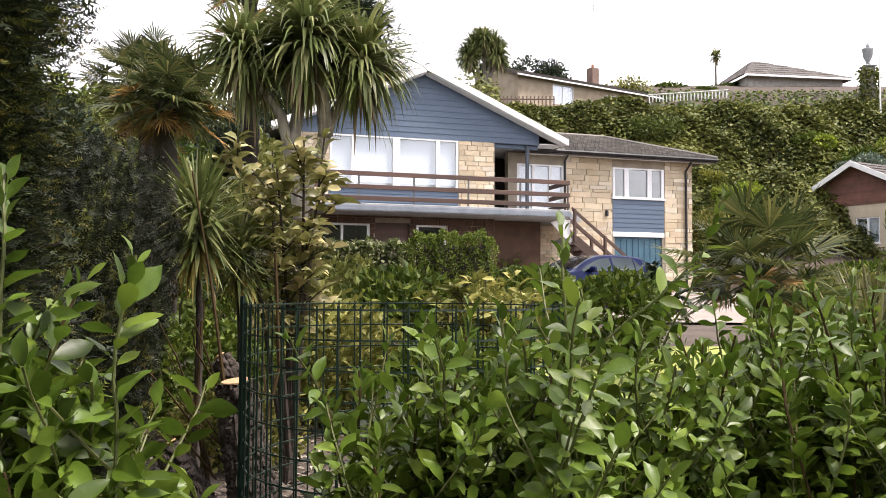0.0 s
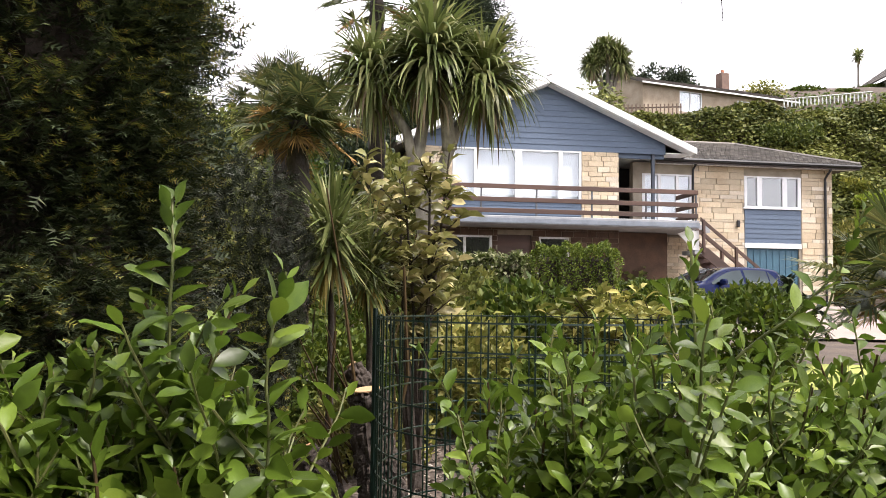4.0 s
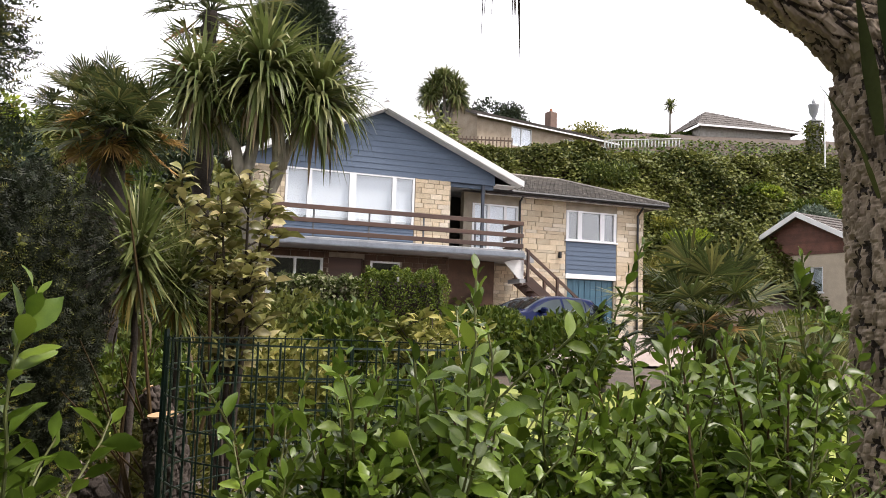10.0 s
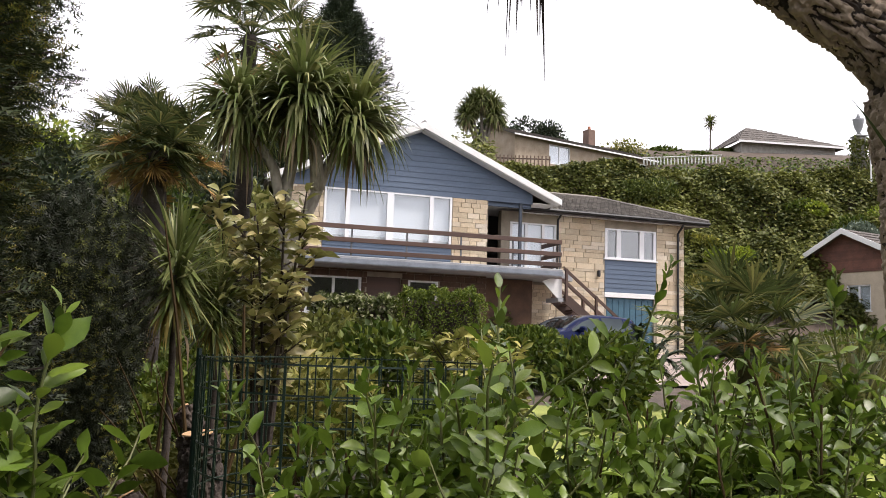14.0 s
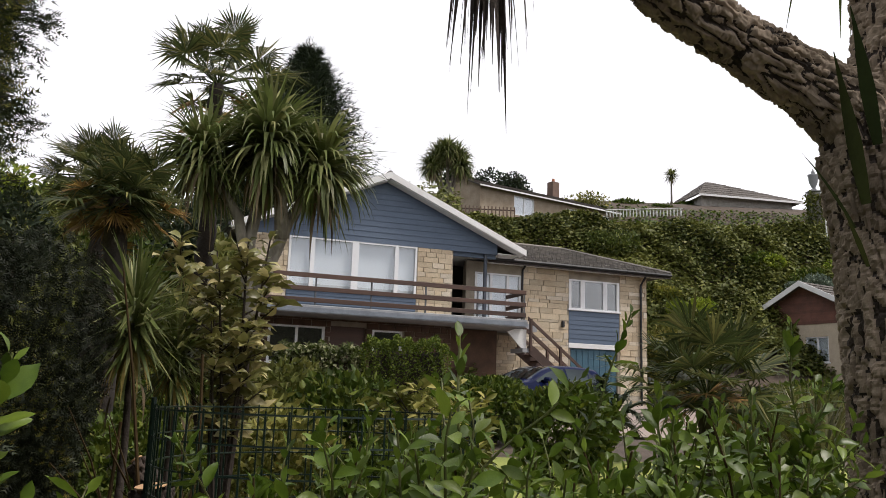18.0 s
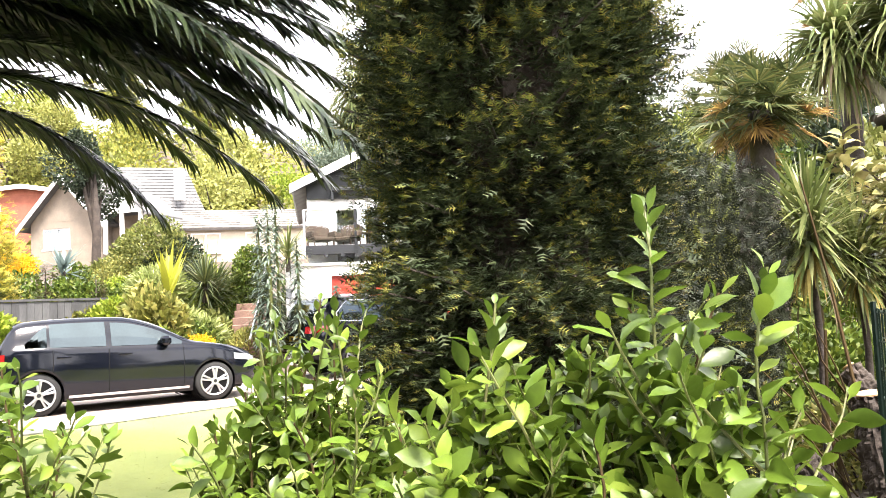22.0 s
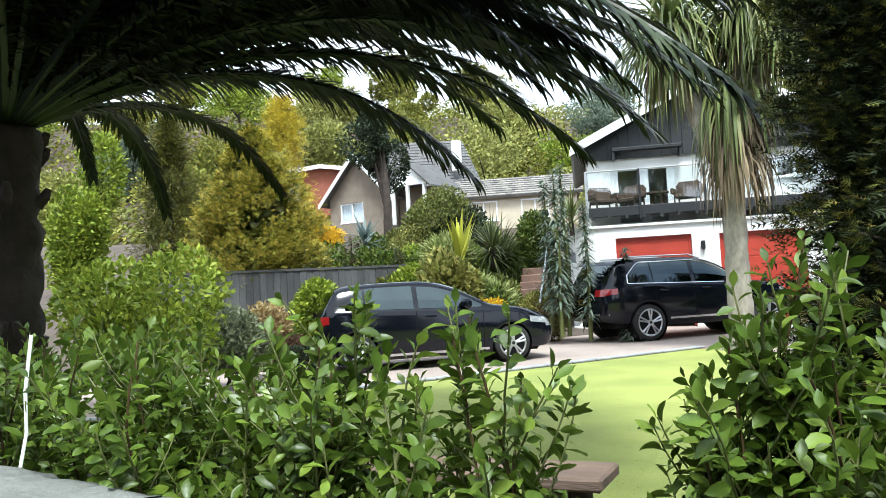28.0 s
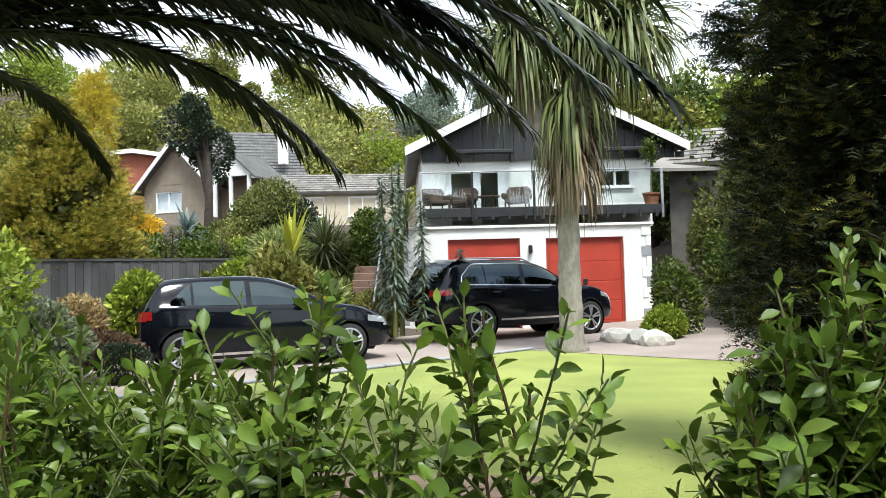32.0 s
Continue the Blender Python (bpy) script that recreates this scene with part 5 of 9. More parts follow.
def head_straps(r, c, n, length, width, lean=0.1, droop=(0.4, 2.0), up=0.25):
    dirs = rand_dirs(r, n)
    dirs[:, 2] = dirs[:, 2] * 0.9 + up
    dirs = unit(dirs)
    base = np.asarray(c) + dirs * 0.06
    base[:, 2] += r.uniform(-0.12, 0.18, n)
    return straps(r, base, dirs, r.uniform(0.75, 1.1, n) * length, r.uniform(0.8, 1.2, n) * width, r.uniform(*droop, n))


def skirt(r, c, n, length, width, radius, drop):
    """Dead leaves hanging down a trunk."""
    a = r.uniform(0, 2 * np.pi, n)
    base = np.asarray(c) + np.stack([np.cos(a) * radius, np.sin(a) * radius, r.uniform(-drop, 0, n)], 1)
    heads = np.stack([np.cos(a) * 0.5, np.sin(a) * 0.5, np.full(n, -0.1)], 1) + r.normal(size=(n, 3)) * 0.22
    return straps(r, base, heads, r.uniform(0.6, 1.1, n) * length, r.uniform(0.7, 1.2, n) * width, r.uniform(4, 9, n))


def tree_trunk(parent, pts, radii, material=BARK, name="trunk", sides=12, wob=0.12, label=""):
    # finer rings along the way, so that the bark is uneven
    P, R = [], []
    for i in range(len(pts) - 1):
        a, b = Vector(pts[i]), Vector(pts[i + 1])
        k = max(2, int((b - a).length / 0.12))
        for j in range(k):
            P.append(a.lerp(b, j / k))
            R.append(radii[i] + (radii[i + 1] - radii[i]) * j / k)
    P.append(Vector(pts[-1]))
    R.append(radii[-1])
    return part(name, Geo().tube(P, R, sides, wob=wob), material, parent, label, smooth=True)


def cordyline(name, x, y, z, trunks, label, seed, length=0.9, width=0.05, n=220, dead=60, material=CORDYLEAF, droop=(0.6, 3.0), trunk_r=0.13, bark=BARK, up=0.25):
    """Cabbage palm: trunks are lists of points from the base; each ends in a head of strap leaves."""
    r = np.random.RandomState(seed)
    t = thing(name, Matrix.Translation((x, y, z)), label, "palm tree")
    for pts, k in trunks:
        rad = [trunk_r * (1 - 0.45 * i / (len(pts) - 1)) * (1.3 if i == 0 and len(pts) > 5 else 1.0) for i in range(len(pts))]
        tree_trunk(t, pts, rad, bark)
        gpart("crown", head_straps(r, pts[-1], int(n * k), length * (0.8 + 0.2 * k), width, droop=droop, up=up), material, t, "head of long drooping strap leaves")
        if dead:
            gpart("dead_foliage", skirt(r, np.array(pts[-1]) - (0, 0, 0.1), int(dead * k), length * 0.8, width * 0.8, 0.09, 0.45), DEADLEAF, t, "brown hanging dead leaves")
    return t


def blob_points(r, n, radii, shell=0.55, bumps=6, flat=0.0):
    """Points in an uneven crown about the origin, with ways outward."""
    d = rand_dirs(r, n)
    k = rand_dirs(r, bumps)
    amp = r.uniform(0.12, 0.35, bumps)
    rad = 0.78 + (np.exp(-((1 - d @ k.T) / 0.18)) * amp).sum(1)
    f = (shell + (1 - shell) * r.uniform(0, 1, n) ** 0.6) * rad
    p = d * f[:, None] * np.asarray(radii)
    if flat:
        p[:, 2] = np.maximum(p[:, 2], -flat * radii[2])
    return p, d


def bush(name, x, y, z, radii, n, size, material, label, seed, category="shrub", shape="fold", width=0.6, stems=True, shell=0.5, up=0.35, jitter=0.8, group="", wood=BARKDARK, flat=0.0, lobes=0):
    r = np.random.RandomState(seed)
    n = int(n * 1.7) if shape == "fold" else n
    t = thing(name, Matrix.Translation((x, y, z)), label, category, group)
    c = np.array((0, 0, radii[2] * 0.95))
    if lobes:
        ps, ds = [], []
        for i in range(lobes):
            a = 2 * np.pi * i / lobes + r.uniform(-0.4, 0.4)
            o = np.array((np.cos(a) * radii[0] * 0.5, np.sin(a) * radii[1] * 0.5, r.uniform(-0.35, 0.5) * radii[2]))
            q, e = blob_points(r, n // lobes, np.array(radii) * r.uniform(0.45, 0.7), shell)
            ps.append(q + o)
            ds.append(e)
        p, d = np.concatenate(ps), np.concatenate(ds)
    else:
        p, d = blob_points(r, n, radii, shell, flat=flat)
    dirs = unit(d + np.array((0, 0, up)) + r.normal(size=d.shape) * jitter)
    g = leaves(p + c, dirs, rand_dirs(r, len(p)), r.uniform(0.7, 1.25, len(p)) * size, r.uniform(0.8, 1.2, len(p)) * size * width, shape)
    gpart("foliage", g, material, t)
    if stems:
        w = Geo()
        for i in range(5):
            q = p[r.randint(len(p))] * 0.7 + c
            w.tube([(r.uniform(-.1, .1) * radii[0], r.uniform(-.1, .1) * radii[1], -0.1), tuple(q * (0.5, 0.5, 0.6)), tuple(q)], [0.03 * radii[2], 0.02 * radii[2], 0.008], 5)
        part("woody_base", w, wood, t)
    return t


def spray_tree(name, x, y, z, height, radius, n, size, material, label, seed, category="conifer", base=0.0, power=0.8, droop=0.1, tips=None, tipn=0, shape="clump", width=0.5, bark=BARKDARK, trunk=0.12, inner=0.0, limbs=0, inner_leaf=None):
    """Conifer: sprays set round a trunk inside a tapering outline with ragged tiers."""
    r = np.random.RandomState(seed)
    t = thing(name, Matrix.Translation((x, y, z)), label, category)
    tree_trunk(t, [(0, 0, -0.1), (0, 0, height * 0.5), (0.02, 0, height * 0.96)], [trunk, trunk * 0.6, 0.015], bark, sides=8)
    # limbs carry the sprays
    m = limbs or max(20, n // 45)
    lh = base + (height - base) * r.uniform(0.02, 1, m) ** 1.1
    la = r.uniform(0, 2 * np.pi, m)
    env = radius * np.clip(1 - (lh - base) / (height - base), 0.02, 1) ** power * r.uniform(0.72, 1.12, m)
    w = Geo()
    for i in range(0, m, 3):
        e = (np.cos(la[i]) * env[i] * 0.6, np.sin(la[i]) * env[i] * 0.6, lh[i] - droop * env[i])
        w.tube([(0, 0, lh[i] - 0.1 * env[i]), e], [0.02 + 0.01 * env[i], 0.006], 4)
    part("branchwork", w, bark, t)

    def spread(k, lo):
        i = r.randint(0, m, k)
        f = lo + (1 - lo) * r.uniform(0, 1, k) ** 0.7
        out = env[i] * f
        ang = la[i] + r.normal(size=k) * (0.11 if limbs else 0.22)
        p = np.stack([np.cos(ang) * out, np.sin(ang) * out, lh[i] - droop * out + r.normal(size=k) * (0.065 if limbs else 0.10) * env[i] + r.normal(size=k) * size * 0.6], 1)
        d = unit(np.stack([np.cos(ang), np.sin(ang), r.uniform(-0.3, 0.5, k)], 1) + r.normal(size=(k, 3)) * 0.45)
        return p, d
    p, d = spread(n, 0.45 if limbs else 0.25)
    gpart("foliage", leaves(p, d, np.array((0, 0, 1)) + r.normal(size=p.shape) * 0.5, r.uniform(0.7, 1.3, n) * size, r.uniform(0.8, 1.2, n) * size * width, shape), material, t)
    if inner:
        k_ = n // 3
        zz = base + (height - base) * r.uniform(0, 1, k_)
        rr_ = radius * 0.62 * np.clip(1 - (zz - base) / (height - base), 0.02, 1) ** power * np.sqrt(r.uniform(0.15, 1, k_))
        aa = r.uniform(0, 6.283, k_)
        p = np.stack([np.cos(aa) * rr_, np.sin(aa) * rr_, zz], 1)
        gpart("inner_foliage", leaves(p, rand_dirs(r, k_), rand_dirs(r, k_), size * inner * r.uniform(0.6, 1.2, k_), size * inner * 0.7, "clump" if inner < 1.5 else "leaf"), inner_leaf or material, t)
    if tips:
        p, d = spread(tipn, 0.80)
        d[:, 2] += 0.5
        gpart("young_growth", leaves(p, d, np.array((0, 0, 1)) + r.normal(size=p.shape) * 0.5, r.uniform(0.6, 1.2, tipn) * size * 0.9, size * width, shape), tips, t)
    return t


def fan_leaf(r, c, way, size):
    """A round fan of stiff pleated segments at the end of a stalk, a little cupped, its tips bent down."""
    way = Vector(way).normalized()
    side = way.cross(Vector((0, 0, 1)))
    side = side.normalized() if side.length > 0.05 else Vector((1, 0, 0))
    side = (side + Vector((r.uniform(-.35, .35), r.uniform(-.35, .35), r.uniform(-.35, .35)))).normalized()
    side = (side - way * side.dot(way)).normalized()
    nor = side.cross(way)
    g = Geo()
    k = 34
    c = Vector(c)
    for i in range(k):
        a = radians(-140 + 280 * (i + 0.5) / k)
        d = (way * math.cos(a) + side * math.sin(a) + nor * 0.18).normalized()
        s2 = nor.cross(d).normalized()
        l = size * (1 - 0.22 * abs(a) / 2.4) * r.uniform(0.88, 1.06)
        if r.uniform() < 0.1:
            continue
        tip = Vector((r.uniform(-0.04, 0.04) * l, r.uniform(-0.04, 0.04) * l, -r.uniform(0.0, 1.0) ** 2 * 0.4 * l))
        w = size * 0.032
        m = c + d * l * 0.55
        g.add([tuple(c), tuple(m + s2 * w), tuple(m + nor * (0.5 * w)), tuple(m - s2 * w), tuple(c + d * l + tip)], [(0, 1, 2), (0, 2, 3), (1, 4, 2), (2, 4, 3)])
    return g


def fan_palm(name, x, y, z, height, n, size, label, seed, dead=6, trunk=0.14, reach=0.7, low=-0.3):
    r = np.random.RandomState(seed)
    t = thing(name, Matrix.Translation((x, y, z)), label, "fan palm")
    if height > 0.3:
        tree_trunk(t, [(0, 0, -0.1), (0.03, 0.02, height * 0.5), (0, 0, height)], [trunk, trunk * 1.05, trunk * 0.9], DATEBARK, wob=0.45)
    green, brown, stalk = [], [], Geo()
    for i in range(n + dead):
        isdead = i >= n
        a = 2 * math.pi * (i * 0.382 + r.uniform(-0.03, 0.03))
        el = r.uniform(-1.25, 0.15) if isdead else low + (1.25 - low) * (i / n)
        d = Vector((math.cos(a) * math.cos(el), math.sin(a) * math.cos(el), math.sin(el)))
        o = Vector((0, 0, height))
        e = o + d * reach * size * r.uniform(0.45, 1.15)
        stalk.tube([o, o.lerp(e, 0.5) + Vector((0, 0, 0.05)), e], [0.018, 0.013, 0.01], 4)
        dd = (d + Vector((r.uniform(-0.25, 0.25), r.uniform(-0.25, 0.25), -0.2))).normalized()
        (brown if isdead else green).append(fan_leaf(r, e, dd, size * (r.uniform(0.45, 0.75) if isdead else r.uniform(0.7, 1.05))))
    gpart("crown", merge(*green), FANLEAF, t, "green fan leaves")
    if brown:
        gpart("dead_foliage", merge(*brown), FANDEAD, t, "hanging brown fan leaves")
    part("stalk_fan", stalk, FANLEAF, t)
    return t


def frond(r, base, az, reach, dz, v, nleaf=150, leaf=0.56, wide=0.048):
    """Feather palm frond: it leaves the crown at base, rises, and bends over to end dz above its start, reach away."""
    a = radians(az)
    h = Vector((math.cos(a), math.sin(a), 0))
    swing = r.uniform(-0.25, 0.25)
    sidev = Vector((-math.sin(a), math.cos(a), 0))
    seg = 26
    pts = []
    for i in range(seg + 1):
        t = i / seg
        pts.append(Vector(base) + h * (reach * (t - 0.10 * t ** 3)) + sidev * (swing * t * t) + Vector((0, 0, v * t - (v - dz) * t ** 2.2)))
    ds = [(pts[min(i + 1, seg)] - pts[max(i - 1, 0)]).normalized() for i in range(seg + 1)]
    rib = Geo().tube(pts, [0.05 * (1 - 0.9 * i / seg) + 0.004 for i in range(seg + 1)], 5)
    pos, dirs, ln = [], [], []
    for k in range(nleaf * 2):
        t = 0.08 + 0.92 * (k // 2 + r.uniform(0, 0.6)) / nleaf
        f = min(t, 0.999) * seg
        i = int(f)
        c, dd = pts[i].lerp(pts[i + 1], f - i), ds[i]
        sd = dd.cross(Vector((0, 0, 1)))
        sd = sd.normalized() if sd.length > 1e-3 else Vector((1, 0, 0))
        if k % 2:
            sd = -sd
        up = sd.cross(dd)
        if up.z < 0:
            up = -up
        q = (sd * r.uniform(0.5, 0.8) + dd * (0.6 + 0.7 * t) + up * r.uniform(-0.3, 0.3)).normalized()
        pos.append(c)
        dirs.append(q)
        ln.append(leaf * (0.45 + 1.5 * t * (1 - t) + 0.1 * (1 - t)) * (1.0 if t > 0.15 else 0.4))
    g = straps(r, np.array(pos), np.array(dirs), np.array(ln) * r.uniform(0.85, 1.1, len(ln)), wide, r.uniform(0.2, 1.3, len(ln)), seg=3, taper=0.92)
    return rib, g


def box_hedge(name, x, y, z, w, d, h, n, size, material, label, seed, ang=0.0):
    """Clipped hedge: leaves over the faces of a rounded block, with a solid dark core for inner shade."""
    r = np.random.RandomState(seed)
    t = thing(name, frame_at(x, y, ang, z), label, "hedge")
    p = r.uniform(-1, 1, (n, 3))
    ax = r.choice(3, n, p=[0.15, 0.45, 0.4])
    sg = np.where(r.uniform(size=n) < 0.85, 1, -1)
    dirs = r.normal(size=(n, 3)) * 0.6
    for k in range(3):
        on = ax == k
        s_ = -sg[on] if k == 1 else sg[on] if k == 2 else r.choice([-1, 1], on.sum())
        p[on, k] = s_ * (1 - 0.22 * r.uniform(size=on.sum()) ** 2)
        dirs[on, k] += s_
    p = p / np.maximum(1, (np.abs(p) ** 6).sum(1) ** (1 / 6))[:, None]
    wob = 1 + 0.06 * np.sin(p[:, :1] * 9 + seed) + 0.05 * np.sin(p[:, :1] * 23 + p[:, 2:] * 7)
    p = p * wob * (w / 2, d / 2, h / 2) + (0, 0, h / 2)
    gpart("foliage", leaves(p, rand_dirs(r, n) + 0.5 * dirs, unit(dirs + (0, 0, 0.3)), r.uniform(0.7, 1.3, n) * size, size * 0.6, "leaf"), material, t)
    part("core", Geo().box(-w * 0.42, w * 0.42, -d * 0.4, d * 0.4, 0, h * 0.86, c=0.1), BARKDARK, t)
    return t

# ---- plants and buildings round the stone house ----
big = [(0, 0, -0.3), (-0.02, 0, 1.4), (0.05, 0, 2.3), (-0.12, -0.05, 3.3), (-0.25, -0.1, 3.9), (-0.85, -0.15, 4.8)]
big2 = [(0.05, 0, 2.2), (0.2, 0, 2.9), (0.55, 0.05, 3.9), (1.0, 0.05, 4.75)]
big3 = [(-0.12, -0.05, 3.2), (0.02, 0.15, 4.3), (0.12, 0.2, 5.35)]
big4 = [(0.45, 0.05, 3.6), (0.4, -0.2, 4.5), (0.2, -0.45, 4.95)]
cordyline("cabbage_palm", -2.25, 13.1, 0.6, [(big, 1.0), (big2, 1.0), (big3, 1.0), (big4, 1.0)], "tall many-headed cabbage palm with drooping strap leaves", 11, length=1.2, width=0.085, n=360, dead=20, droop=(0.3, 2.3), trunk_r=0.125, bark=PALMBARK)
YELLOWSTRAP = leaf_mat("yellowing_strap_leaf", (0.36, 0.27, 0.07), (0.26, 0.19, 0.06), (0.45, 0.36, 0.12), rough=0.55, through_=0.25, island=0.3)
for x, y, h, ln, seed, lab in ((-1.35, 4.95, 1.72, 0.42, 12, "small cabbage palm with spiky yellow-green head"), (-1.2, 5.35, 1.55, 0.34, 13, "small cabbage palm with yellowing lower leaves")):
    sp = cordyline("cabbage_palm", x, y, 0.4, [([(0, 0, -0.1), (0.02, 0, 1.0), (0, 0, h)], 1.0)], lab, seed, length=ln, width=0.026, n=300, dead=6, droop=(0.0, 0.22), trunk_r=0.028, bark=BARKDARK, up=0.05)
    rs = np.random.RandomState(seed + 600)
    an = rs.uniform(0, 2 * np.pi, 34)
    gpart("yellow_foliage", straps(rs, np.stack([0 * an, 0 * an, h - 0.08 + rs.uniform(-0.10, 0.0, 34)], 1), np.stack([np.cos(an), np.sin(an), rs.uniform(-1.3, -0.2, 34)], 1), rs.uniform(0.5, 0.95, 34) * ln, 0.024, rs.uniform(1.0, 4.0, 34)), YELLOWSTRAP, sp, "yellow lower leaves hanging down")
fan_palm("fan_palm", -3.4, 14.5, 0.8, 6.5, 22, 0.78, "tall fan palm with dark fibrous trunk", 14, dead=4, trunk=0.15, reach=1.25)
fan_palm("fan_palm", -2.98, 9.0, 0.55, 3.25, 38, 0.44, "fan palm with orange-brown dead fans", 15, dead=18, trunk=0.13, reach=1.15, low=-0.6)
fan_palm("fan_palm", -3.7, 10.4, 0.6, 3.7, 34, 0.46, "fan palm among shrubs", 16, dead=14, trunk=0.13, reach=1.2, low=-0.5)
fan_palm("fan_palm", 4.05, 10.0, gz(3.9, 10), 1.35, 36, 0.66, "bushy fan palm with some yellow fans", 17, dead=6, trunk=0.13, low=-0.5, reach=1.15)
spray_tree("conifer", -4.1, 31.7, gz(-4.1, 31.7), 13.4, 6.0, 40000, 0.34, CONIFERLEAF, "tall dark spire-shaped conifer", 18, power=0.62, width=0.5, inner=1.4)
# darker copy of the yew needle: shade from the larger yew in the colour
YEWSHADED = leaf_mat("shaded_yew_needle", (0.015, 0.021, 0.009), (0.009, 0.013, 0.006), (0.03, 0.034, 0.013), rough=0.6, through_=0.06, island=0.4)
yb = bush("yew_bush", -2.02, 4.32, 0.35, (0.72, 0.75, 0.98), 26000, 0.06, YEWSHADED, "rounded yew bush coloured as in shade, with bronze young tips", 19, shape="spray", shell=0.72, width=0.8)
yr_ = np.random.RandomState(20)
q_, e_ = blob_points(np.random.RandomState(19), 2600, (0.74, 0.77, 1.0), 0.97)
gpart("young_growth", leaves(q_ + (0, 0, 0.93), unit(e_ + (0, 0, 0.4) + yr_.normal(size=e_.shape) * 0.3), rand_dirs(yr_, 2600), yr_.uniform(0.02, 0.045, 2600), 0.03, "spray"), YEWTIP, yb, "bronze young shoots")
# solid dark lump that gives the shade inside the bush
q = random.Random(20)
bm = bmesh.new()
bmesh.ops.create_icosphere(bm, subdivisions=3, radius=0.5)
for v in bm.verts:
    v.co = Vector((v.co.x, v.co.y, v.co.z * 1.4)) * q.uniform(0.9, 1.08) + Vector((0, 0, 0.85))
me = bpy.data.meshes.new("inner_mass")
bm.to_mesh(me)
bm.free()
me.materials.append(YEWSHADED)
part("inner_mass", me, YEWSHADED, yb, "solid dark core for the shade among inner twigs")


def leggy_shrub(name, x, y, z, low, high, spread, stems, leaf, material, label, seed, whorl=7, twigs=4, width=0.4, wood=BARKDARK):
    """Open shrub: bent stems with side twigs, each carrying leaves towards its end."""
    r = np.random.RandomState(seed)
    t = thing(name, Matrix.Translation((x, y, z)), label, "shrub")
    P, D = [], []
    w = Geo()

    def dress(a, b, k):
        for i in range(k):
            f = 0.35 + 0.65 * (i + 1) / k
            P.append(a.lerp(b, f))
            an = i * 2.4 + r.uniform(-0.4, 0.4)
            D.append((math.cos(an), math.sin(an), r.uniform(-0.1, 0.9)))
    for i in range(stems):
        an = r.uniform(0, 6.28)
        top = Vector((math.cos(an) * spread * r.uniform(0.2, 1), math.sin(an) * spread * r.uniform(0.2, 1), r.uniform(low + 0.4 * (high - low), high)))
        mid = Vector((top.x * 0.35 + r.uniform(-.06, .06), top.y * 0.35, top.z * 0.5))
        w.tube([(r.uniform(-.04, .04), r.uniform(-.04, .04), -0.1), mid, top], [0.022, 0.015, 0.006], 6)
        dress(mid.lerp(top, 0.5), top, whorl + 3)
        for k in range(twigs):
            f = r.uniform(0.1, 0.9)
            b = mid.lerp(top, f)
            b.z = max(b.z, low)
            a2 = r.uniform(0, 6.28)
            e = b + Vector((math.cos(a2), math.sin(a2), r.uniform(0.2, 0.9))) * spread * r.uniform(0.25, 0.5)
            w.tube([mid.lerp(top, f), b.lerp(e, 0.5), e], [0.008, 0.006, 0.004], 5)
            dress(b, e, whorl)
    n = len(P)
    gpart("foliage", leaves(np.array([tuple(p) for p in P]), np.array(D), np.tile((0, 0, 1.0), (n, 1)) + r.normal(size=(n, 3)) * 0.6, r.uniform(0.7, 1.2, n) * leaf, r.uniform(0.8, 1.15, n) * leaf * width, "leaf", 0.25), material, t)
    part("branchwork", w, wood, t)
    return t


leggy_shrub("magnolia_shrub", -0.92, 5.7, 0.42, 0.9, 2.45, 0.46, 13, 0.135, MAGNOLIALEAF, "leggy shrub with leathery tan and green leaves", 20, whorl=9, twigs=7, width=0.45)
leggy_shrub("shrub", 0.68, 8.2, 0.42, 0.7, 1.5, 0.7, 14, 0.17, YELLOWLEAF, "yellow-green rhododendron behind the wire cage", 207, whorl=9, twigs=5, width=0.32)
bush("shrub", 0.65, 9.0, 0.7, (0.7, 0.5, 0.5), 1500, 0.16, YELLOWLEAF, "tall yellow-green broad-leaved shrub", 21, width=0.35)
bush("shrub", -1.2, 8.0, 0.45, (1.0, 0.8, 0.6), 2500, 0.10, YELLOWLEAF, "low yellow-green shrub behind the cage", 22)
bush("shrub", 0.3, 7.2, 0.45, (0.9, 0.6, 0.45), 1800, 0.09, HEDGELEAF, "low green shrub behind the cage", 23)
bush("shrub", -1.9, 7.0, 0.45, (0.8, 0.8, 0.55), 2000, 0.08, HEDGELEAF, "low green shrub under the palms", 24)
bush("shrub", 2.6, 12.0, 0.6, (0.9, 0.8, 0.75), 2000, 0.12, HEDGELEAF, "green shrub by the parked car", 25)
bush("shrub", 2.0, 16.0, 0.9, (1.0, 0.8, 0.7), 1800, 0.13, HEDGELEAF, "green shrub at the drive edge", 26)
# clipped hedge below the balcony, one half variegated
box_hedge("hedge", -1.65, 19.0, 1.0, 2.0, 1.3, 1.75, 4500, 0.12, leaf_mat("variegated_leaf", (0.085, 0.11, 0.025), (0.05, 0.07, 0.02), (0.45, 0.45, 0.27), island=0.4), "clipped variegated hedge under the balcony", 27)
box_hedge("hedge", 0.35, 19.05, 1.0, 2.05, 1.4, 2.0, 15000, 0.055, leaf_mat("clipped_leaf", (0.10, 0.14, 0.018), (0.06, 0.095, 0.012), (0.19, 0.23, 0.03), rough=0.5, island=0.4), "clipped green hedge under the balcony", 28)
box_hedge("hedge", 2.2, 20.2, 1.0, 2.0, 1.0, 1.2, 2500, 0.11, HEDGELEAF, "low clipped hedge beside the steps", 29)


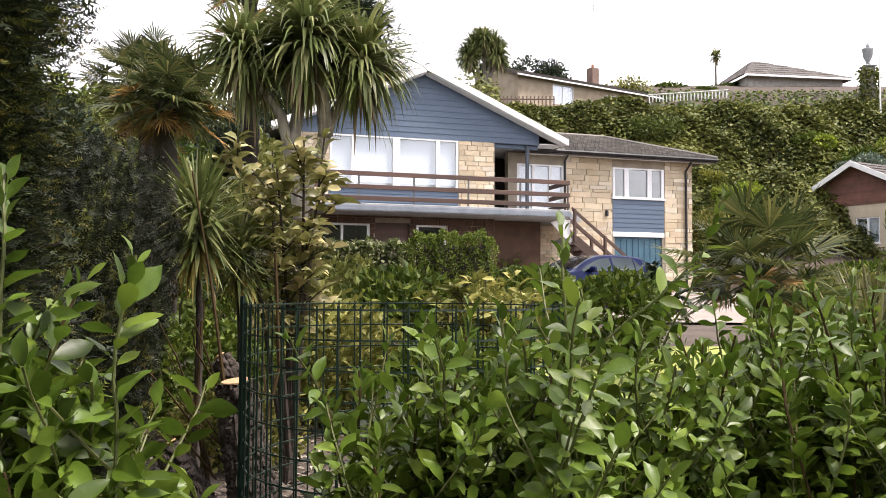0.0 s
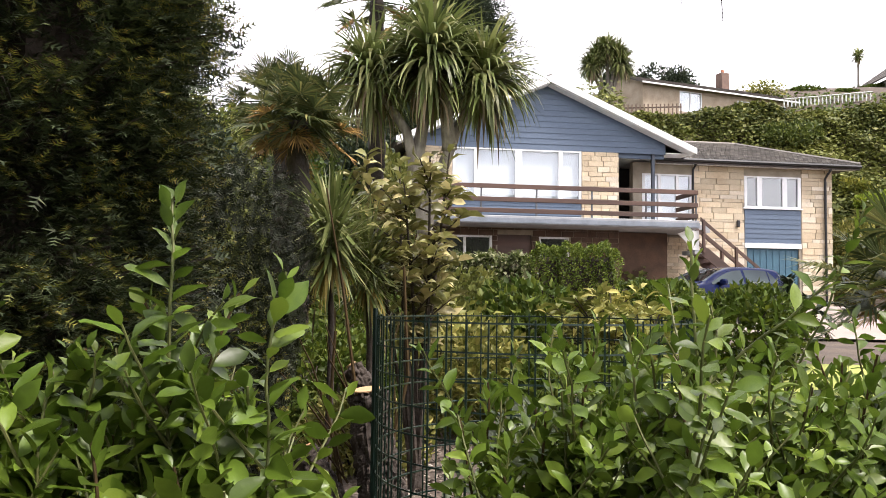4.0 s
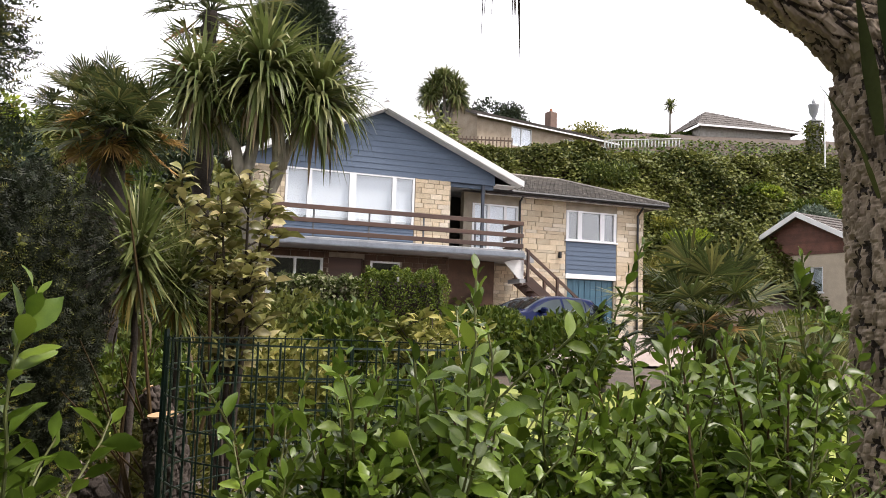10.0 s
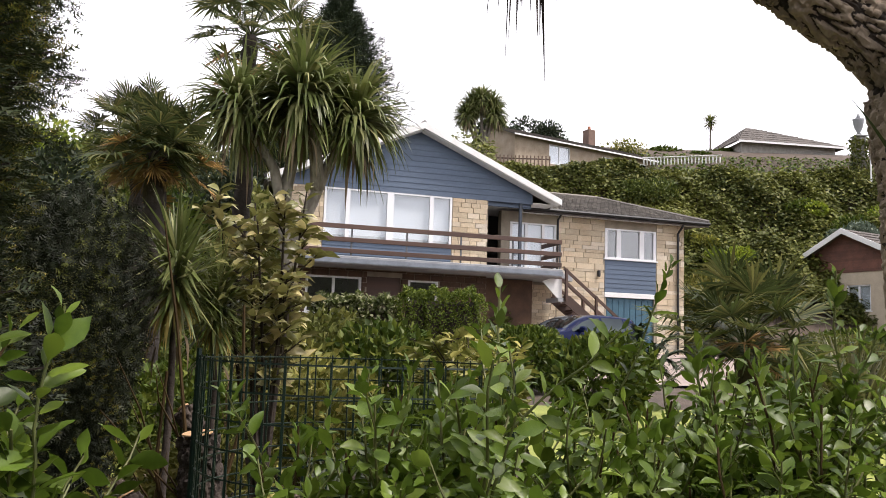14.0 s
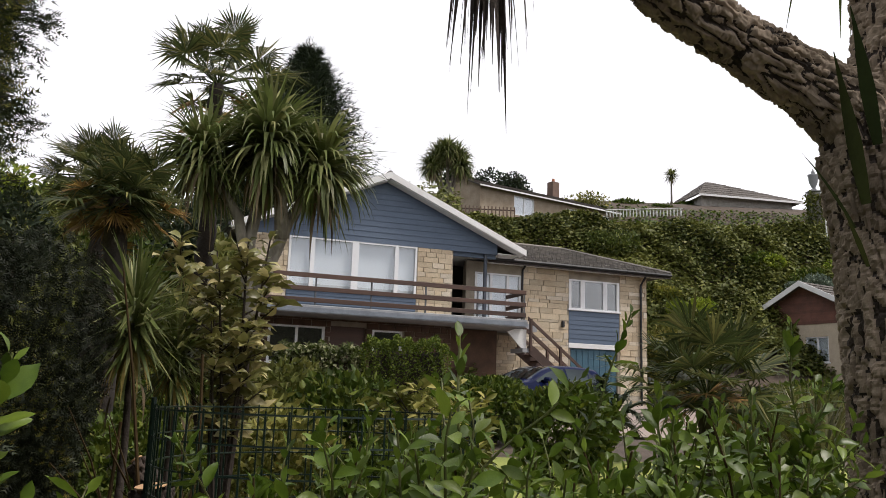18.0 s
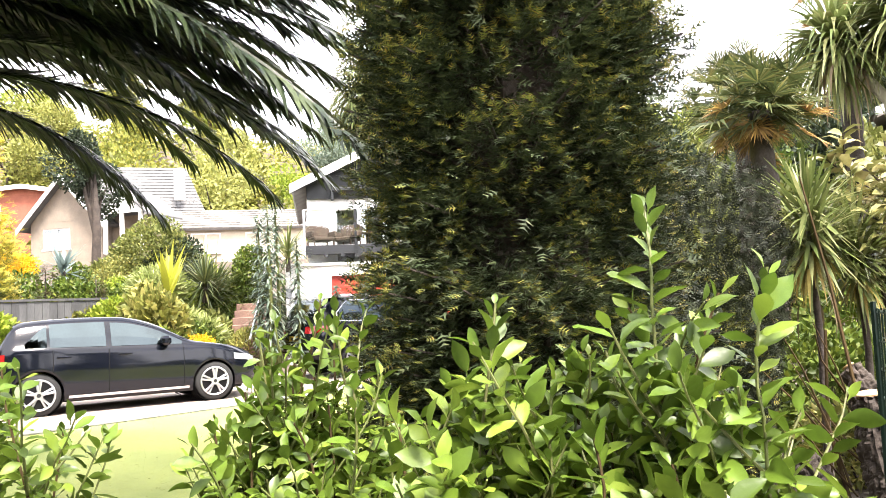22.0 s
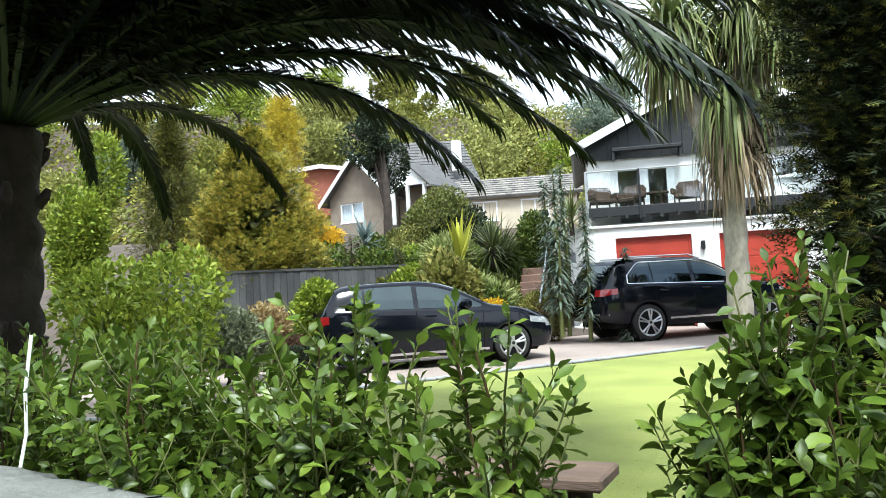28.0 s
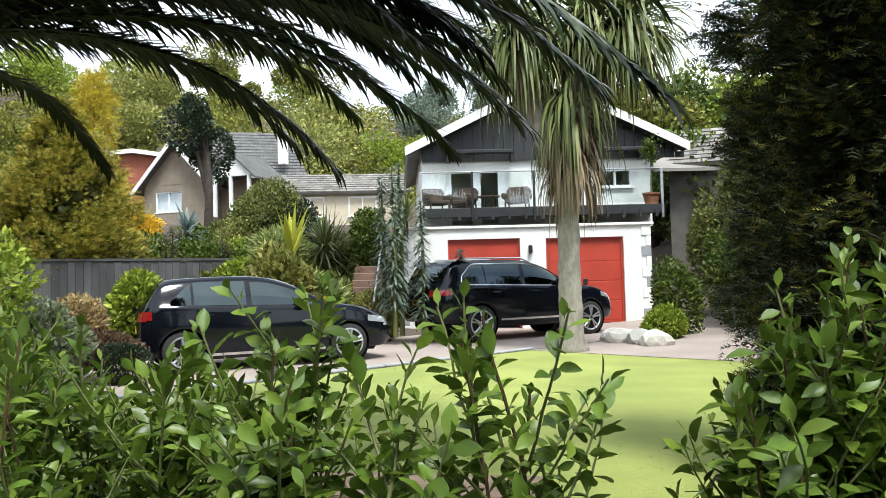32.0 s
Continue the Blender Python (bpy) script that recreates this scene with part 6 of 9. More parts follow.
def ivy_bank(name, label, xs, ys, zf, n, size, material, seed, lift=0.3, crest=None):
    """Leaves thickly set over a slope given by zf, in hanging clumps; crest: the y past which the clumps lie flat."""
    r = np.random.RandomState(seed)
    x, y = r.uniform(*xs, n), r.uniform(*ys, n)
    calm = 1.0 if crest is None else 1 - 0.85 * ss(crest - 4, crest, y)
    lump = 0.55 * np.sin(x * 0.8 + np.sin(y * 0.9)) * np.sin(y * 1.3 + x * 0.3) + 0.3 * np.sin(x * 2.3 + y) + 0.22 * np.sin(x * 4.1 - y * 2.7) * np.sin(y * 5.3 + x)
    z = zf(x, y) + 0.12 + calm * (np.abs(r.normal(size=n)) * lift + 1.3 * np.maximum(lump, 0) + 0.9 * np.maximum(np.sin(x * 0.43 + 1.1 * np.sin(y * 0.5)) * np.sin(y * 0.61 + 0.5 * x), 0))
    d = unit(np.stack([r.normal(size=n) * 0.5, -1 + r.normal(size=n) * 0.4, -0.2 + r.normal(size=n) * 0.5], 1))
    up = unit(np.stack([r.normal(size=n) * 0.5, r.normal(size=n) * 0.5 - 0.5, np.ones(n)], 1))
    g = leaves(np.stack([x, y, z], 1), d, up, r.uniform(0.6, 1.3, n) * size, r.uniform(0.7, 1.2, n) * size * 0.85, "fold")
    ob = new(name, mesh_np(g, name, material))
    return tagged(ob, label, "ivy", kind="stuff")


ivy_bank("ivy_bank", "dense ivy and shrubs over the steep bank behind", (2, 32), (33.5, 44.5), ground_z, 150000, 0.22, IVYLEAF, 31, lift=0.22, crest=43.5)
ivy_bank("ivy_bank", "ivy and low shrubs along the top of the bank", (6, 34), (42.5, 50), ground_z, 60000, 0.24, IVYLEAF, 34, lift=0.12, crest=44)
ivy_bank("ivy_bank", "rough green growth on the slope beside the house", (-22, 3), (27, 44), ground_z, 45000, 0.26, IVYLEAF, 32, lift=0.5)
ivy_bank("ivy_bank", "grassy growth on the upper terraces", (-10, 60), (44, 75), ground_z, 34000, 0.34, HEDGELEAF, 33, lift=0.12, crest=45)

# shrubs grown through the ivy
BRAMBLE = leaf_mat("bramble_leaf", (0.085, 0.115, 0.022), (0.045, 0.065, 0.014), (0.17, 0.19, 0.04), rough=0.5, through_=0.25, island=0.4)
GREYIVY = leaf_mat("grey_green_leaf", (0.20, 0.22, 0.13), (0.12, 0.14, 0.08), (0.28, 0.29, 0.2), rough=0.6, island=0.35)
qb = random.Random(77)
for i in range(22):
    bx, by = qb.uniform(9, 29), qb.uniform(35.2, 40.8)
    rb = qb.uniform(0.7, 1.6) * (1.0 if by < 39 else 0.7)
    lf = (BRAMBLE, WOODLEAF, BRAMBLE, LIMELEAF, HEDGELEAF)[i % 5]
    bush("shrub", bx, by, gz(bx, by) + 0.1, (rb * 1.25, rb * 0.8, rb * 0.75), int(1500 * rb), 0.17, lf, "shrub grown through the ivy on the bank", 780 + i, lobes=5, group="shrubs on the bank")
bush("shrub", 18.9, 36.2, gz(18.9, 36.2) + 0.1, (1.3, 0.6, 1.2), 2000, 0.16, GREYIVY, "grey-green dry ivy patch on the bank", 802, lobes=4)


def simple_house(name, label, m, w, d, h, rise, wall, roof, over=0.4, wins=(), gable=None, barge=WHITE):
    """House with its gable to the front: wall, two roof slopes, bargeboards, windows (s0, s1, z0, z1)."""
    t = thing(name, m, label, "house")
    g = wall_holes(Geo(), -w / 2, w / 2, -1.0, h, 0, 0.25, list(wins))
    g.box(-w / 2, -w / 2 + 0.25, 0.25, d, -1.0, h)
    g.box(w / 2 - 0.25, w / 2, 0.25, d, -1.0, h)
    g.box(-w / 2, w / 2, d, d + 0.25, -1.0, h)
    part("wall", g, wall, t)
    part("gable_panel", Geo().prism([(-w / 2, h), (w / 2, h), (0, h + rise)], -0.01, 0.2), gable or wall, t)
    sl = rise / (w / 2)
    e = w / 2 + over
    zr, ze = h + rise + 0.1, h + rise + 0.1 - sl * e
    roof_slope(t, (e, -over, ze), (e, d + over, ze), (0, d + over, zr), (0, -over, zr), 10, 24, material=roof)
    roof_slope(t, (-e, d + over, ze), (-e, -over, ze), (0, -over, zr), (0, d + over, zr), 10, 24, material=roof)
    for sg in (1, -1):
        part("bargeboard", Geo().prism([(0, zr + 0.04), (e * sg, ze + 0.04), (e * sg, ze - 0.2), (0, zr - 0.2)], -over - 0.04, -over), barge, t)
    part("room_back", Geo().box(-w / 2 + 0.3, w / 2 - 0.3, 1.5, 1.52, 0, h), UNLIT, t)
    for (a, b, c, dd) in wins:
        window(t, a, b, c, dd, 0.05, [(a + 0.06, (a + b) / 2 - 0.03), ((a + b) / 2 + 0.03, b - 0.06)], label="white framed window")
    return t


nb = simple_house("house", "neighbouring bungalow with brown tile-hung gable", frame_at(17.72, 34.5, -62, 3.6), 7.0, 9, 1.75, 1.75, mat("buff_render", (0.50, 0.43, 0.32), (0.42, 0.36, 0.27), rough=0.9), ROOFDARK, wins=[(-0.1, 1.0, 0.1, 1.2)], gable=BROWNTILE)
boards(part("tile_panel", Geo().box(-0.02, 0.02, -0.015, -0.012, 1.75, 1.76), BROWNTILE, nb), lambda z: (-(3.5 - z) * 2.0, (3.5 - z) * 2.0), 1.75, 3.4, 0.12, -0.012, BROWNTILE, name="tile_course")
# far house on the terrace
FH = thing("house", frame_at(12.6, 67.4, 31, 15.35), "long low brick bungalow with chimney on the upper terrace", "house")
fw = [(-4.4, -2.2, 1.4, 3.0), (1.4, 6.6, 1.3, 2.8)]
g = wall_holes(Geo(), -7.9, 7.3, 0, 3.3, 0, 0.25, fw)
g.box(-7.9, -7.65, 0.25, 6, 0, 3.3)
g.box(7.05, 7.3, 0.25, 6, 0, 3.3)
part("wall", g, mat("buff_brick", (0.40, 0.33, 0.25), (0.30, 0.235, 0.17), rough=0.9, scale=1.6, fine=9, bump=0.5), FH)
part("end_gable", Geo().prism([(0, 3.3), (6, 3.3), (3, 4.5)], -7.9, -7.7, axis="x"), mat("buff_brick", (0.42, 0.30, 0.21)), FH)
roof_slope(FH, (-8.3, -0.5, 3.2), (7.6, -0.5, 3.2), (7.6, 3, 4.6), (-8.3, 3, 4.6), 8, 30, material=ROOFDARK)
roof_slope(FH, (7.6, 6.5, 3.2), (-8.3, 6.5, 3.2), (-8.3, 3, 4.6), (7.6, 3, 4.6), 4, 10)
part("fascia", Geo().box(-8.3, 7.6, -0.56, -0.52, 3.08, 3.2), WHITE, FH)
part("room_back", Geo().box(-7, 7, 1.2, 1.22, 0, 3.2), UNLIT, FH)
for a, b, c, d in fw:
    window(FH, a, b, c, d, 0.05, [(a + 0.08, a + (b - a) / 2 - 0.04), (a + (b - a) / 2 + 0.04, b - 0.08)], label="white framed window")
part("chimney", Geo().box(2.1, 2.9, 2.6, 3.4, 3.8, 5.9, c=0.03), mat("chimney_brick", (0.20, 0.13, 0.10), (0.15, 0.10, 0.08), rough=0.9), FH)
part("chimney_pot", Geo().tube([(2.5, 3, 5.9), (2.5, 3, 6.25)], [0.16, 0.13], 10), TERRACOTTA, FH)
tw = new("terrace_wall", Geo().box(3.6, 7.3, 52.0, 52.4, 11.0, 13.2, c=0.03).mesh("terrace_wall", CONCRETE))
tagged(tw, "pale concrete terrace wall below the bungalow", "wall", kind="structure")
fen = thing("fence", Matrix.Translation((3.6, 51.9, 13.2)), "dark picket fence on the terrace wall", "fence")
for k in range(15):
    part("picket", Geo().box(k * 0.25, k * 0.25 + 0.08, 0, 0.04, 0, 0.95), BENCHWOOD, fen)
for z0 in (0.2, 0.7):
    part("rail", Geo().box(0, 3.6, 0.04, 0.08, z0, z0 + 0.08), RAILWOOD, fen)
# white balustrade along the top of the bank
balu = thing("balustrade", frame_at(12.43, 48.45, -17, 13.05), "white terrace balustrade on top of the bank", "balustrade")
for k in range(23):
    part("baluster", Geo().tube([(k * 0.2, 0, -0.1), (k * 0.2, 0, 0.12), (k * 0.2, 0, 0.34)], [0.025, 0.045, 0.025], 6), WHITE, balu)
part("top_rail", Geo().box(-0.1, 4.5, -0.07, 0.07, 0.34, 0.39, c=0.015), WHITE, balu)
# bungalow with hipped roof far up
HB = thing("house", frame_at(33.2, 79, 8, 21.1), "far bungalow with grey hipped roof", "house")
part("wall", Geo().box(-3.6, 6.5, 0, 7, -1, 1.55), mat("grey_render", (0.42, 0.40, 0.36), rough=0.9), HB)
for q in (((-4.3, -0.8, 1.5), (7.3, -0.8, 1.5), (-0.6, 3.5, 4.0), (-1.2, 3.5, 4.0)), ((7.3, -0.8, 1.5), (7.3, 7.8, 1.5), (-0.6, 3.5, 4.0), (-0.6, 3.5, 4.0)), ((-4.3, 7.8, 1.5), (-4.3, -0.8, 1.5), (-1.2, 3.5, 4.0), (-1.2, 3.5, 4.0))):
    roof_slope(HB, *q, 6, 16, material=ROOFDARK)
part("fascia", Geo().box(-4.3, 7.3, -0.86, -0.81, 1.3, 1.5), WHITE, HB)
# stone urn on a pier, flag pole
urn = thing("garden_urn", Matrix.Translation((22.4, 42.3, 12.45)), "weathered stone urn on a pier at the bank edge", "urn")
part("pier", Geo().box(-0.26, 0.26, -0.26, 0.26, -2.0, 1.0, c=0.04), WALLSTONE, urn)
part("cap", Geo().box(-0.34, 0.34, -0.34, 0.34, 1.0, 1.08, c=0.03), CONCRETE, urn)
part("bowl", Geo().tube([(0, 0, 1.12), (0, 0, 1.25), (0, 0, 1.3), (0, 0, 1.55), (0, 0, 1.9), (0, 0, 2.0), (0, 0, 2.05)], [0.17, 0.08, 0.11, 0.22, 0.27, 0.30, 0.14], 14), CONCRETE, urn, smooth=True)
part("finial", Geo().tube([(0, 0, 2.05), (0, 0, 2.2), (0, 0, 2.35)], [0.11, 0.08, 0.015], 10), CONCRETE, urn, smooth=True)
ur = np.random.RandomState(47)
up_ = ur.uniform(-1, 1, (900, 3)) * (0.42, 0.42, 1.0) + (0, 0, -0.1)
gpart("ivy_cover", leaves(up_, rand_dirs(ur, 900) + (0, -0.6, -0.3), rand_dirs(ur, 900), ur.uniform(0.12, 0.25, 900), 0.17, "fold"), IVYLEAF, urn, "ivy grown over the pier")
pole = thing("pole", Matrix.Translation((22.2, 40.8, 9.0)), "thin white pole at the bank edge", "pole")
part("shaft", Geo().tube([(0, 0, -1), (0, 0, 5.6)], [0.05, 0.03], 8), WHITE, pole)
wp = thing("post", Matrix.Translation((-12.1, 28.4, 5.95)), "white marker post on the slope", "post")
part("shaft", Geo().box(-0.08, 0.08, -0.05, 0.05, -1.5, 0.8, c=0.02), WHITE, wp)
# far trees on the ridge
cordyline("cabbage_palm", 2.7, 55.0, 14.2, [([(0, 0, -1), (-0.3, 0, 1.4), (-1.0, 0, 3.3)], 1.0), ([(0, 0, -1), (0.1, 0, 2.2), (0.0, 0, 4.5)], 1.0), ([(0, 0, -1), (0.4, 0, 1.6), (1.0, 0, 3.4)], 1.0), ([(0, 0, -1), (0.3, 0, 2.0), (0.7, 0.2, 4.2)], 1.0), ([(0, 0, -1), (-0.3, 0, 2.0), (-0.6, 0.2, 4.1)], 1.0)], "many-headed cabbage palm on the terrace", 41, length=1.35, width=0.13, n=320, dead=30, trunk_r=0.16, droop=(0.1, 1.8))
cordyline("cabbage_palm", 27.4, 81.0, 20.0, [([(0, 0, -1), (0, 0, 1.2), (0, 0, 5.2)], 1.0)], "single thin cabbage palm on the skyline", 42, length=1.0, width=0.12, n=150, droop=(0.0, 1.2), dead=20, trunk_r=0.14)


def broad_tree(name, x, y, z, height, radii, n, size, material, label, seed, group="", lobes=7, trunk=0.2):
    r = np.random.RandomState(seed)
    t = thing(name, Matrix.Translation((x, y, z)), label, "tree", group)
    c = Vector((0, 0, height - radii[2] * 0.8))
    tree_trunk(t, [(0, 0, -0.5), (r.uniform(-.2, .2), 0, height * 0.35), tuple(c)], [trunk, trunk * 0.75, trunk * 0.3], BARKDARK, sides=8)
    ps, ds, limbs = [], [], Geo()
    for i in range(lobes):
        o = rand_dirs(r, 1)[0] * np.array(radii) * r.uniform(0.35, 0.75)
        o[2] *= 0.9
        q, e = blob_points(r, n // lobes, np.array(radii) * r.uniform(0.32, 0.6), 0.5)
        ps.append(q + o + np.array(c))
        ds.append(e)
        limbs.tube([(0, 0, height * 0.3), tuple(Vector(o) * 0.5 + c * 0.85), tuple(Vector(o) + c)], [trunk * 0.5, trunk * 0.3, 0.03], 5)
    part("branchwork", limbs, BARKDARK, t)
    p, d = np.concatenate(ps), np.concatenate(ds)
    g = leaves(p, unit(d + np.array((0, 0, 0.2)) + r.normal(size=p.shape) * 0.7), rand_dirs(r, len(p)), r.uniform(0.6, 1.3, len(p)) * size, r.uniform(0.7, 1.2, len(p)) * size * 0.6, "diamond" if size > 0.25 else "fold")
    gpart("crown", g, material, t)
    return t


for i, (x, y, zt, rr, m_, lab) in enumerate(((8.4, 72, 23.2, (3.0, 2.5, 2.6), CONIFERLEAF, "dark rounded tree behind the bungalow"), (-2.4, 58, 17.6, (2.2, 2.0, 1.8), CONIFERLEAF, "dark bush at the terrace edge"), (5.2, 70, 22.0, (2.2, 2.0, 2.2), CONIFERLEAF, "dark tree beside the cabbage palm"), (16.6, 74, 21.3, (2.4, 2, 1.2), YELLOWLEAF, "young pale-leaved tree on the skyline"), (29.3, 82, 23.0, (2.4, 2, 1.4), HEDGELEAF, "dark rounded shrub on the skyline"), (23.5, 78, 21.6, (4.5, 2, 1.1), HEDGELEAF, "low green shrub on the skyline"))):
    broad_tree("tree", x, y, gz(x, y), zt - gz(x, y), rr, 700 if i == 3 else 4200, 0.3, m_, lab, 50 + i)
for i, (x, y) in enumerate(((-10, 24), (-14, 24), (-7.5, 27), (-18, 27), (-11, 33), (-6, 21), (-22, 30), (-16, 36), (-9, 40))):
    broad_tree("tree", x, y, gz(x, y), 3.5 + 0.5 * (i % 3), (2.2, 2.0, 1.8), 2200, 0.28, HEDGELEAF if i % 2 else IVYLEAF, "shrubby green tree on the slope", 60 + i, group="slope trees")


# dark trees close behind the palms
for i, (x, y, zt, rd, m_) in enumerate(((-8.6, 19.5, 6.9, (2.0, 1.8, 2.2), IVYLEAF), (-7.0, 15.6, 4.9, (1.7, 1.4, 1.8), CONIFERLEAF), (-5.2, 18.6, 5.9, (1.7, 1.5, 2.4), CONIFERLEAF), (-5.3, 14.2, 4.0, (1.3, 1.2, 1.5), IVYLEAF), (-10.6, 21.0, 6.6, (2.0, 1.8, 2.4), CONIFERLEAF), (-3.9, 17.2, 4.9, (1.3, 1.2, 1.9), IVYLEAF))):
    broad_tree("tree", x, y, gz(x, y), zt - gz(x, y), rd, 5200, 0.17, m_, "dark bushy tree behind the palms", 440 + i, group="trees behind the palms", lobes=7, trunk=0.12)
# dark feather palm before the wing, with a pale far roof behind the white house
fp = thing("feather_palm", Matrix.Translation((3.61, 13.6, gz(3.61, 13.6))), "small dark green feather palm beside the drive", "palm tree")
r_ = np.random.RandomState(77)
tree_trunk(fp, [(0, 0, -0.1), (0, 0, 0.45)], [0.13, 0.12], BARKDARK, sides=8)
for k in range(16):
    rib, g = frond(r_, (0, 0, 0.4), 360 * ((k * 0.382) % 1), 0.75 + 0.35 * ((k * 0.618) % 1), 0.1 + 0.06 * k, 0.9 + 0.07 * k, nleaf=34, leaf=0.34)
    gpart("blade", g, PHOENIXLEAF, part("frond", rib, PHOENIXLEAF, fp, "arching feather frond"))

# ---- foreground: yew, hedge, wall, cage, stump, near trunk ----


def yew_tree(x, y, z, height, radius, K, per, fill, tips, seed, label, size=0.05, flare=0.0, low=2.3, high=3.3, foot=0.0):
    """Columnar yew: needle sprays in flat pads, one pad at each branch end, over older needles and a dark core for
    inner shade.
    """
    yew = thing("yew", Matrix.Translation((x, y, z)), label, "yew tree")
    tree_trunk(yew, [(0, 0, -0.1), (0, 0, height * 0.5), (0.02, 0, height * 0.97)], [0.09, 0.06, 0.015], BARKDARK, sides=8)
    r = np.random.RandomState(seed)
    ya, yz = r.uniform(0, 2 * np.pi, K), r.uniform(-0.05, height - 0.2, K)
    yR = radius * np.clip(1 - yz / (height * 1.16), 0.05, 1) ** 0.15 * np.where(r.uniform(size=K) < 0.10, r.uniform(1.04, 1.22, K), r.uniform(0.72, 1.06, K))
    yR = yR * (1 + flare * ss(low, high, yz) + foot * (1 - ss(1.58, 1.75, yz)))
    tilt = r.uniform(-0.35, 0.25, K)
    w = Geo()
    for k in range(K):
        if k % 2 == 0 or yR[k] > radius:
            w.tube([(0, 0, yz[k] - 0.12), (math.cos(ya[k]) * yR[k] * 0.97, math.sin(ya[k]) * yR[k] * 0.97, yz[k])], [0.012, 0.003], 4)
    part("branchwork", w, BARKDARK, yew)

    def sprays(count, lo, hi, lift, sz, material, name, lab="", shape="spray", width=0.75, loose=0.35):
        i = np.repeat(np.arange(K), count)
        n = len(i)
        u, v = r.uniform(lo, hi, n), r.normal(size=n) * 0.085
        rad = yR[i] * (1 - 0.42 * (1 - u))
        a = ya[i] + v / np.maximum(rad, 0.15) * (0.35 + 0.65 * (1 - np.abs(u - 0.5)))
        zz = yz[i] + (u - 1) * 0.22 * tilt[i] - 0.9 * v * v / 0.085 + r.normal(size=n) * 0.022 + lift
        d = np.stack([np.cos(a + v * 4), np.sin(a + v * 4), 0.05 + tilt[i] * 0.6 + lift * 12 + r.normal(size=n) * 0.2], 1) + r.normal(size=(n, 3)) * 0.25
        up = np.array((0, 0, 1.0)) + r.normal(size=(n, 3)) * loose
        gpart(name, leaves(np.stack([np.cos(a) * rad, np.sin(a) * rad, zz], 1), d, up, r.uniform(0.7, 1.25, n) * sz, r.uniform(0.8, 1.2, n) * sz * width, shape), material, yew, lab)
    sprays(per, 0.1, 1.03, 0.0, size, YEWLEAF, "foliage", width=0.8)
    sprays(fill, -0.6, 0.9, -0.01, size * 0.9, YEWLEAF, "inner_foliage", "dark older needles", "clump", 0.9, loose=0.8)
    sprays(tips, 0.88, 1.07, 0.012, size * 0.62, YEWTIP, "young_growth", "yellowish young shoots", "spray", 1.0)
    # dark shell behind the needles, standing for shade between the branches
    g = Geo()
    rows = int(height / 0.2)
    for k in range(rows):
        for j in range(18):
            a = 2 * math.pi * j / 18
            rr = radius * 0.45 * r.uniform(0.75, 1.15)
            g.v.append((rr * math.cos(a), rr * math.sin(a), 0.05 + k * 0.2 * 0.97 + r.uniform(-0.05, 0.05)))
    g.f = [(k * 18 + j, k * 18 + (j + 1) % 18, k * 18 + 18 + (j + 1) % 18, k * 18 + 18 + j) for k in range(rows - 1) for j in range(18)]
    part("inner_mass", g, BARKDARK, yew, "solid dark core for the shade among inner twigs")
    return yew


yew_tree(-1.44, 2.14, 0.3, 4.6, 0.50, 1300, 64, 100, 20, 81, "dense dark yew with yellowish young shoots", flare=0.15, low=1.8, high=2.2, foot=0.20)
yew_tree(-2.92, 4.9, 0.3, 5.0, 0.60, 420, 90, 60, 4, 83, "second dark yew behind the hedge", size=0.075, flare=0.5)

LEAFV = []
for k in range(4):
    rr = random.Random(90 + k)
    g = Geo()
    prof = [(0.0, 0.05), (0.12, 0.26), (0.32, 0.46), (0.55, 0.52), (0.76, 0.38), (0.92, 0.16)]
    cup, bend = rr.uniform(0.08, 0.3), rr.uniform(0.0, 0.38)
    g.v.append((-0.18, 0, 0.0))
    for t, w in prof:
        wv = rr.uniform(-0.055, 0.055)
        g.v.extend([(t, -w * 0.5, cup * w + wv - bend * t * t), (t, 0, -bend * t * t), (t, w * 0.5, cup * w - wv - bend * t * t)])
    g.v.append((1.02, 0, -bend * 1.05))
    g.f = [(0, 1, 2), (0, 2, 3)]
    for i in range(5):
        a = 1 + 3 * i
        g.f += [(a, a + 3, a + 4, a + 1), (a + 1, a + 4, a + 5, a + 2)]
    g.f += [(16, 19, 17), (17, 19, 18)]
    LEAFV.append(g.mesh("leaf", GRISELINIA, True))
STEM = mat("green_stem", (0.11, 0.14, 0.03), (0.09, 0.085, 0.025), rough=0.6)
STEMB = mat("brown_stem", (0.065, 0.042, 0.018), (0.045, 0.03, 0.013), rough=0.9, spec=0.15)


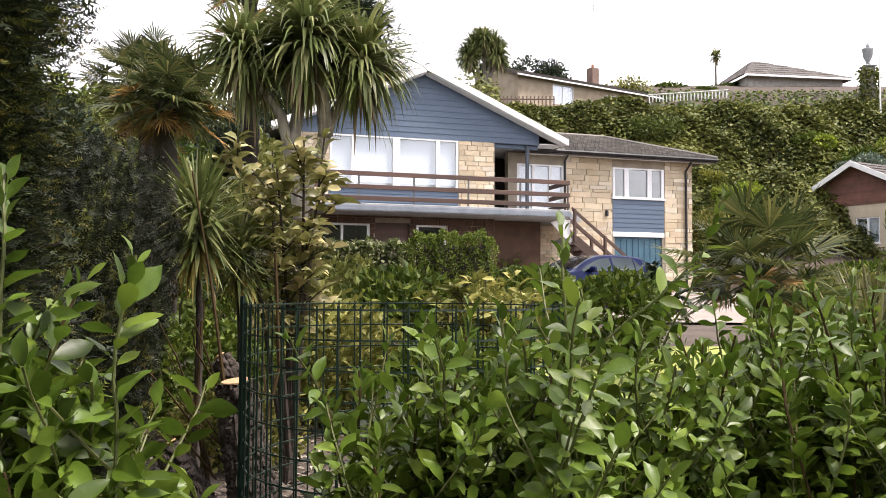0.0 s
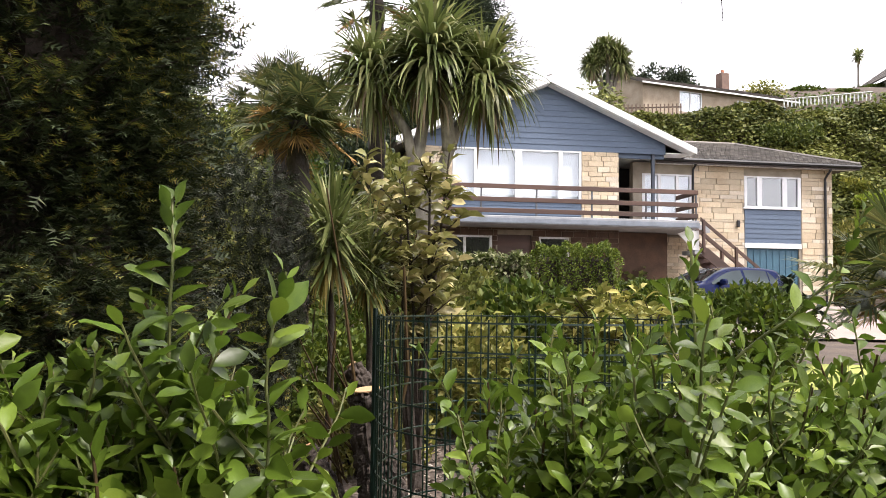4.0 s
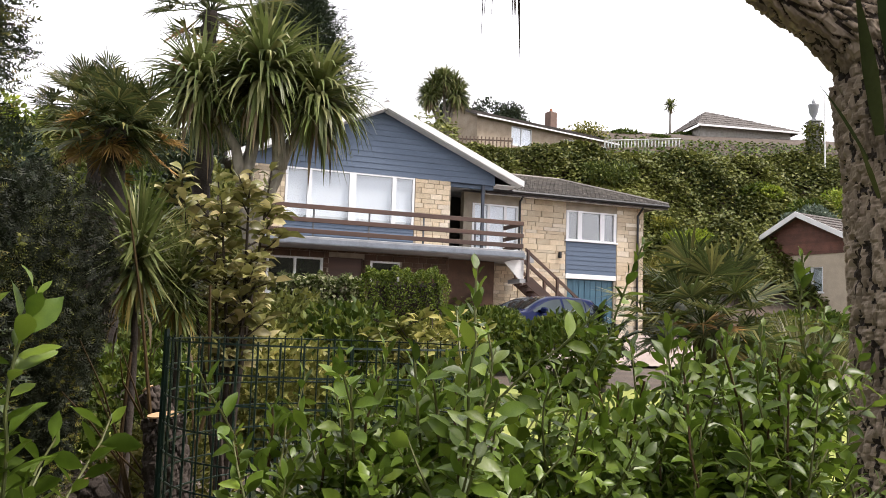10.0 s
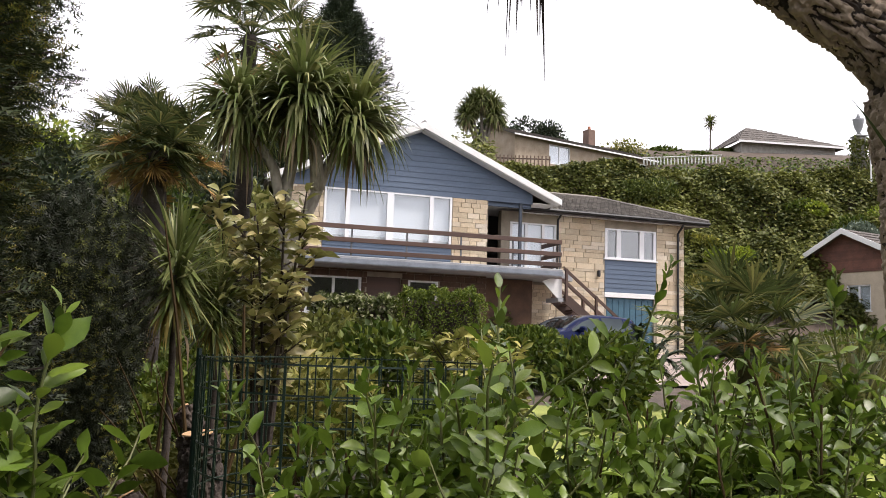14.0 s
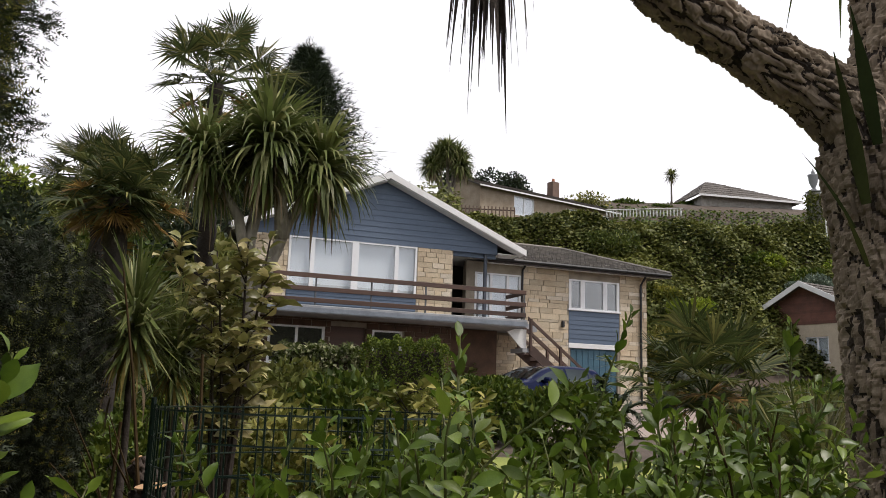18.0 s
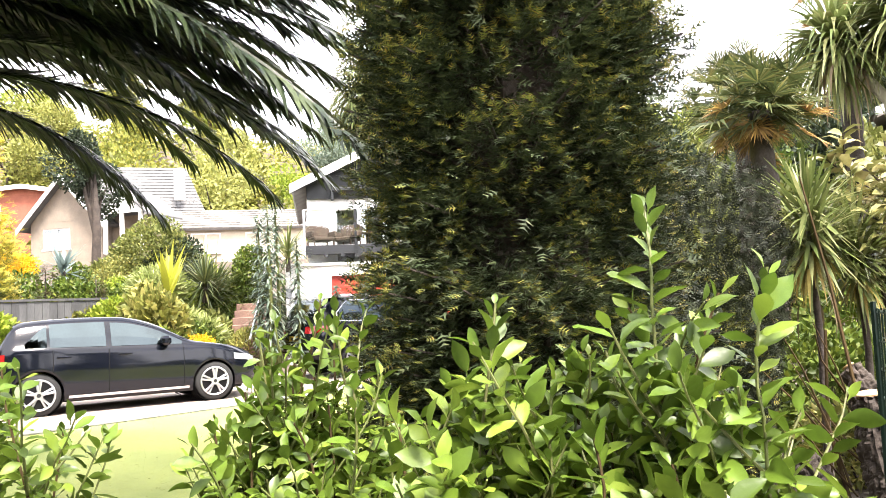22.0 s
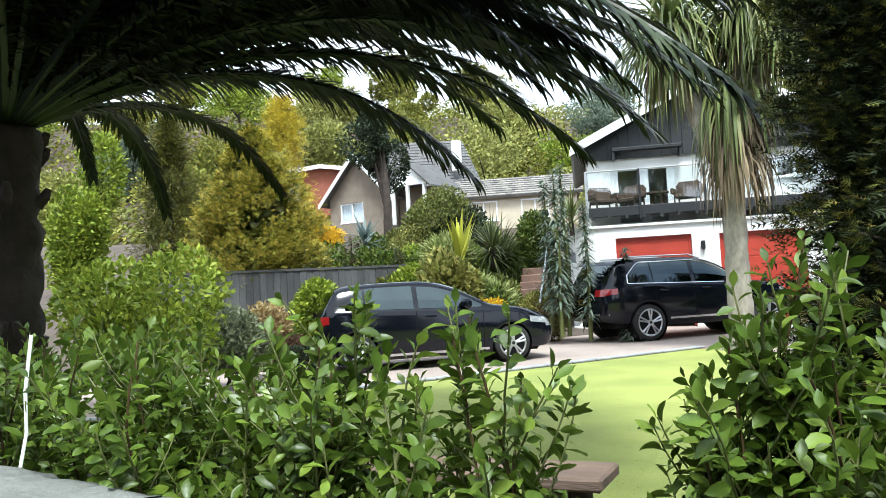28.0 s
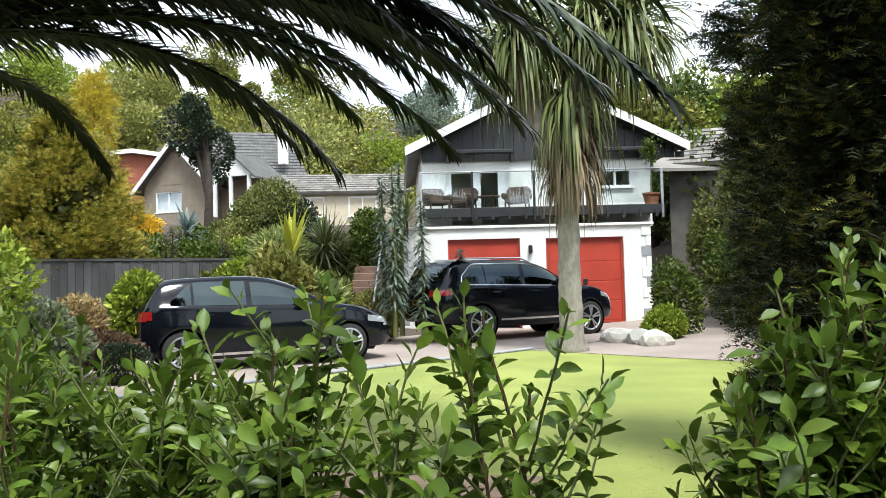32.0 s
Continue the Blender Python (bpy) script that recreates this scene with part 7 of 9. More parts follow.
def griselinia(x, y, stems, seed, leaf=0.057, z=0.4, single=46, label="young evergreen hedge plant with glossy oval leaves"):
    """stems: (dx, dy, top height, bushiness). Leaves stand in turn up each stem and its side shoots."""
    r = np.random.RandomState(seed)
    t = thing("hedge_plant", Matrix.Translation((x, y, z)), label, "hedge plant", "young hedge along the wall")
    P, D, U, S = [], [], [], []

    def shoot(a, way, length, lf, first, aim=None):
        pts, p, d = [Vector(a)], Vector(a), Vector(way).normalized()
        k = max(4, int(length / 0.05))
        for i in range(k):
            d = (d + Vector((r.normal() * 0.11, r.normal() * 0.11, 0.05))).normalized()
            p = p + d * (length / k)
            pts.append(p.copy())
        if aim is not None:
            off = Vector(aim) - pts[-1]
            pts = [q + off * (i / k) for i, q in enumerate(pts)]
        ang = r.uniform(0, 6.28)
        n = int(length / 0.0165)
        for i in range(n):
            f = first + (1 - first) * i / max(1, n - 1)
            j = min(int(f * k), k - 1)
            c = pts[j].lerp(pts[j + 1], f * k - j) if j + 1 < len(pts) else pts[-1]
            ang += 2.4 + r.normal() * 0.4
            dd = (pts[j + 1] - pts[j]).normalized()
            s = dd.orthogonal().normalized()
            s = s * math.cos(ang) + dd.cross(s) * math.sin(ang)
            tip = f > 0.93
            way_ = (s * (0.45 if tip else 1.0) + dd * (1.1 if tip else r.uniform(0.1, 0.9)) + Vector((0, 0, r.uniform(-0.4, 0.35)))).normalized()
            up = (dd - way_ * dd.dot(way_)).normalized() if abs(dd.dot(way_)) < 0.98 else s
            P.append(c + s * 0.006)
            D.append(way_)
            U.append((up + Vector(r.normal(size=3) * 0.4)).normalized())
            S.append(lf * r.uniform(0.55, 1.15) * (0.65 if f > 0.96 else 1.0))
        return pts

    for dx, dy, top, bushy in stems:
        a = Vector((dx * 0.3, dy * 0.3, -0.05))
        way = Vector((dx, dy, top - z)) - a
        pts = shoot(a, way, way.length, leaf, 0.25, a + way)
        n = len(pts)
        part("stem", Geo().tube(pts, [0.0048 * (1 - 0.75 * i / n) + 0.0013 for i in range(n)], 6), STEMB if r.uniform() < 0.6 else STEM, t)
        for k in range(int(bushy)):
            j = int(n * r.uniform(0.15, 0.82))
            an = r.uniform(0, 6.28)
            w2 = Vector((math.cos(an) * 0.7, math.sin(an) * 0.7, r.uniform(0.6, 1.3)))
            q = shoot(pts[j], w2, r.uniform(0.16, 0.36), leaf * 0.95, 0.12)
            part("side_shoot", Geo().tube(q, [0.0026 * (1 - 0.7 * i / len(q)) + 0.0009 for i in range(len(q))], 5), STEM, t)
    order = sorted(range(len(P)), key=lambda i: -P[i].z)
    for i in order[:single]:
        x_, z_ = D[i], U[i]
        y_ = z_.cross(x_).normalized()
        z_ = x_.cross(y_)
        m = Matrix((x_, y_, z_)).transposed().to_4x4()
        ob = new("leaf", LEAFV[i % 4])
        ob.parent = t
        ob.matrix_local = Matrix.Translation(P[i]) @ m @ Matrix.Scale(S[i], 4)
    rest = order[single:]
    if rest:
        g = Geo()
        for i in rest:
            x_, z_ = D[i], U[i]
            y_ = z_.cross(x_).normalized()
            z_ = x_.cross(y_)
            m = Matrix.Translation(P[i]) @ Matrix((x_, y_, z_)).transposed().to_4x4() @ Matrix.Scale(S[i], 4)
            me = LEAFV[i % 4]
            g.add([tuple(m @ v.co) for v in me.vertices], [tuple(f.vertices) for f in me.polygons])
        o = part("foliage", g, GRISELINIA, t, smooth=True)
        tagged(o, kind="stuff")
    return t


# left clump, beside the yew
B = 19
griselinia(-0.52, 1.40, [(-0.05, -0.06, 1.93, 9), (0.17, -0.06, 1.80, 10), (-0.14, 0.02, 1.74, 12), (0.05, 0.02, 1.76, 12), (-0.2, -0.12, 1.66, B), (0.0, -0.08, 1.62, B), (0.12, -0.1, 1.6, B), (-0.08, 0.08, 1.58, B), (0.05, 0.1, 1.52, B)], 101, leaf=0.072)
griselinia(-0.80, 1.22, [(-0.03, -0.02, 1.76, 8), (0.12, 0.04, 1.66, 12), (-0.1, 0.1, 1.6, B), (-0.08, -0.06, 1.56, B), (0.1, -0.05, 1.5, B), (0.0, 0.05, 1.42, B)], 102, leaf=0.072)
griselinia(-0.62, 1.26, [(-0.12, 0.0, 1.62, B), (0.08, 0.03, 1.58, B), (0.0, -0.08, 1.54, B), (-0.05, 0.08, 1.5, B), (0.14, -0.06, 1.48, B)], 117, leaf=0.07)
griselinia(-0.98, 1.12, [(-0.05, 0.0, 1.52, B), (0.08, 0.03, 1.46, B), (0.0, -0.08, 1.40, B)], 118, leaf=0.068)
# middle and right, before the cage
griselinia(0.0, 1.88, [(-0.04, 0.0, 1.56, B), (0.07, 0.02, 1.52, B), (0.02, -0.07, 1.46, B)], 119)
griselinia(0.02, 1.68, [(-0.1, 0.0, 1.50, B), (0.08, 0.03, 1.52, B), (0.0, -0.07, 1.40, B)], 121)
for i, (hx, hy, hs) in enumerate((
        (0.12, 1.78, (1.66, 1.58, 1.60, 1.5)), (0.36, 1.72, (1.84, 1.66, 1.62, 1.5)), (0.58, 1.86, (1.58, 1.53, 1.48, 1.44)), (0.80, 1.95, (1.52, 1.48, 1.45, 1.40)),
        (0.94, 2.25, (1.96, 1.60, 1.56, 1.5)), (1.06, 2.05, (1.72, 1.68, 1.62, 1.55)), (1.24, 2.12, (1.94, 1.74, 1.68, 1.6)), (1.38, 2.3, (1.70, 1.62)),
        (0.30, 2.02, (1.62, 1.58, 1.5)), (1.20, 2.40, (1.72, 1.66, 1.6)), (0.70, 2.1, (1.58, 1.50, 1.45)), (0.48, 1.62, (1.62, 1.58, 1.54)), (0.97, 1.88, (1.60, 1.55, 1.5)), (1.15, 1.95, (1.7, 1.66, 1.6)))):
    q = random.Random(500 + i)
    griselinia(hx, hy, [(q.uniform(-0.16, 0.16), q.uniform(-0.1, 0.1), h + 0.045, 3 if h > 1.9 else B) for h in hs], 120 + i)
# towards the lawn, along the wall
for i, (hx, hy, hs) in enumerate((
        (-1.20, 1.10, (1.6, 1.52, 1.44)), (-1.46, 1.08, (1.58, 1.5, 1.42)), (-1.85, 0.74, (1.66, 1.6, 1.50, 1.38)), (-1.50, 1.17, (1.79, 1.70, 1.64, 1.56, 1.5)), (-1.40, 1.30, (1.76, 1.68, 1.6, 1.54, 1.46)), (-1.52, 1.22, (1.66, 1.6, 1.54, 1.5)), (-2.02, 0.60, (1.70, 1.62, 1.58, 1.5)), (-2.15, 0.46, (1.64, 1.6, 1.54, 1.5)),
        (-2.45, 0.42, (1.60, 1.58, 1.54, 1.5)), (-2.65, 0.15, (1.60, 1.56, 1.52, 1.5)), (-2.95, 0.08, (1.58, 1.56, 1.5)), (-3.2, -0.15, (1.58, 1.55, 1.5)), (-3.6, -0.1, (1.56, 1.55, 1.5)), (-2.62, 0.5, (1.56, 1.5, 1.45)), (-2.9, 0.4, (1.58, 1.5, 1.46)), (-3.25, 0.22, (1.58, 1.52, 1.46)), (-3.7, 0.25, (1.6, 1.55, 1.5)), (-4.1, 0.0, (1.6, 1.55, 1.5)))):
    q = random.Random(540 + i)
    sp = 0.10 if i < 6 else 0.17
    hs = [h + (0.06 if i > 8 else 0.0) for h in hs]
    griselinia(hx, hy, [(q.uniform(-sp, sp), q.uniform(-0.1, 0.1), h, 7 if i < 3 else 5 if h > 1.75 else B) for h in hs], 150 + i)
# green wire cage round a young plant
cage = thing("wire_cage", Matrix.Translation((0.03, 2.62, 0.4)), "dark green welded wire cage round a young plant", "plant cage")
CR, CH = 0.50, 1.30
for k in range(17):
    h = k * 0.08 + 0.01
    part("hoop", Geo().tube([(CR * math.cos(a), CR * math.sin(a), h) for a in [2 * math.pi * i / 40 for i in range(41)]], 0.0033, 4, cap=False), GREENWIRE, cage)
for k in range(50):
    a = 2 * math.pi * k / 50
    part("wire", Geo().tube([(CR * math.cos(a), CR * math.sin(a), 0), (CR * math.cos(a), CR * math.sin(a), CH)], 0.0036, 4), GREENWIRE, cage)
part("stake", Geo().tube([(-CR - 0.01, -0.05, 0), (-CR - 0.01, -0.05, CH + 0.02)], 0.009, 6), GREENWIRE, cage)
bush("shrub", 0.06, 2.62, 0.4, (0.36, 0.36, 0.58), 420, 0.09, leaf_mat("silver_green_leaf", (0.16, 0.19, 0.12), (0.09, 0.12, 0.06), (0.30, 0.33, 0.25), rough=0.45, island=0.4), "young silvery plant inside the wire cage", 115, width=0.4)
def rough_trunk(parent, pts, radii, name, seed, material=None, n=168, label="deeply fissured grey-brown bark"):
    """Trunk with deep uneven ridges of bark, cut by cross cracks."""
    P = [Vector(p) for p in pts]
    rings, R = [], []
    for i in range(len(P) - 1):
        k = max(2, int((P[i + 1] - P[i]).length / 0.009))
        for j in range(k):
            f = j / k
            h = f * f * (3 - 2 * f)
            rings.append(P[i].lerp(P[i + 1], f))
            R.append(radii[i] + (radii[i + 1] - radii[i]) * h)
    # round the bends
    for _ in range(10):
        rings = [rings[0]] + [(rings[i - 1] + rings[i] * 2 + rings[i + 1]) / 4 for i in range(1, len(rings) - 1)] + [rings[-1]]
    run, side, g, deep = 0.0, None, Geo(), []
    off = Vector((seed * 7.3, seed * 3.1, 0))
    for i, p in enumerate(rings):
        d = (rings[min(i + 1, len(rings) - 1)] - rings[max(i - 1, 0)]).normalized()
        side = d.orthogonal().normalized() if side is None else (side - d * side.dot(d)).normalized()
        up = d.cross(side)
        run += (p - rings[i - 1]).length if i else 0.0
        for k in range(n):
            a = 2 * math.pi * k / n
            c, s = math.cos(a) * R[i], math.sin(a) * R[i]
            bend = noise.noise(Vector((c * 5, s * 5, run * 6)) + off) * 0.05
            q = Vector((c * 42, s * 42, (run + bend) * 11)) + off
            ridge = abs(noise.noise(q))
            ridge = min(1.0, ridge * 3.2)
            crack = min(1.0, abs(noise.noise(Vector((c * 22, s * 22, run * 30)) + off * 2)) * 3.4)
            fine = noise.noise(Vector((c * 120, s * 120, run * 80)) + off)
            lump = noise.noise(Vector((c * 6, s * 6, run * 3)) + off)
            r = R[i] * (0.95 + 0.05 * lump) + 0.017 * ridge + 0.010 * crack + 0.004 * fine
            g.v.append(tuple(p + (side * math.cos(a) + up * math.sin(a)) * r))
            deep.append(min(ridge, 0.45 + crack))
    g.f = [(i * n + k, i * n + (k + 1) % n, (i + 1) * n + (k + 1) % n, (i + 1) * n + k) for i in range(len(rings) - 1) for k in range(n)]
    ob = part(name, g, material or TRUNKBARK, parent, label)
    # faces down in the cracks take dark bark, painting the shade of the fissures
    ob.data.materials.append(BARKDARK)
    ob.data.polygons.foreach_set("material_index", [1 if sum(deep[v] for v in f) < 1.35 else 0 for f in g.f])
    return ob


TRUNKBARK = mat("fissured_bark", (0.40, 0.32, 0.235), (0.20, 0.155, 0.11), rough=0.95, scale=9, fine=60, bump=0.6, stretch=(1, 1, 0.5))


# cut stump with two stems
stump = thing("tree_stump", Matrix.Translation((-0.62, 3.5, 0.3)), "dark stump with sawn-off stems", "stump")
for pts, rr_ in (([(0, 0, 0), (-0.02, 0, 0.5), (-0.08, -0.03, 0.85), (-0.1, -0.05, 1.05)], [0.11, 0.09, 0.075, 0.068]), ([(-0.02, 0, 0.16), (-0.2, -0.02, 0.44), (-0.40, -0.02, 0.78)], [0.07, 0.055, 0.047]), ([(-0.05, 0.03, 0.75), (-0.12, 0.1, 1.0), (-0.22, 0.12, 1.14)], [0.04, 0.03, 0.028])):
    st = rough_trunk(stump, pts, rr_, "stem", 3, BARKDARK, 64, "dark rough bark")
    e, q = Vector(pts[-1]), (Vector(pts[-1]) - Vector(pts[-2])).normalized()
    part("cut_face", Geo().tube([e, e + q * 0.006], rr_[-1] * 0.93, 14), CUTWOOD, st, "pale sawn face")
tw = Geo()
q = random.Random(61)
for k in range(14):
    a = Vector((q.uniform(-0.35, 0.02), q.uniform(-0.05, 0.1), q.uniform(0.5, 1.0)))
    e = a + Vector((q.uniform(-0.3, 0.2), q.uniform(-0.15, 0.15), q.uniform(0.15, 0.55)))
    tw.tube([a, a.lerp(e, 0.5) + Vector((q.uniform(-.05, .05), 0, 0.03)), e], [0.006, 0.004, 0.002], 4)
for pts in ([(-0.02, 0.02, 0.5), (-0.16, 0.0, 1.0), (-0.24, 0.02, 1.5), (-0.32, 0.0, 1.95)], [(-0.05, 0.03, 0.6), (0.05, 0.1, 1.1), (0.02, 0.12, 1.6)], [(-0.2, 0, 0.5), (-0.3, 0.05, 0.9), (-0.28, 0.05, 1.3)]):
    tw.tube(pts, [0.011, 0.009, 0.007, 0.004][:len(pts)], 6)
part("dead_twig", tw, STEMB, stump, "thin dead twigs", kind="stuff")
# near trunk with deep bark, one limb arching over the view
near = thing("cabbage_palm", Matrix.Translation((1.93, 2.62, 0.3)), "old cabbage palm with deeply fissured bark and arching limb", "palm tree")


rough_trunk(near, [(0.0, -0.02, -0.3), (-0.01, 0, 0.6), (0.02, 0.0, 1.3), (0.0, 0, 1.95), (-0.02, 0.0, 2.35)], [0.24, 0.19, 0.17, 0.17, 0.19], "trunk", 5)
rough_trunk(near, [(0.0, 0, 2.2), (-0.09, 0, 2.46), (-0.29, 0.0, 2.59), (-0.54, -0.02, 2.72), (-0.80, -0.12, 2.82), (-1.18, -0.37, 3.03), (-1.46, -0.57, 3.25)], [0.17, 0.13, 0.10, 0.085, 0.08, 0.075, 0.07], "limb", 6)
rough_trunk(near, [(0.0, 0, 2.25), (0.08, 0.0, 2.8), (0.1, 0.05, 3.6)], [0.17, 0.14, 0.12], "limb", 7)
rr = np.random.RandomState(120)
DARKSTRAP = leaf_mat("dark_strap_leaf", (0.035, 0.05, 0.016), (0.022, 0.034, 0.011), (0.06, 0.07, 0.02), rough=0.45, through_=0.2)
gpart("sprout", straps(rr, np.array(((-0.24, -0.2, 2.02), (-0.2, -0.2, 2.1), (-0.2, -0.19, 1.9), (-0.15, -0.2, 2.3))), np.array(((-0.7, -0.25, 0.9), (-0.2, -0.1, 1.0), (-0.4, -0.3, 0.6), (-0.25, -0.2, 1.0))), np.array((0.3, 0.5, 0.22, 0.45)), np.array((0.016, 0.06, 0.02, 0.055)), 0.25), DARKSTRAP, near, "strap leaves sprouting from the trunk")
gpart("crown", head_straps(rr, (-1.5, -0.6, 3.6), 120, 0.7, 0.035, droop=(0.2, 1.2), up=0.9), CORDYLEAF, near, "strap-leaved head above")
gpart("crown", head_straps(rr, (0.1, 0.05, 3.75), 150, 0.8, 0.035, droop=(0.4, 3)), CORDYLEAF, near, "strap-leaved head above")
gpart("dead_foliage", straps(rr, np.array((-1.46, -0.60, 3.12)) + rr.normal(size=(190, 3)) * (0.03, 0.03, 0.06), rr.normal(size=(190, 3)) * (0.07, 0.07, 0.02) + (0, 0, -1), 0.16 + 0.72 * rr.uniform(0.2, 1.0, 190) ** 1.6, 0.024, 0.3), BARKDARK, near, "dark hanging dead leaves")

# ---- towards the white house ----
phx = thing("date_palm", Matrix.Translation((-8.15, 0.0, 0.4)), "large date palm with long arching feather fronds", "palm tree")
pr = np.random.RandomState(130)
tree_trunk(phx, [(0, 0, -0.3), (0, 0, 1.4), (0, 0, 2.9)], [0.29, 0.26, 0.29], DATEBARK, sides=14, wob=0.3, label="thick scaly trunk")
for k in range(70):
    a, zz = pr.uniform(0, 6.28), pr.uniform(0.1, 2.9)
    q = Vector((math.cos(a), math.sin(a), 0))
    part("leaf_base", Geo().tube([q * 0.24 + Vector((0, 0, zz)), q * 0.31 + Vector((0, 0, zz + 0.08)), q * 0.34 + Vector((0, 0, zz + 0.15))], [0.06, 0.05, 0.03], 5), BARKDARK if k % 4 == 0 else DATEBARK, phx)
# fronds towards the lawn first: bearing, reach, end height, first rise
fronds = [(114, 3.55, -0.37, 1.7), (69, 4.4, -0.6, 1.9), (63, 5.5, -0.45, 2.2), (49, 5.8, -0.5, 2.5), (29, 6.6, -0.85, 2.8), (80, 4.2, -0.3, 2.0), (56, 5.6, -0.2, 2.6), (40, 6.2, -0.5, 2.8), (34, 6.5, -0.2, 3.0)]
for k in range(36):
    fronds.append((20 + 66 * ((k * 0.382) % 1), 4.2 + 2.6 * ((k * 0.618) % 1), 0.5 + 2.2 * (k / 36), 3.0 + 2.6 * (k / 36)))
for k in range(14):
    fronds.append((22 + 60 * ((k * 0.382 + 0.2) % 1), 4.6 + 2.0 * ((k * 0.618) % 1), 0.0 + 0.05 * k, 2.6 + 0.05 * k))
for k in range(30):
    fronds.append((-20 + 76 * ((k * 0.618) % 1), 4.0 + 2.6 * ((k * 0.382) % 1), 0.25 + 0.045 * k, 2.0 + 0.06 * k))
for k in range(12):
    fronds.append((42 + 25 * ((k * 0.618) % 1), 4.9 + 0.8 * ((k * 0.382) % 1), 0.05 * k, 2.7 + 0.07 * k))
fronds += [(140 + 20 * k, 3.4, -0.5 + 0.5 * (k % 3), 2.0 + 0.6 * (k % 3)) for k in range(12)]
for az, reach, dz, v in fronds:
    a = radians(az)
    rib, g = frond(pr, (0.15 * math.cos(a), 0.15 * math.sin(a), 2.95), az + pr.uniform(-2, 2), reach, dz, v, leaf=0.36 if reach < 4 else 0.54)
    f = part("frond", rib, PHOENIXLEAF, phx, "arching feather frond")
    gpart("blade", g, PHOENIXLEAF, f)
# cabbage palm on the lawn edge with a skirt of dead leaves
lp = cordyline("cabbage_palm", -9.74, 11.06, 0.45, [([(0, 0, -0.1), (-0.01, 0, 0.25), (-0.02, 0, 1.5), (0.02, 0, 3.0), (0.05, 0.1, 4.1), (0.25, 0.3, 5.7)], 1.0), ([(0.02, 0, 2.9), (-0.35, -0.3, 4.0), (-0.7, -0.5, 5.5)], 1.0), ([(0.04, 0, 3.6), (0.4, 0.3, 4.6), (0.9, 0.6, 5.6)], 1.0)], "cabbage palm on the lawn with a skirt of dead leaves", 131, length=1.7, width=0.07, n=420, dead=60, droop=(1.0, 4), trunk_r=0.24, bark=PALMBARK)
r_ = np.random.RandomState(132)
gpart("dead_skirt", skirt(r_, (0.05, 0.05, 4.2), 420, 1.2, 0.05, 0.16, 1.2), DEADLEAF, lp, "long skirt of hanging dead leaves")
gpart("hanging_foliage", skirt(r_, (0.1, 0.1, 4.7), 200, 1.5, 0.055, 0.2, 0.7), CORDYLEAF, lp, "green leaves hanging over the skirt")
# garden bed plants
OLIVECON = leaf_mat("olive_conifer", (0.085, 0.095, 0.02), (0.045, 0.055, 0.014), (0.22, 0.19, 0.03), island=0.35)
# dark inner_leaf: older growth, with the shade inside the crown put into its colour
spray_tree("golden_conifer", -19.5, 5.75, 1.5, 4.25, 2.0, 20000, 0.15, GOLDLEAF, "broad golden conifer behind the fence", 133, power=0.68, droop=-0.25, shape="spray", width=0.8, inner=1.6, tips=GOLDTIP, tipn=6500, base=0.3, limbs=240, inner_leaf=OLIVECON)
spray_tree("golden_conifer", -32.4, 11.1, 4.5, 5.6, 1.7, 4500, 0.3, leaf_mat("bright_gold_leaf", (0.50, 0.40, 0.035), (0.36, 0.30, 0.03), (0.6, 0.5, 0.06), rough=0.6, through_=0.25, island=0.3), "bright golden conifer further back", 134, power=0.4, inner=1.4)
spray_tree("conifer", -26.8, 5.3, 1.6, 6.0, 1.5, 9000, 0.24, OLIVECON, "olive-green conifer beside the fence", 135, power=0.45, inner=1.4, droop=-0.3)
broad_tree("tree", -15.2, 1.5, 0.5, 4.2, (0.85, 0.85, 1.9), 16000, 0.085, LIMELEAF, "upright light green shrub tree by the fence", 136, trunk=0.08)
bush("shrub", -11.3, 1.6, 0.6, (1.2, 1.1, 0.95), 3200, 0.1, LIMELEAF, "light green spring-leaved shrub", 137, lobes=7)
bush("shrub", -12.3, 3.0, 0.6, (0.7, 0.6, 0.55), 2000, 0.09, leaf_mat("grey_shrub_leaf", (0.16, 0.18, 0.10), (0.12, 0.14, 0.08)), "grey-green low shrub by the drive", 138)
bush("shrub", -13.5, 4.9, 0.7, (0.45, 0.45, 0.75), 1300, 0.12, LIMELEAF, "fresh green leafy shrub behind the hatchback", 139)
bush("shrub", -13.6, 5.7, 0.7, (0.7, 0.5, 0.5), 1300, 0.1, YELLOWLEAF, "yellow-green shrub behind the hatchback", 140)
bush("shrub", -13.2, 3.9, 0.7, (0.5, 0.4, 0.5), 1200, 0.09, leaf_mat("cream_pink_leaf", (0.40, 0.30, 0.13), (0.25, 0.16, 0.08), (0.5, 0.42, 0.2)), "cream and pinkish leaved shrub", 141)
bush("shrub", -12.6, 4.0, 0.6, (0.8, 0.5, 0.3), 1300, 0.08, leaf_mat("heather_leaf", (0.14, 0.09, 0.05), (0.10, 0.06, 0.04)), "low brownish heather mound", 142)
fence = thing("fence", frame_at(-18.1, 3.0, 85, 0.9), "weathered grey vertical board fence", "fence")
for k in range(50):
    part("board", Geo().box(k * 0.152, k * 0.152 + 0.145, -0.012 - 0.008 * (k % 2), 0.01, -0.3, 1.42 + 0.012 * ((k * 7) % 3)), TIMBER, fence)
part("cap_rail", Geo().box(-0.02, 7.65, -0.04, 0.05, 1.44, 1.49), TIMBER, fence)
for k in range(5):
    part("fence_post", Geo().box(k * 1.7, k * 1.7 + 0.1, 0.02, 0.12, -0.3, 1.44), TIMBER, fence)
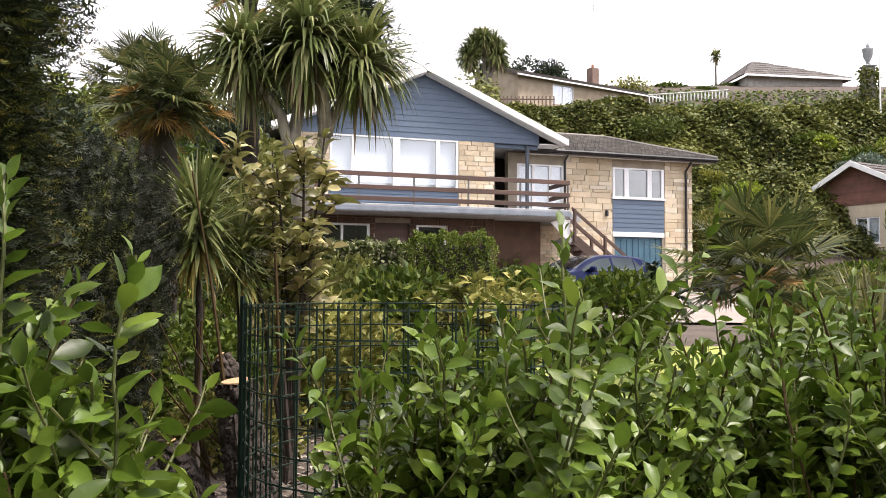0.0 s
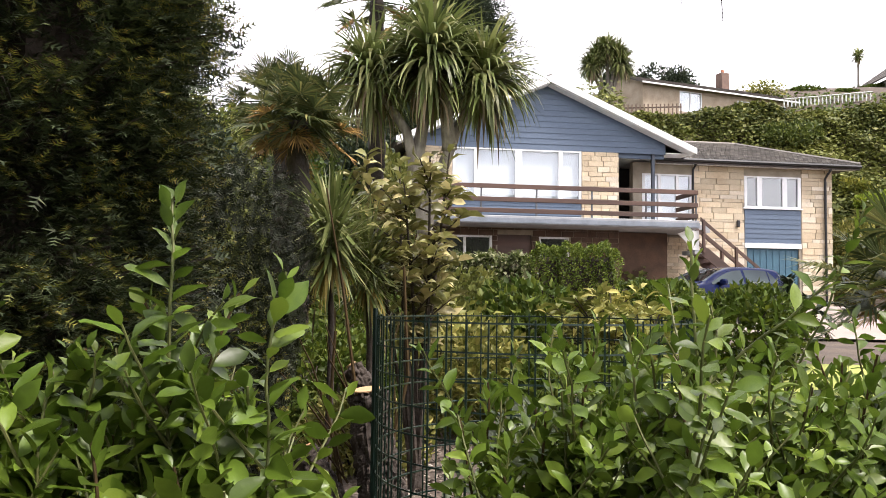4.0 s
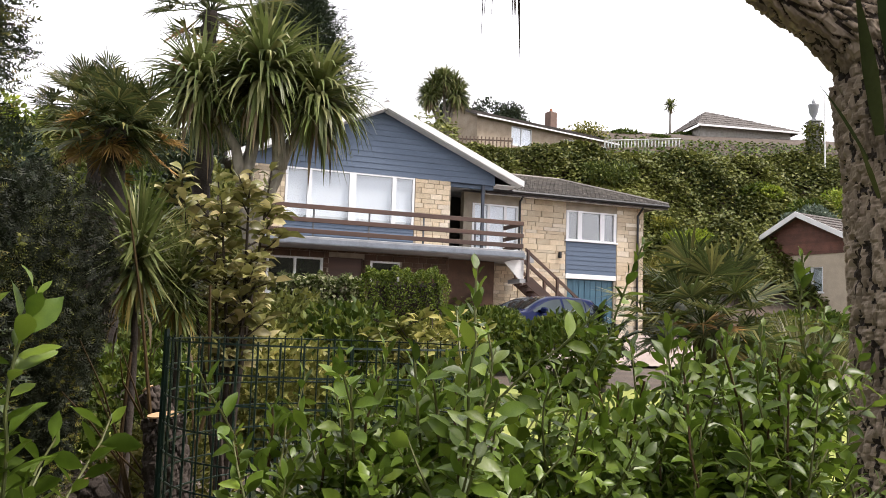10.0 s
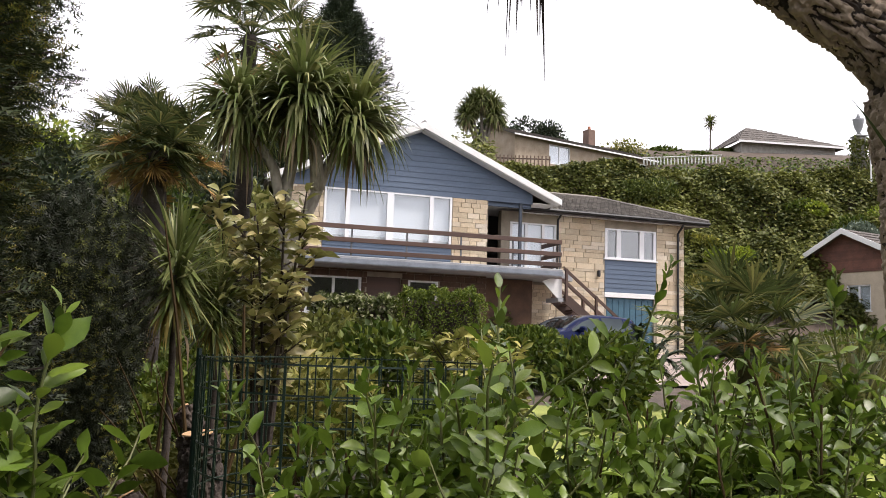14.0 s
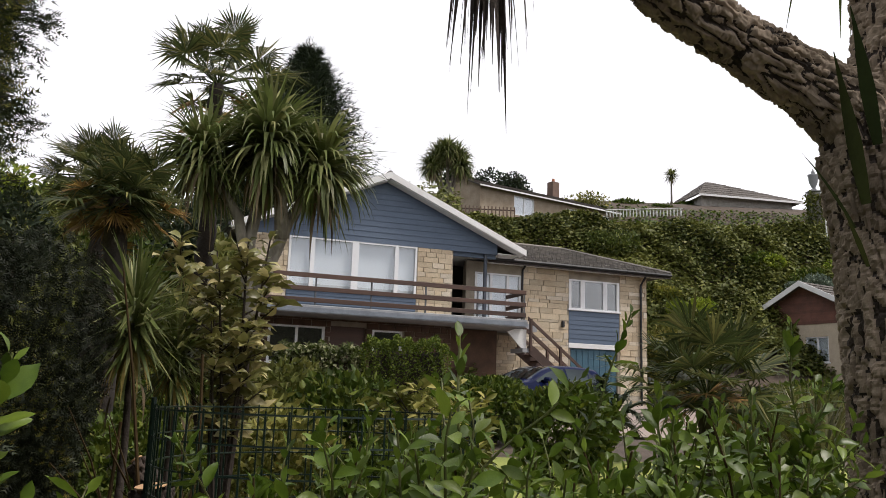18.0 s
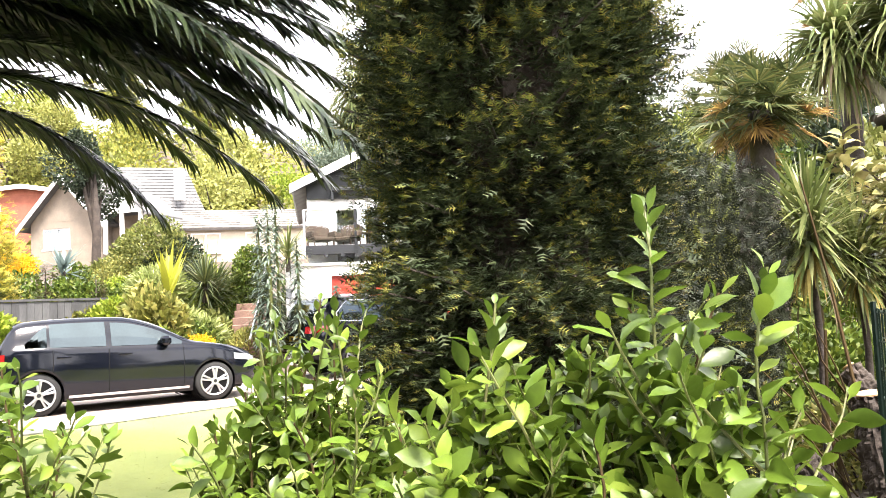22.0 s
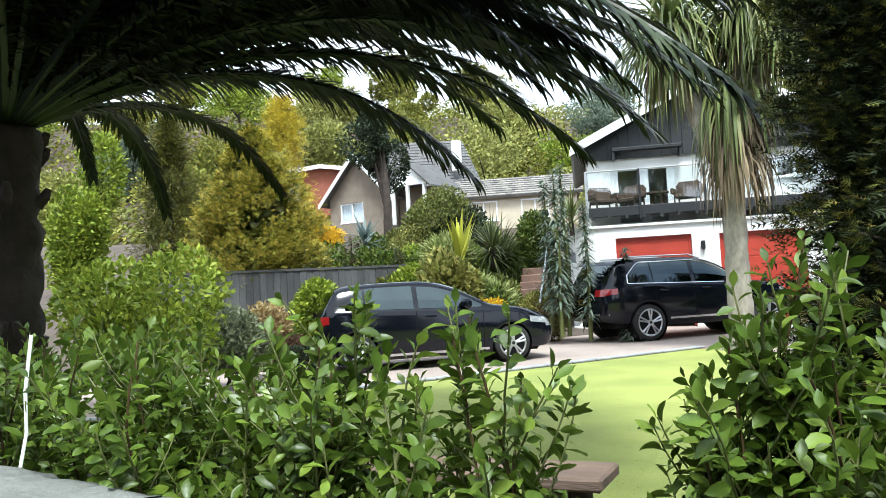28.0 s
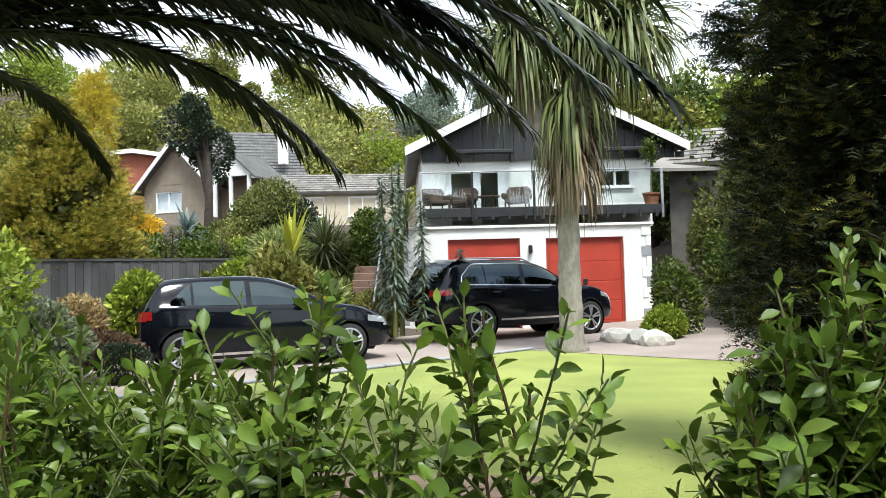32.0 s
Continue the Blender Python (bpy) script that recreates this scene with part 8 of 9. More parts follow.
bush("shrub", -19.5, 9.0, 1.2, (1.6, 1.0, 0.9), 3500, 0.14, HEDGELEAF, "mixed green shrubs on the bed", 143)
for i, (x, y, z, rd, n, sz, m_, lab) in enumerate((
        (-21.1, 11.9, 2.4, (1.5, 1.3, 1.2), 5000, 0.11, IVYLEAF, "dark rounded shrub in the bed"),
        (-17.1, 12.3, 2.0, (0.5, 0.5, 0.85), 2600, 0.09, HEDGELEAF, "clipped dark green column shrub"),
        (-15.9, 9.0, 0.9, (0.9, 0.8, 0.8), 1700, 0.2, YELLOWLEAF, "pale feathery-leaved shrub behind the cars"),
        (-15.0, 8.4, 0.7, (0.8, 0.6, 0.5), 1500, 0.14, HEDGELEAF, "low green planting by the drive"),
        (-14.5, 9.2, 0.9, (0.3, 0.3, 0.3), 600, 0.07, FLOWERYELLOW, "clump of yellow flowers"),
        (-22.3, 8.6, 3.0, (0.6, 0.5, 0.4), 900, 0.09, FLOWERYELLOW, "orange-yellow flowering mound below the house"),
        (-20.5, 7.6, 1.5, (1.2, 0.8, 0.8), 2000, 0.12, HEDGELEAF, "green shrub above the fence"),
        (-18.2, 10.2, 1.2, (1.2, 1.0, 0.9), 2400, 0.13, HEDGELEAF, "green shrub on the bank"),
        (-17.2, 8.8, 1.0, (0.7, 0.6, 0.8), 1400, 0.12, LIMELEAF, "light green shrub on the bank"),
        (-17.8, 12.5, 1.6, (1.2, 0.8, 0.7), 2000, 0.12, HEDGELEAF, "green shrub beside the steps"),
        (-9.7, 14.0, 0.42, (0.5, 0.45, 0.36), 1500, 0.1, LIMELEAF, "light green shrub at the house corner"),
        (-9.9, 14.8, 0.5, (0.6, 0.6, 0.8), 1500, 0.1, HEDGELEAF, "green shrub by the house corner"))):
    bush("shrub", x, y, z, rd, n, sz, m_, lab, 150 + i)
for i, (x, y, h) in enumerate(((-19.0, 8.0, 1.8), (-18.0, 8.7, 1.5), (-20.8, 6.9, 1.4), (-17.4, 9.8, 1.5))):
    spray_tree("conifer", x, y, 1.0, h + 0.4, 0.42, 900, 0.12, leaf_mat("brown_conifer", (0.10, 0.075, 0.035), (0.06, 0.055, 0.025)), "small brownish conifer in the bed", 170 + i, power=0.4, trunk=0.03)


def spiky(name, x, y, z, n, length, width, material, label, seed, droop=(0.0, 0.5), up=0.5, category="plant"):
    r = np.random.RandomState(seed)
    t = thing(name, Matrix.Translation((x, y, z)), label, category)
    gpart("foliage", head_straps(r, (0, 0, 0.1), n, length, width, droop=droop, up=up), material, t)
    part("crown_base", Geo().tube([(0, 0, -0.3), (0, 0, 0.15)], [0.07, 0.05], 7), BARKDARK, t)
    return t


spiky("agave", -20.3, 9.0, 3.0, 40, 0.75, 0.1, leaf_mat("agave_leaf", (0.22, 0.28, 0.26), (0.16, 0.21, 0.20)), "grey-blue agave rosette among shrubs", 180, (0, 0.4))
spiky("yucca", -17.0, 10.9, 2.5, 150, 0.95, 0.05, FANLEAF, "spiky green yucca clump", 181, (0, 0.8))
spiky("yucca", -16.2, 12.8, 3.2, 100, 0.8, 0.05, CORDYLEAF, "spiky yucca above the steps", 182, (0, 1.0))
spiky("canna", -16.6, 9.7, 2.3, 14, 1.1, 0.16, leaf_mat("yellow_blade", (0.45, 0.45, 0.05), (0.36, 0.38, 0.05)), "upright bright yellow-green leaves", 183, (0, 0.3), up=2.0)
spiky("flax", 6.3, 12.0, gz(6.3, 12), 90, 1.35, 0.06, leaf_mat("bronze_flax", (0.10, 0.10, 0.04), (0.07, 0.06, 0.03), (0.2, 0.2, 0.08)), "clump of upright bronze flax leaves", 184, (0, 0.9), up=1.6)
for i, (x, y, z, h) in enumerate(((-13.75, 10.35, 1.0, 3.55), (-14.0, 10.75, 1.0, 3.7), (-14.35, 10.55, 1.1, 3.3), (-13.5, 10.9, 0.9, 2.9), (-12.95, 11.5, 0.6, 2.2))):
    r = np.random.RandomState(190 + i)
    t = thing("echium", Matrix.Translation((x, y, z - 0.4)), "tall grey-green flower spire", "plant", "flower spires")
    part("stem", Geo().tube([(0, 0, 0), (0.05, 0, h * 0.5), (0.0, 0, h)], [0.05, 0.04, 0.01], 6), STEM, t)
    n = 420
    zz = r.uniform(0.15, 1, n) * h
    a = r.uniform(0, 6.28, n)
    d = np.stack([np.cos(a), np.sin(a), r.uniform(-0.6, 0.5, n)], 1)
    gpart("foliage", leaves(np.stack([0 * a, 0 * a, zz], 1) + d * 0.03, d, np.tile((0, 0, 1.0), (n, 1)), (0.42 - 0.3 * zz / h) * r.uniform(0.7, 1.2, n), 0.05, "strap", 0.3), GREYLEAF, t)
# stone steps up beside the garage
steps = thing("garden_steps", frame_at(-14.55, 10.0, 137, 0.45), "brick garden steps climbing between plants", "steps")
for k in range(10):
    part("step", Geo().box(k * 0.32, k * 0.32 + 0.36, -0.36, 0.36, k * 0.17 - 0.3, (k + 1) * 0.17, c=0.015), mat("step_brick", (0.19, 0.115, 0.085), (0.14, 0.085, 0.065), rough=0.9, fine=25), steps)
part("handrail", Geo().tube([(0, -0.34, 0.9), (1.6, -0.34, 1.7), (3.2, -0.34, 2.6)], 0.025, 6), ALLOY, steps)
# houses behind
OH = simple_house("house", "older house with steep grey tiled roof and white porch", frame_at(-34.9, 15.6, 27, 4.45), 3.6, 8, 1.9, 1.85, mat("brown_render", (0.27, 0.22, 0.17), (0.22, 0.18, 0.14), rough=0.9), mat("grey_tile", (0.13, 0.128, 0.125), (0.09, 0.088, 0.085), rough=0.9, fine=30, island=0.15), wins=[(-1.2, 0.2, 0.7, 1.6)])
for s_ in (2.2, 3.0, 3.9):
    part("porch_column", Geo().box(s_ - 0.07, s_ + 0.07, -0.4, -0.26, 0.3, 2.0, c=0.01), WHITE, OH)
part("porch_wall", Geo().box(1.85, 4.2, 0.6, 0.75, 0, 2.0), mat("brown_render", (0.27, 0.22, 0.17)), OH)
part("porch_gable", Geo().prism([(2.0, 2.0), (4.1, 2.0), (3.05, 2.95)], -0.4, -0.3), WHITE, OH)
for sg in (-1, 1):
    part("porch_roof", Geo().prism([(3.05, 3.05), (3.05 + 1.25 * sg, 1.93), (3.05 + 1.25 * sg, 1.85), (3.05, 2.96)], -0.5, 2.2), mat("grey_tile", (0.13, 0.128, 0.125)), OH)
part("chimney", Geo().box(1.6, 2.0, 5.8, 6.2, 3.4, 5.0, c=0.03), RENDER_W, OH)
OI = OH.matrix_world.inverted()
eave_l, eave_r, ridge_r, ridge_l = (OI @ Vector(p) for p in ((-38.3, 17.6, 7.3), (-35.4, 22.8, 7.3), (-38.4, 23.6, 10.0), (-40.9, 19.1, 10.0)))
roof_slope(OH, eave_l, eave_r, ridge_r, ridge_l, 14, 30, name="main_roof", material=mat("grey_tile", (0.13, 0.128, 0.125)))
back_l, back_r = (q + (q - p) + Vector((0, 0, -2 * (q - p).z)) for q, p in ((ridge_l, eave_l), (ridge_r, eave_r)))
roof_slope(OH, back_r, back_l, ridge_l, ridge_r, 4, 8, name="main_roof", material=mat("grey_tile", (0.13, 0.128, 0.125)))
part("main_wall", Geo().add([tuple(p + Vector((0, 0, dz))) for p in (eave_l.lerp(ridge_l, 0.12), eave_r.lerp(ridge_r, 0.12), back_r.lerp(ridge_r, 0.12), back_l.lerp(ridge_l, 0.12)) for dz in (-4.5, 0.0)], [(0, 2, 3, 1), (2, 4, 5, 3), (4, 6, 7, 5), (6, 0, 1, 7)]), mat("brown_render", (0.27, 0.22, 0.17)), OH)
WB = thing("house", frame_at(-33.0, 19.3, 53, 4.35), "long low wing with pale brown roof", "house")
part("wall", Geo().box(0, 6, 0, 4, -1, 1.7), mat("cream_render", (0.58, 0.50, 0.38), (0.5, 0.43, 0.32), rough=0.9), WB)
roof_slope(WB, (-0.3, -0.3, 1.6), (6.3, -0.3, 1.6), (6.3, 2, 2.7), (-0.3, 2, 2.7), 8, 22)
roof_slope(WB, (6.3, 4.3, 1.6), (-0.3, 4.3, 1.6), (-0.3, 2, 2.7), (6.3, 2, 2.7), 4, 10)
for a in (1.0, 3.4):
    window(WB, a, a + 1.3, 0.5, 1.4, -0.03, [(a + 0.06, a + 0.62), (a + 0.68, a + 1.24)])
RH = simple_house("house", "red brick house with flat white fascia", frame_at(-47, 18.6, 60, 6.5), 6.0, 7, 2.8, 0.4, BRICKRED, CONCRETE, wins=[(-2.2, -1.1, 1.2, 2.3)])
broad_tree("tree", -29.6, 14.3, 3.6, 5.6, (1.25, 1.25, 2.0), 7000, 0.15, CONIFERLEAF, "dark upright tree before the older house", 200, lobes=5)
# wooded hillside
# pale spring green, lightened further with distance haze in the colour
PALEWOOD = leaf_mat("pale_spring_haze_leaf", (0.27, 0.28, 0.075), (0.19, 0.21, 0.055), (0.40, 0.38, 0.11), rough=0.6, through_=0.25, island=0.4, scale=0.1)
k = 0
wr = random.Random(5)
for row, (d0, zt) in enumerate(((58, 5), (74, 6), (92, 6.5), (112, 7.5), (135, 8))):
    for az in range(-104, -14, 7 if row < 3 else 6):
        az_ = radians(az + wr.uniform(-2.5, 2.5))
        d = d0 * wr.uniform(0.94, 1.06)
        x, y = d * math.sin(az_), d * math.cos(az_)
        if y > 40 and x > -28:
            continue
        sc = wr.uniform(0.8, 1.25)
        m_ = wr.choice([WOODLEAF, PALEWOOD, LIMELEAF, WOODLEAF, GREYLEAF])
        broad_tree("tree", x, y, gz(x, y) - 0.5, zt * sc, (4.2 * sc, 4.2 * sc, 3.6 * sc), 6000 if row < 3 else 3600, 0.33 if row < 3 else 0.45, m_, "broad-leaved tree on the wooded hillside", 300 + k, group="hillside wood", lobes=6)
        k += 1
ivy_bank("undergrowth", "undergrowth on the wooded hillside", (-120, -42), (-20, 110), ground_z, 60000, 0.45, WOODLEAF, 401, lift=0.8)
# pale edging stones between lawn and drive
kerb = thing("kerb", Matrix.Translation((-10.62, -2.0, 0)), "pale concrete edging between lawn and drive", "kerb", kind="structure")
for k in range(26):
    yk = k * 0.5
    part("edging_stone", Geo().box(-0.06, 0.06, yk, yk + 0.488, gz(-10.6, yk - 2) - 0.1, gz(-10.6, yk - 2) + 0.055, c=0.012), CONCRETE, kerb)
# log bench near the hedge
bench = thing("log_bench", frame_at(-2.80, 1.52, 35, gz(-2.80, 1.52) + 0.05), "plank bench on a cut log on the lawn", "bench")
part("seat", Geo().box(-0.75, 0.28, -0.15, 0.13, 0.53, 0.58, c=0.01), BENCHWOOD, bench, "weathered plank seat")
for s in (-0.55, 0.10):
    leg = part("log_leg", Geo().tube([(s, 0, -0.08), (s, 0, 0.2), (s, 0, 0.517)], [0.115, 0.108, 0.105], 14, wob=0.1), BARK, bench, "upright log leg")
    part("cut_face", Geo().tube([(s, 0, 0.518), (s, 0, 0.53)], 0.10, 14), CUTWOOD, leg, "pale sawn face")
# stone wall in front of the camera
wall = new("wall_stone", Geo().box(-6, 3.5, -0.25, 0.33, -0.2, 1.17).mesh("wall_stone", WALLSTONE))
wall.matrix_world = frame_at(-1.5, 0.02, 24)
tagged(wall, "rough grey stone garden wall along the road", "wall", kind="structure")
cr = np.random.RandomState(44)
for i in range(9):
    a, b = -6 + i * 1.06, -6 + (i + 1) * 1.06 - 0.003
    nx, ny = 26, 10
    g = Geo()
    h0 = 1.300 + cr.uniform(-0.004, 0.004)
    edge = 0.39 + np.cumsum(cr.normal(size=nx) * 0.006)
    edge -= np.linspace(edge[0] - 0.39, edge[-1] - 0.39, nx)
    for q in range(nx):
        x = a + (b - a) * q / (nx - 1)
        for p in range(ny):
            f = p / (ny - 1)
            y = -0.32 + (edge[q] + 0.32) * min(1, f * 1.18)
            fall = max(0.0, (f - 0.85) / 0.15)
            g.v.append((x, y + cr.normal() * 0.002, h0 + cr.normal() * 0.005 + 0.008 * math.sin(x * 5 + y * 7) - (0.012 if fall and fall < 1 else 0) - (0.13 if fall >= 1 else 0)))
    g.f = [(q * ny + p, (q + 1) * ny + p, (q + 1) * ny + p + 1, q * ny + p + 1) for q in range(nx - 1) for p in range(ny - 1)]
    part("coping_stone", g, mat("pale_coping_stone", (0.185, 0.19, 0.172), (0.12, 0.127, 0.112), rough=0.95, scale=5, fine=45, bump=1.0, c=None), wall, smooth=True)
road = grid_sheet(np.linspace(-30, 30, 31), np.linspace(-12, -1.4, 8), lambda X, Y: 0 * X + 0.45, ASPHALT, "road", label="dark tarmac road behind the camera", category="road")
# unseen wall added across the road behind the camera to darken reflections and fill
rear = new("wall_rear", Geo().box(-34, 30, -9.6, -9.0, -0.5, 8.0).mesh("wall_rear", mat("dark_block_wall", (0.10, 0.10, 0.07), (0.06, 0.065, 0.04), rough=0.95, scale=1.5, fine=20)))
tagged(rear, "unseen wall added behind the camera to darken reflections", "wall", kind="structure")

# right of the white house: neighbour's roof, shrubs, trees up the slope
NR = thing("house", frame_at(-14.3, 22.0, 30), "neighbouring house end with pale brown tiled roof", "house")
part("wall", Geo().box(0, 1.7, 0.25, 5, 0.5, 5.2), mat("dark_stone_render", (0.15, 0.14, 0.125), (0.11, 0.10, 0.09), rough=0.95), NR)
roof_slope(NR, (-0.1, 0, 5.15), (1.85, 0, 5.15), (1.85, 2.4, 6.6), (-0.1, 2.4, 6.6), 9, 8)
roof_slope(NR, (1.85, 5.1, 5.15), (-0.1, 5.1, 5.15), (-0.1, 2.4, 6.6), (1.85, 2.4, 6.6), 6, 6)
for i, (x, y, rd, m_) in enumerate(((-9.2, 16.4, (0.9, 0.9, 1.1), HEDGELEAF), (-8.2, 17.6, (1.2, 1.0, 1.4), IVYLEAF), (-9.6, 19.2, (1.1, 1.1, 1.7), CONIFERLEAF), (-7.4, 15.4, (0.8, 0.8, 0.7), LIMELEAF), (-6.4, 17.0, (1.1, 1.0, 1.2), HEDGELEAF), (-7.8, 20.2, (1.3, 1.3, 1.9), IVYLEAF))):
    bush("shrub", x, y, gz(x, y), rd, 2600, 0.11, m_, "leafy garden shrub beside the white house", 230 + i, group="side garden shrubs")
for i, (x, y, h, sc) in enumerate(((-27, 42, 7, 1.0), (-30, 50, 8, 1.1), (-25, 53, 8, 1.1), (-36, 46, 8, 1.2), (-22, 46, 6, 0.9), (-33, 58, 9, 1.2), (-40, 54, 9, 1.2), (-21, 38, 5, 0.8))):
    broad_tree("tree", x, y, gz(x, y) - 0.5, h, (3.4 * sc, 3.4 * sc, 2.9 * sc), 3600, 0.4, (WOODLEAF, HEDGELEAF, LIMELEAF)[i % 3], "broad-leaved tree above the white house", 250 + i, group="hillside wood", lobes=7)
# white cord hanging down beside the wall
cord = thing("cord", Matrix.Translation((0, 0, 0)), "thin white cord hanging in the hedge", "cord")
part("line", Geo().tube([(-2.98, -0.13, 1.66), (-2.97, -0.15, 1.5), (-2.97, -0.15, 1.38), (-2.96, -0.17, 1.28)], 0.0055, 6), WHITE, cord)
part("line", Geo().tube([(-3.0, -0.31, 1.55), (-2.99, -0.27, 1.45), (-2.96, -0.24, 1.36), (-2.95, -0.23, 1.28)], 0.004, 6), WHITE, cord)
bush("shrub", -11.9, 4.0, 0.42, (0.3, 0.3, 0.32), 2600, 0.04, CONIFERLEAF, "small clipped dark green ball by the drive", 410, shell=0.9)
# shrubs that fill the bed under the palms and before the bungalow
for i, (x, y, rd, n, sz, m_, lab) in enumerate((
        (-2.3, 9.9, (0.9, 0.7, 0.8), 2200, 0.11, HEDGELEAF, "leafy green shrub under the palms"), (-1.3, 10.6, (0.8, 0.7, 0.85), 2200, 0.11, IVYLEAF, "dark green shrub under the palms"),
        (-3.6, 8.6, (0.9, 0.8, 1.0), 2400, 0.10, IVYLEAF, "dark green shrub under the palms"), (-3.2, 7.4, (0.8, 0.7, 0.75), 2200, 0.09, IVYLEAF, "dark green shrub under the palms"),
        (-1.45, 6.2, (0.5, 0.4, 0.35), 1100, 0.07, YELLOWLEAF, "low yellow-green ground cover shrub"), (-0.3, 10.0, (0.8, 0.6, 0.7), 1900, 0.12, HEDGELEAF, "leafy green shrub under the palms"),
        (-4.6, 12.5, (1.3, 1.1, 1.6), 3000, 0.13, IVYLEAF, "tall dark green shrub behind the palms"), (-5.6, 16, (1.6, 1.4, 2.0), 3000, 0.16, HEDGELEAF, "tall green shrub behind the palms"),
        (5.2, 11.0, (0.9, 0.7, 0.6), 1800, 0.12, IVYLEAF, "dark shrub beside the bronze flax"), (6.8, 14.5, (1.3, 1.0, 0.55), 2200, 0.13, HEDGELEAF, "green shrub before the bungalow"),
        (9.5, 19.0, (1.6, 1.2, 0.65), 2600, 0.15, IVYLEAF, "dark green shrub before the bungalow"), (12.5, 24.0, (2.0, 1.5, 0.6), 2600, 0.18, HEDGELEAF, "green shrub before the bungalow"), (10.6, 31.4, (1.3, 1.2, 1.75), 3000, 0.17, YELLOWLEAF, "fresh green shrub between the houses"))):
    bush("shrub", x, y, gz(x, y) - 0.05, rd, n, sz, m_, lab, 270 + i)
spiky("flax", 5.7, 10.5, gz(5.7, 10.5), 80, 1.5, 0.06, leaf_mat("bronze_flax", (0.10, 0.10, 0.04), (0.07, 0.06, 0.03)), "clump of upright bronze flax leaves", 284, (0, 0.7), up=1.8)
# short grass over the lawn, mown but uneven
gr = np.random.RandomState(90)
n = 60000
gx, gy = gr.uniform(-12.0, -1.7, n), gr.uniform(0.6, 11.5, n)
keep = (gy > -0.45 * gx - 0.6 - 2.2) & (gx > -10.5) & (gy < 10.8)
gx, gy = gx[keep], gy[keep]
n = len(gx)
gp = np.stack([gx, gy, ground_z(gx, gy) + 0.012], 1)
tuft = leaves(gp, np.stack([gr.normal(size=n), gr.normal(size=n), np.full(n, 0.10)], 1), np.tile((0, 0, 1.0), (n, 1)) + gr.normal(size=(n, 3)) * 0.12, gr.uniform(0.010, 0.018, n), gr.uniform(0.004, 0.008, n), "diamond")
lawn_grass = new("grass", mesh_np(tuft, "grass", leaf_mat("grass_blade", (0.31, 0.33, 0.08), (0.25, 0.275, 0.06), (0.38, 0.37, 0.12), rough=0.6, through_=0.4, island=0.15)))
tagged(lawn_grass, "short mown grass of the lawn", "grass", kind="stuff")
# dark mound, feathery shrubs and a bright blade on the bank
bush("shrub", -20.9, 12.2, 2.0, (1.25, 1.1, 1.0), 6500, 0.11, CONIFERLEAF, "dark dense rounded shrub on the bank", 402)
for i, (x, y, z, rd) in enumerate(((-17.5, 9.9, 1.75, (0.75, 0.6, 0.7)), (-16.2, 9.5, 1.0, (0.8, 0.6, 0.55)), (-15.7, 9.9, 0.9, (0.7, 0.6, 0.45)))):
    bush("shrub", x, y, z, rd, 1500, 0.26, leaf_mat("feathery_leaf", (0.30, 0.34, 0.11), (0.20, 0.25, 0.07), (0.42, 0.45, 0.2), rough=0.5, through_=0.3), "pale feathery-leaved shrub on the bank", 403 + i, width=0.22, group="feathery shrubs")
spiky("yucca", -17.7, 11.6, 2.3, 170, 1.15, 0.055, FANLEAF, "large spiky green yucca clump", 406, (0, 0.8))
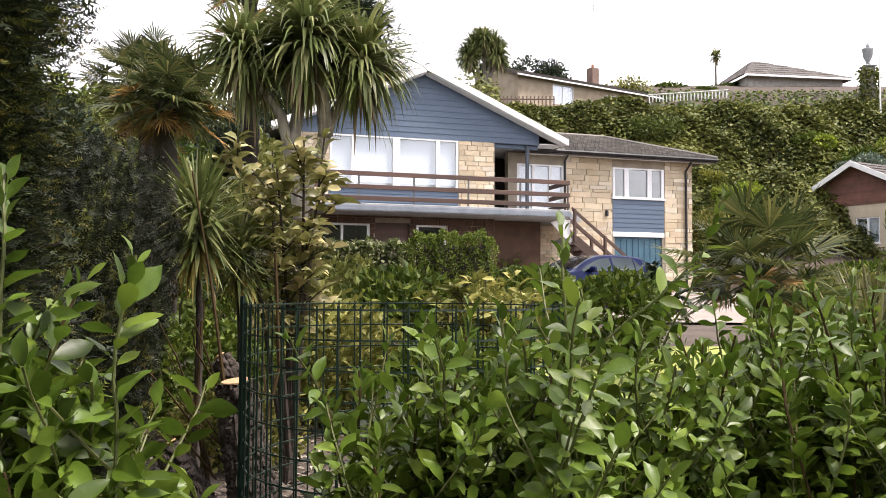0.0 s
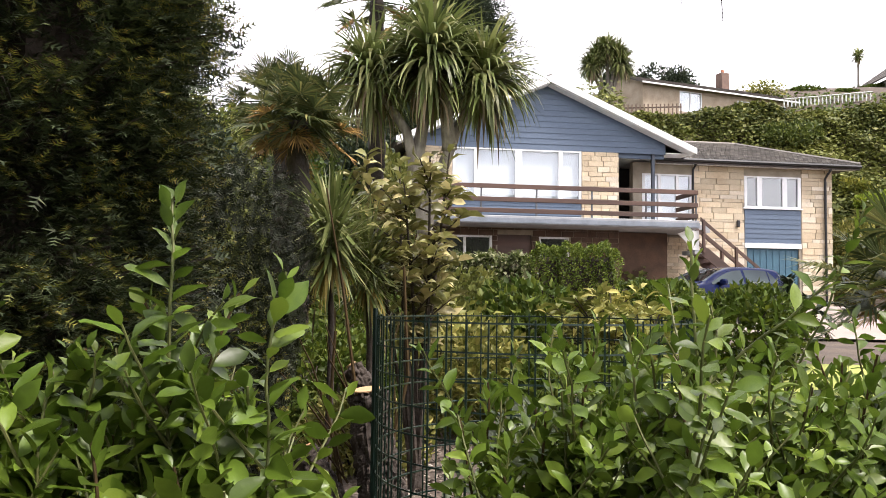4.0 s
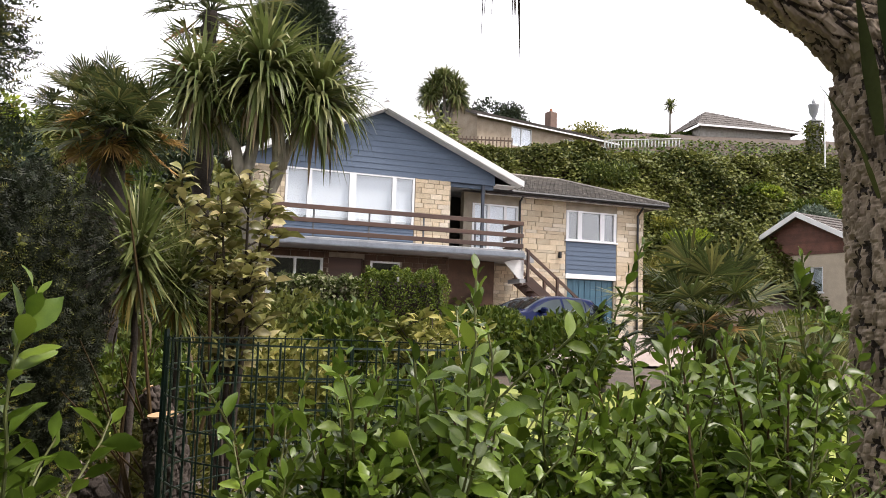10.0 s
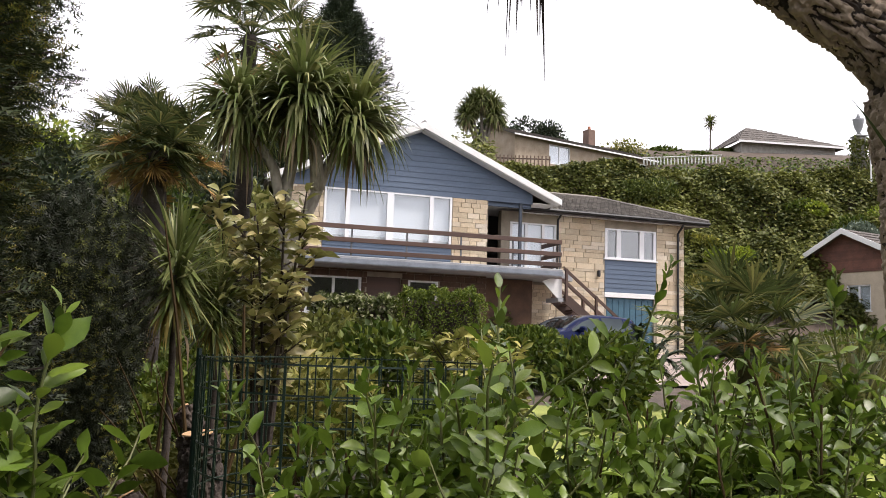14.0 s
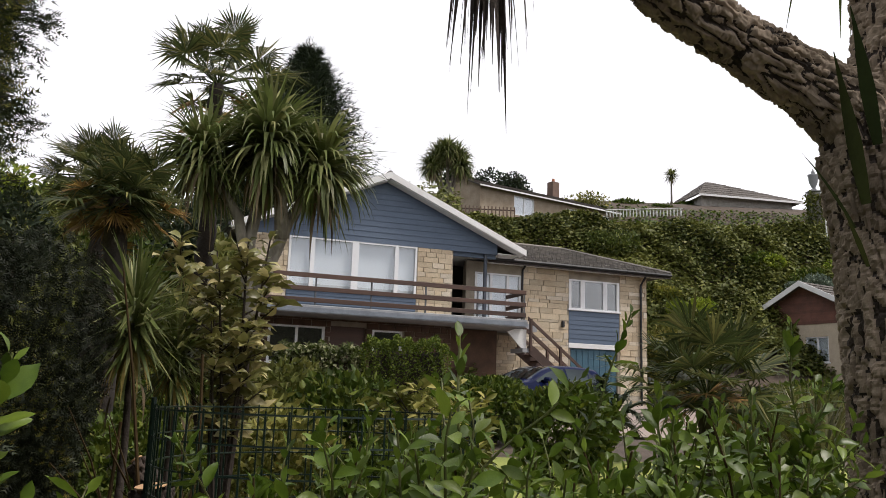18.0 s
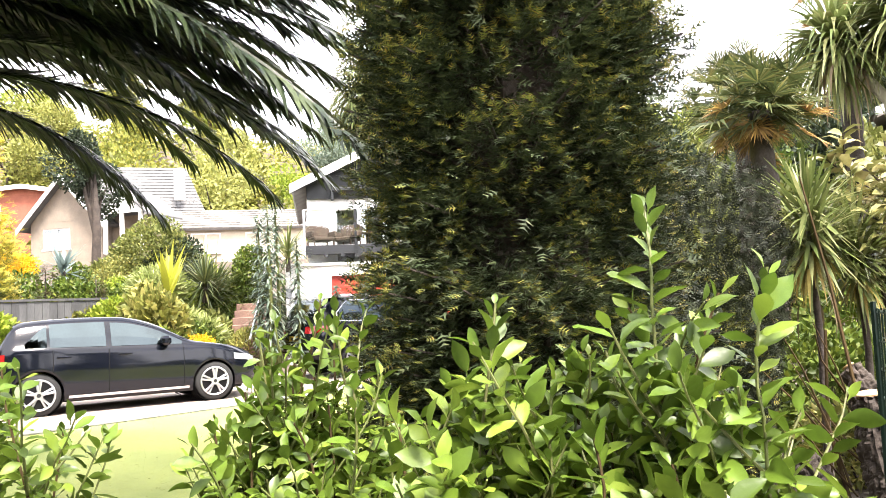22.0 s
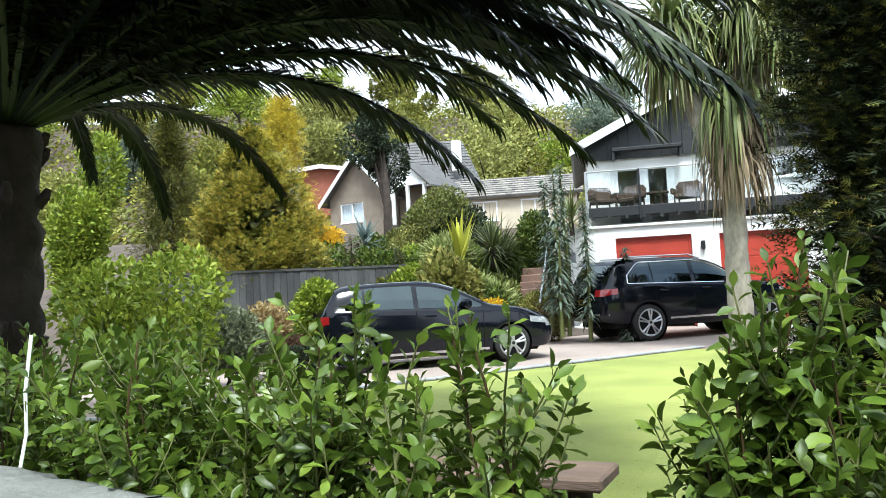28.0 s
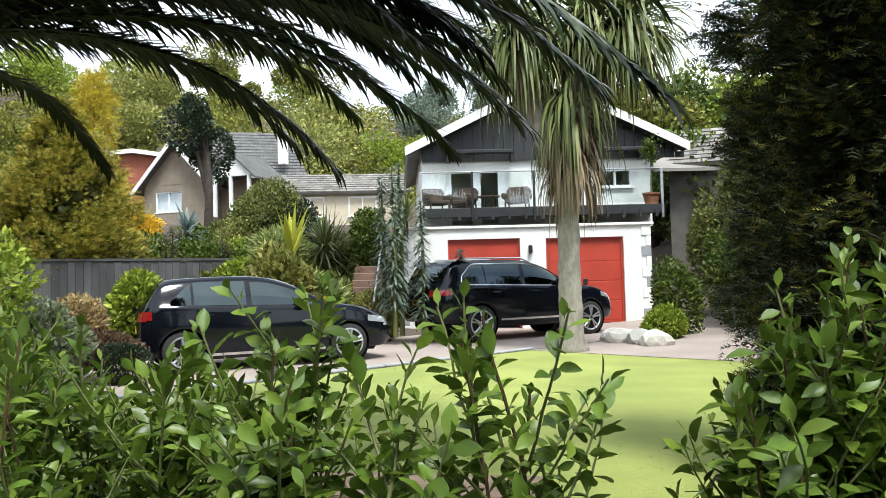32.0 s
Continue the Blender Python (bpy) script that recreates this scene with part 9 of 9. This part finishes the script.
# close planting on the bank between the drive and the houses behind
bk = random.Random(17)
for i, (x, y, h) in enumerate(((-15.6, 7.4, 0.5), (-16.4, 8.0, 0.75), (-17.0, 7.6, 0.7), (-17.8, 8.2, 0.9), (-18.6, 8.9, 1.0), (-15.6, 9.8, 0.8), (-16.4, 10.6, 0.9), (-19.6, 10.0, 1.1), (-20.6, 10.4, 1.2), (-17.4, 11.6, 1.0), (-22.2, 10.2, 1.1), (-23.2, 11.4, 1.1), (-18.6, 11.4, 1.1), (-15.0, 10.8, 0.7), (-24.4, 9.4, 1.1), (-25.2, 12.6, 1.0), (-19.2, 13.0, 1.2), (-21.4, 13.6, 1.2), (-23.6, 14.0, 1.2), (-17.4, 14.2, 1.3))):
    m_ = (HEDGELEAF, IVYLEAF, LIMELEAF, YELLOWLEAF, HEDGELEAF)[i % 5]
    bush("shrub", x, y, gz(x, y) - 0.05, (bk.uniform(0.55, 0.9), bk.uniform(0.5, 0.8), h), 1500, bk.uniform(0.08, 0.15), m_, "mixed garden shrub on the planted bank", 320 + i, group="bank shrubs", width=bk.uniform(0.3, 0.6))
for i, (x, y) in enumerate(((-16.9, 9.2), (-18.9, 9.6), (-20.0, 9.2), (-21.6, 11.2), (-15.8, 11.4))):
    spiky("yucca", x, y, gz(x, y) + 0.5, 90, 0.75, 0.05, (FANLEAF, CORDYLEAF)[i % 2], "spiky green yucca on the bank", 350 + i, (0, 0.9))
bush("shrub", -10.6, 18.2, gz(-10.6, 18.2), (0.85, 0.8, 1.9), 4200, 0.12, IVYLEAF, "tall dark shrub against the house side", 390, lobes=6)
bush("shrub", -9.7, 17.2, gz(-9.7, 17.2), (0.8, 0.7, 1.2), 2600, 0.11, HEDGELEAF, "leafy shrub against the house side", 391, lobes=5)
# fallen leaves and twigs over the soil behind the hedge
lr = np.random.RandomState(95)
n = 9000
lx, ly = lr.uniform(-3.2, 2.2, n), lr.uniform(1.9, 8.0, n)
lp_ = np.stack([lx, ly, ground_z(lx, ly) - 0.02 + lr.uniform(0, 0.012, n)], 1)
litter = leaves(lp_, np.stack([lr.normal(size=n), lr.normal(size=n), lr.uniform(-0.1, 0.3, n)], 1), np.tile((0, 0, 1.0), (n, 1)) + lr.normal(size=(n, 3)) * 0.4, lr.uniform(0.03, 0.09, n), lr.uniform(0.015, 0.04, n), "fold")
tagged(new("leaf_litter", mesh_np(litter, "leaf_litter", leaf_mat("fallen_leaf", (0.21, 0.175, 0.14), (0.11, 0.09, 0.07), (0.38, 0.34, 0.29), rough=0.85, through_=0.1, island=0.45))), "dry fallen leaves and twigs on the soil", "leaf litter", kind="stuff")
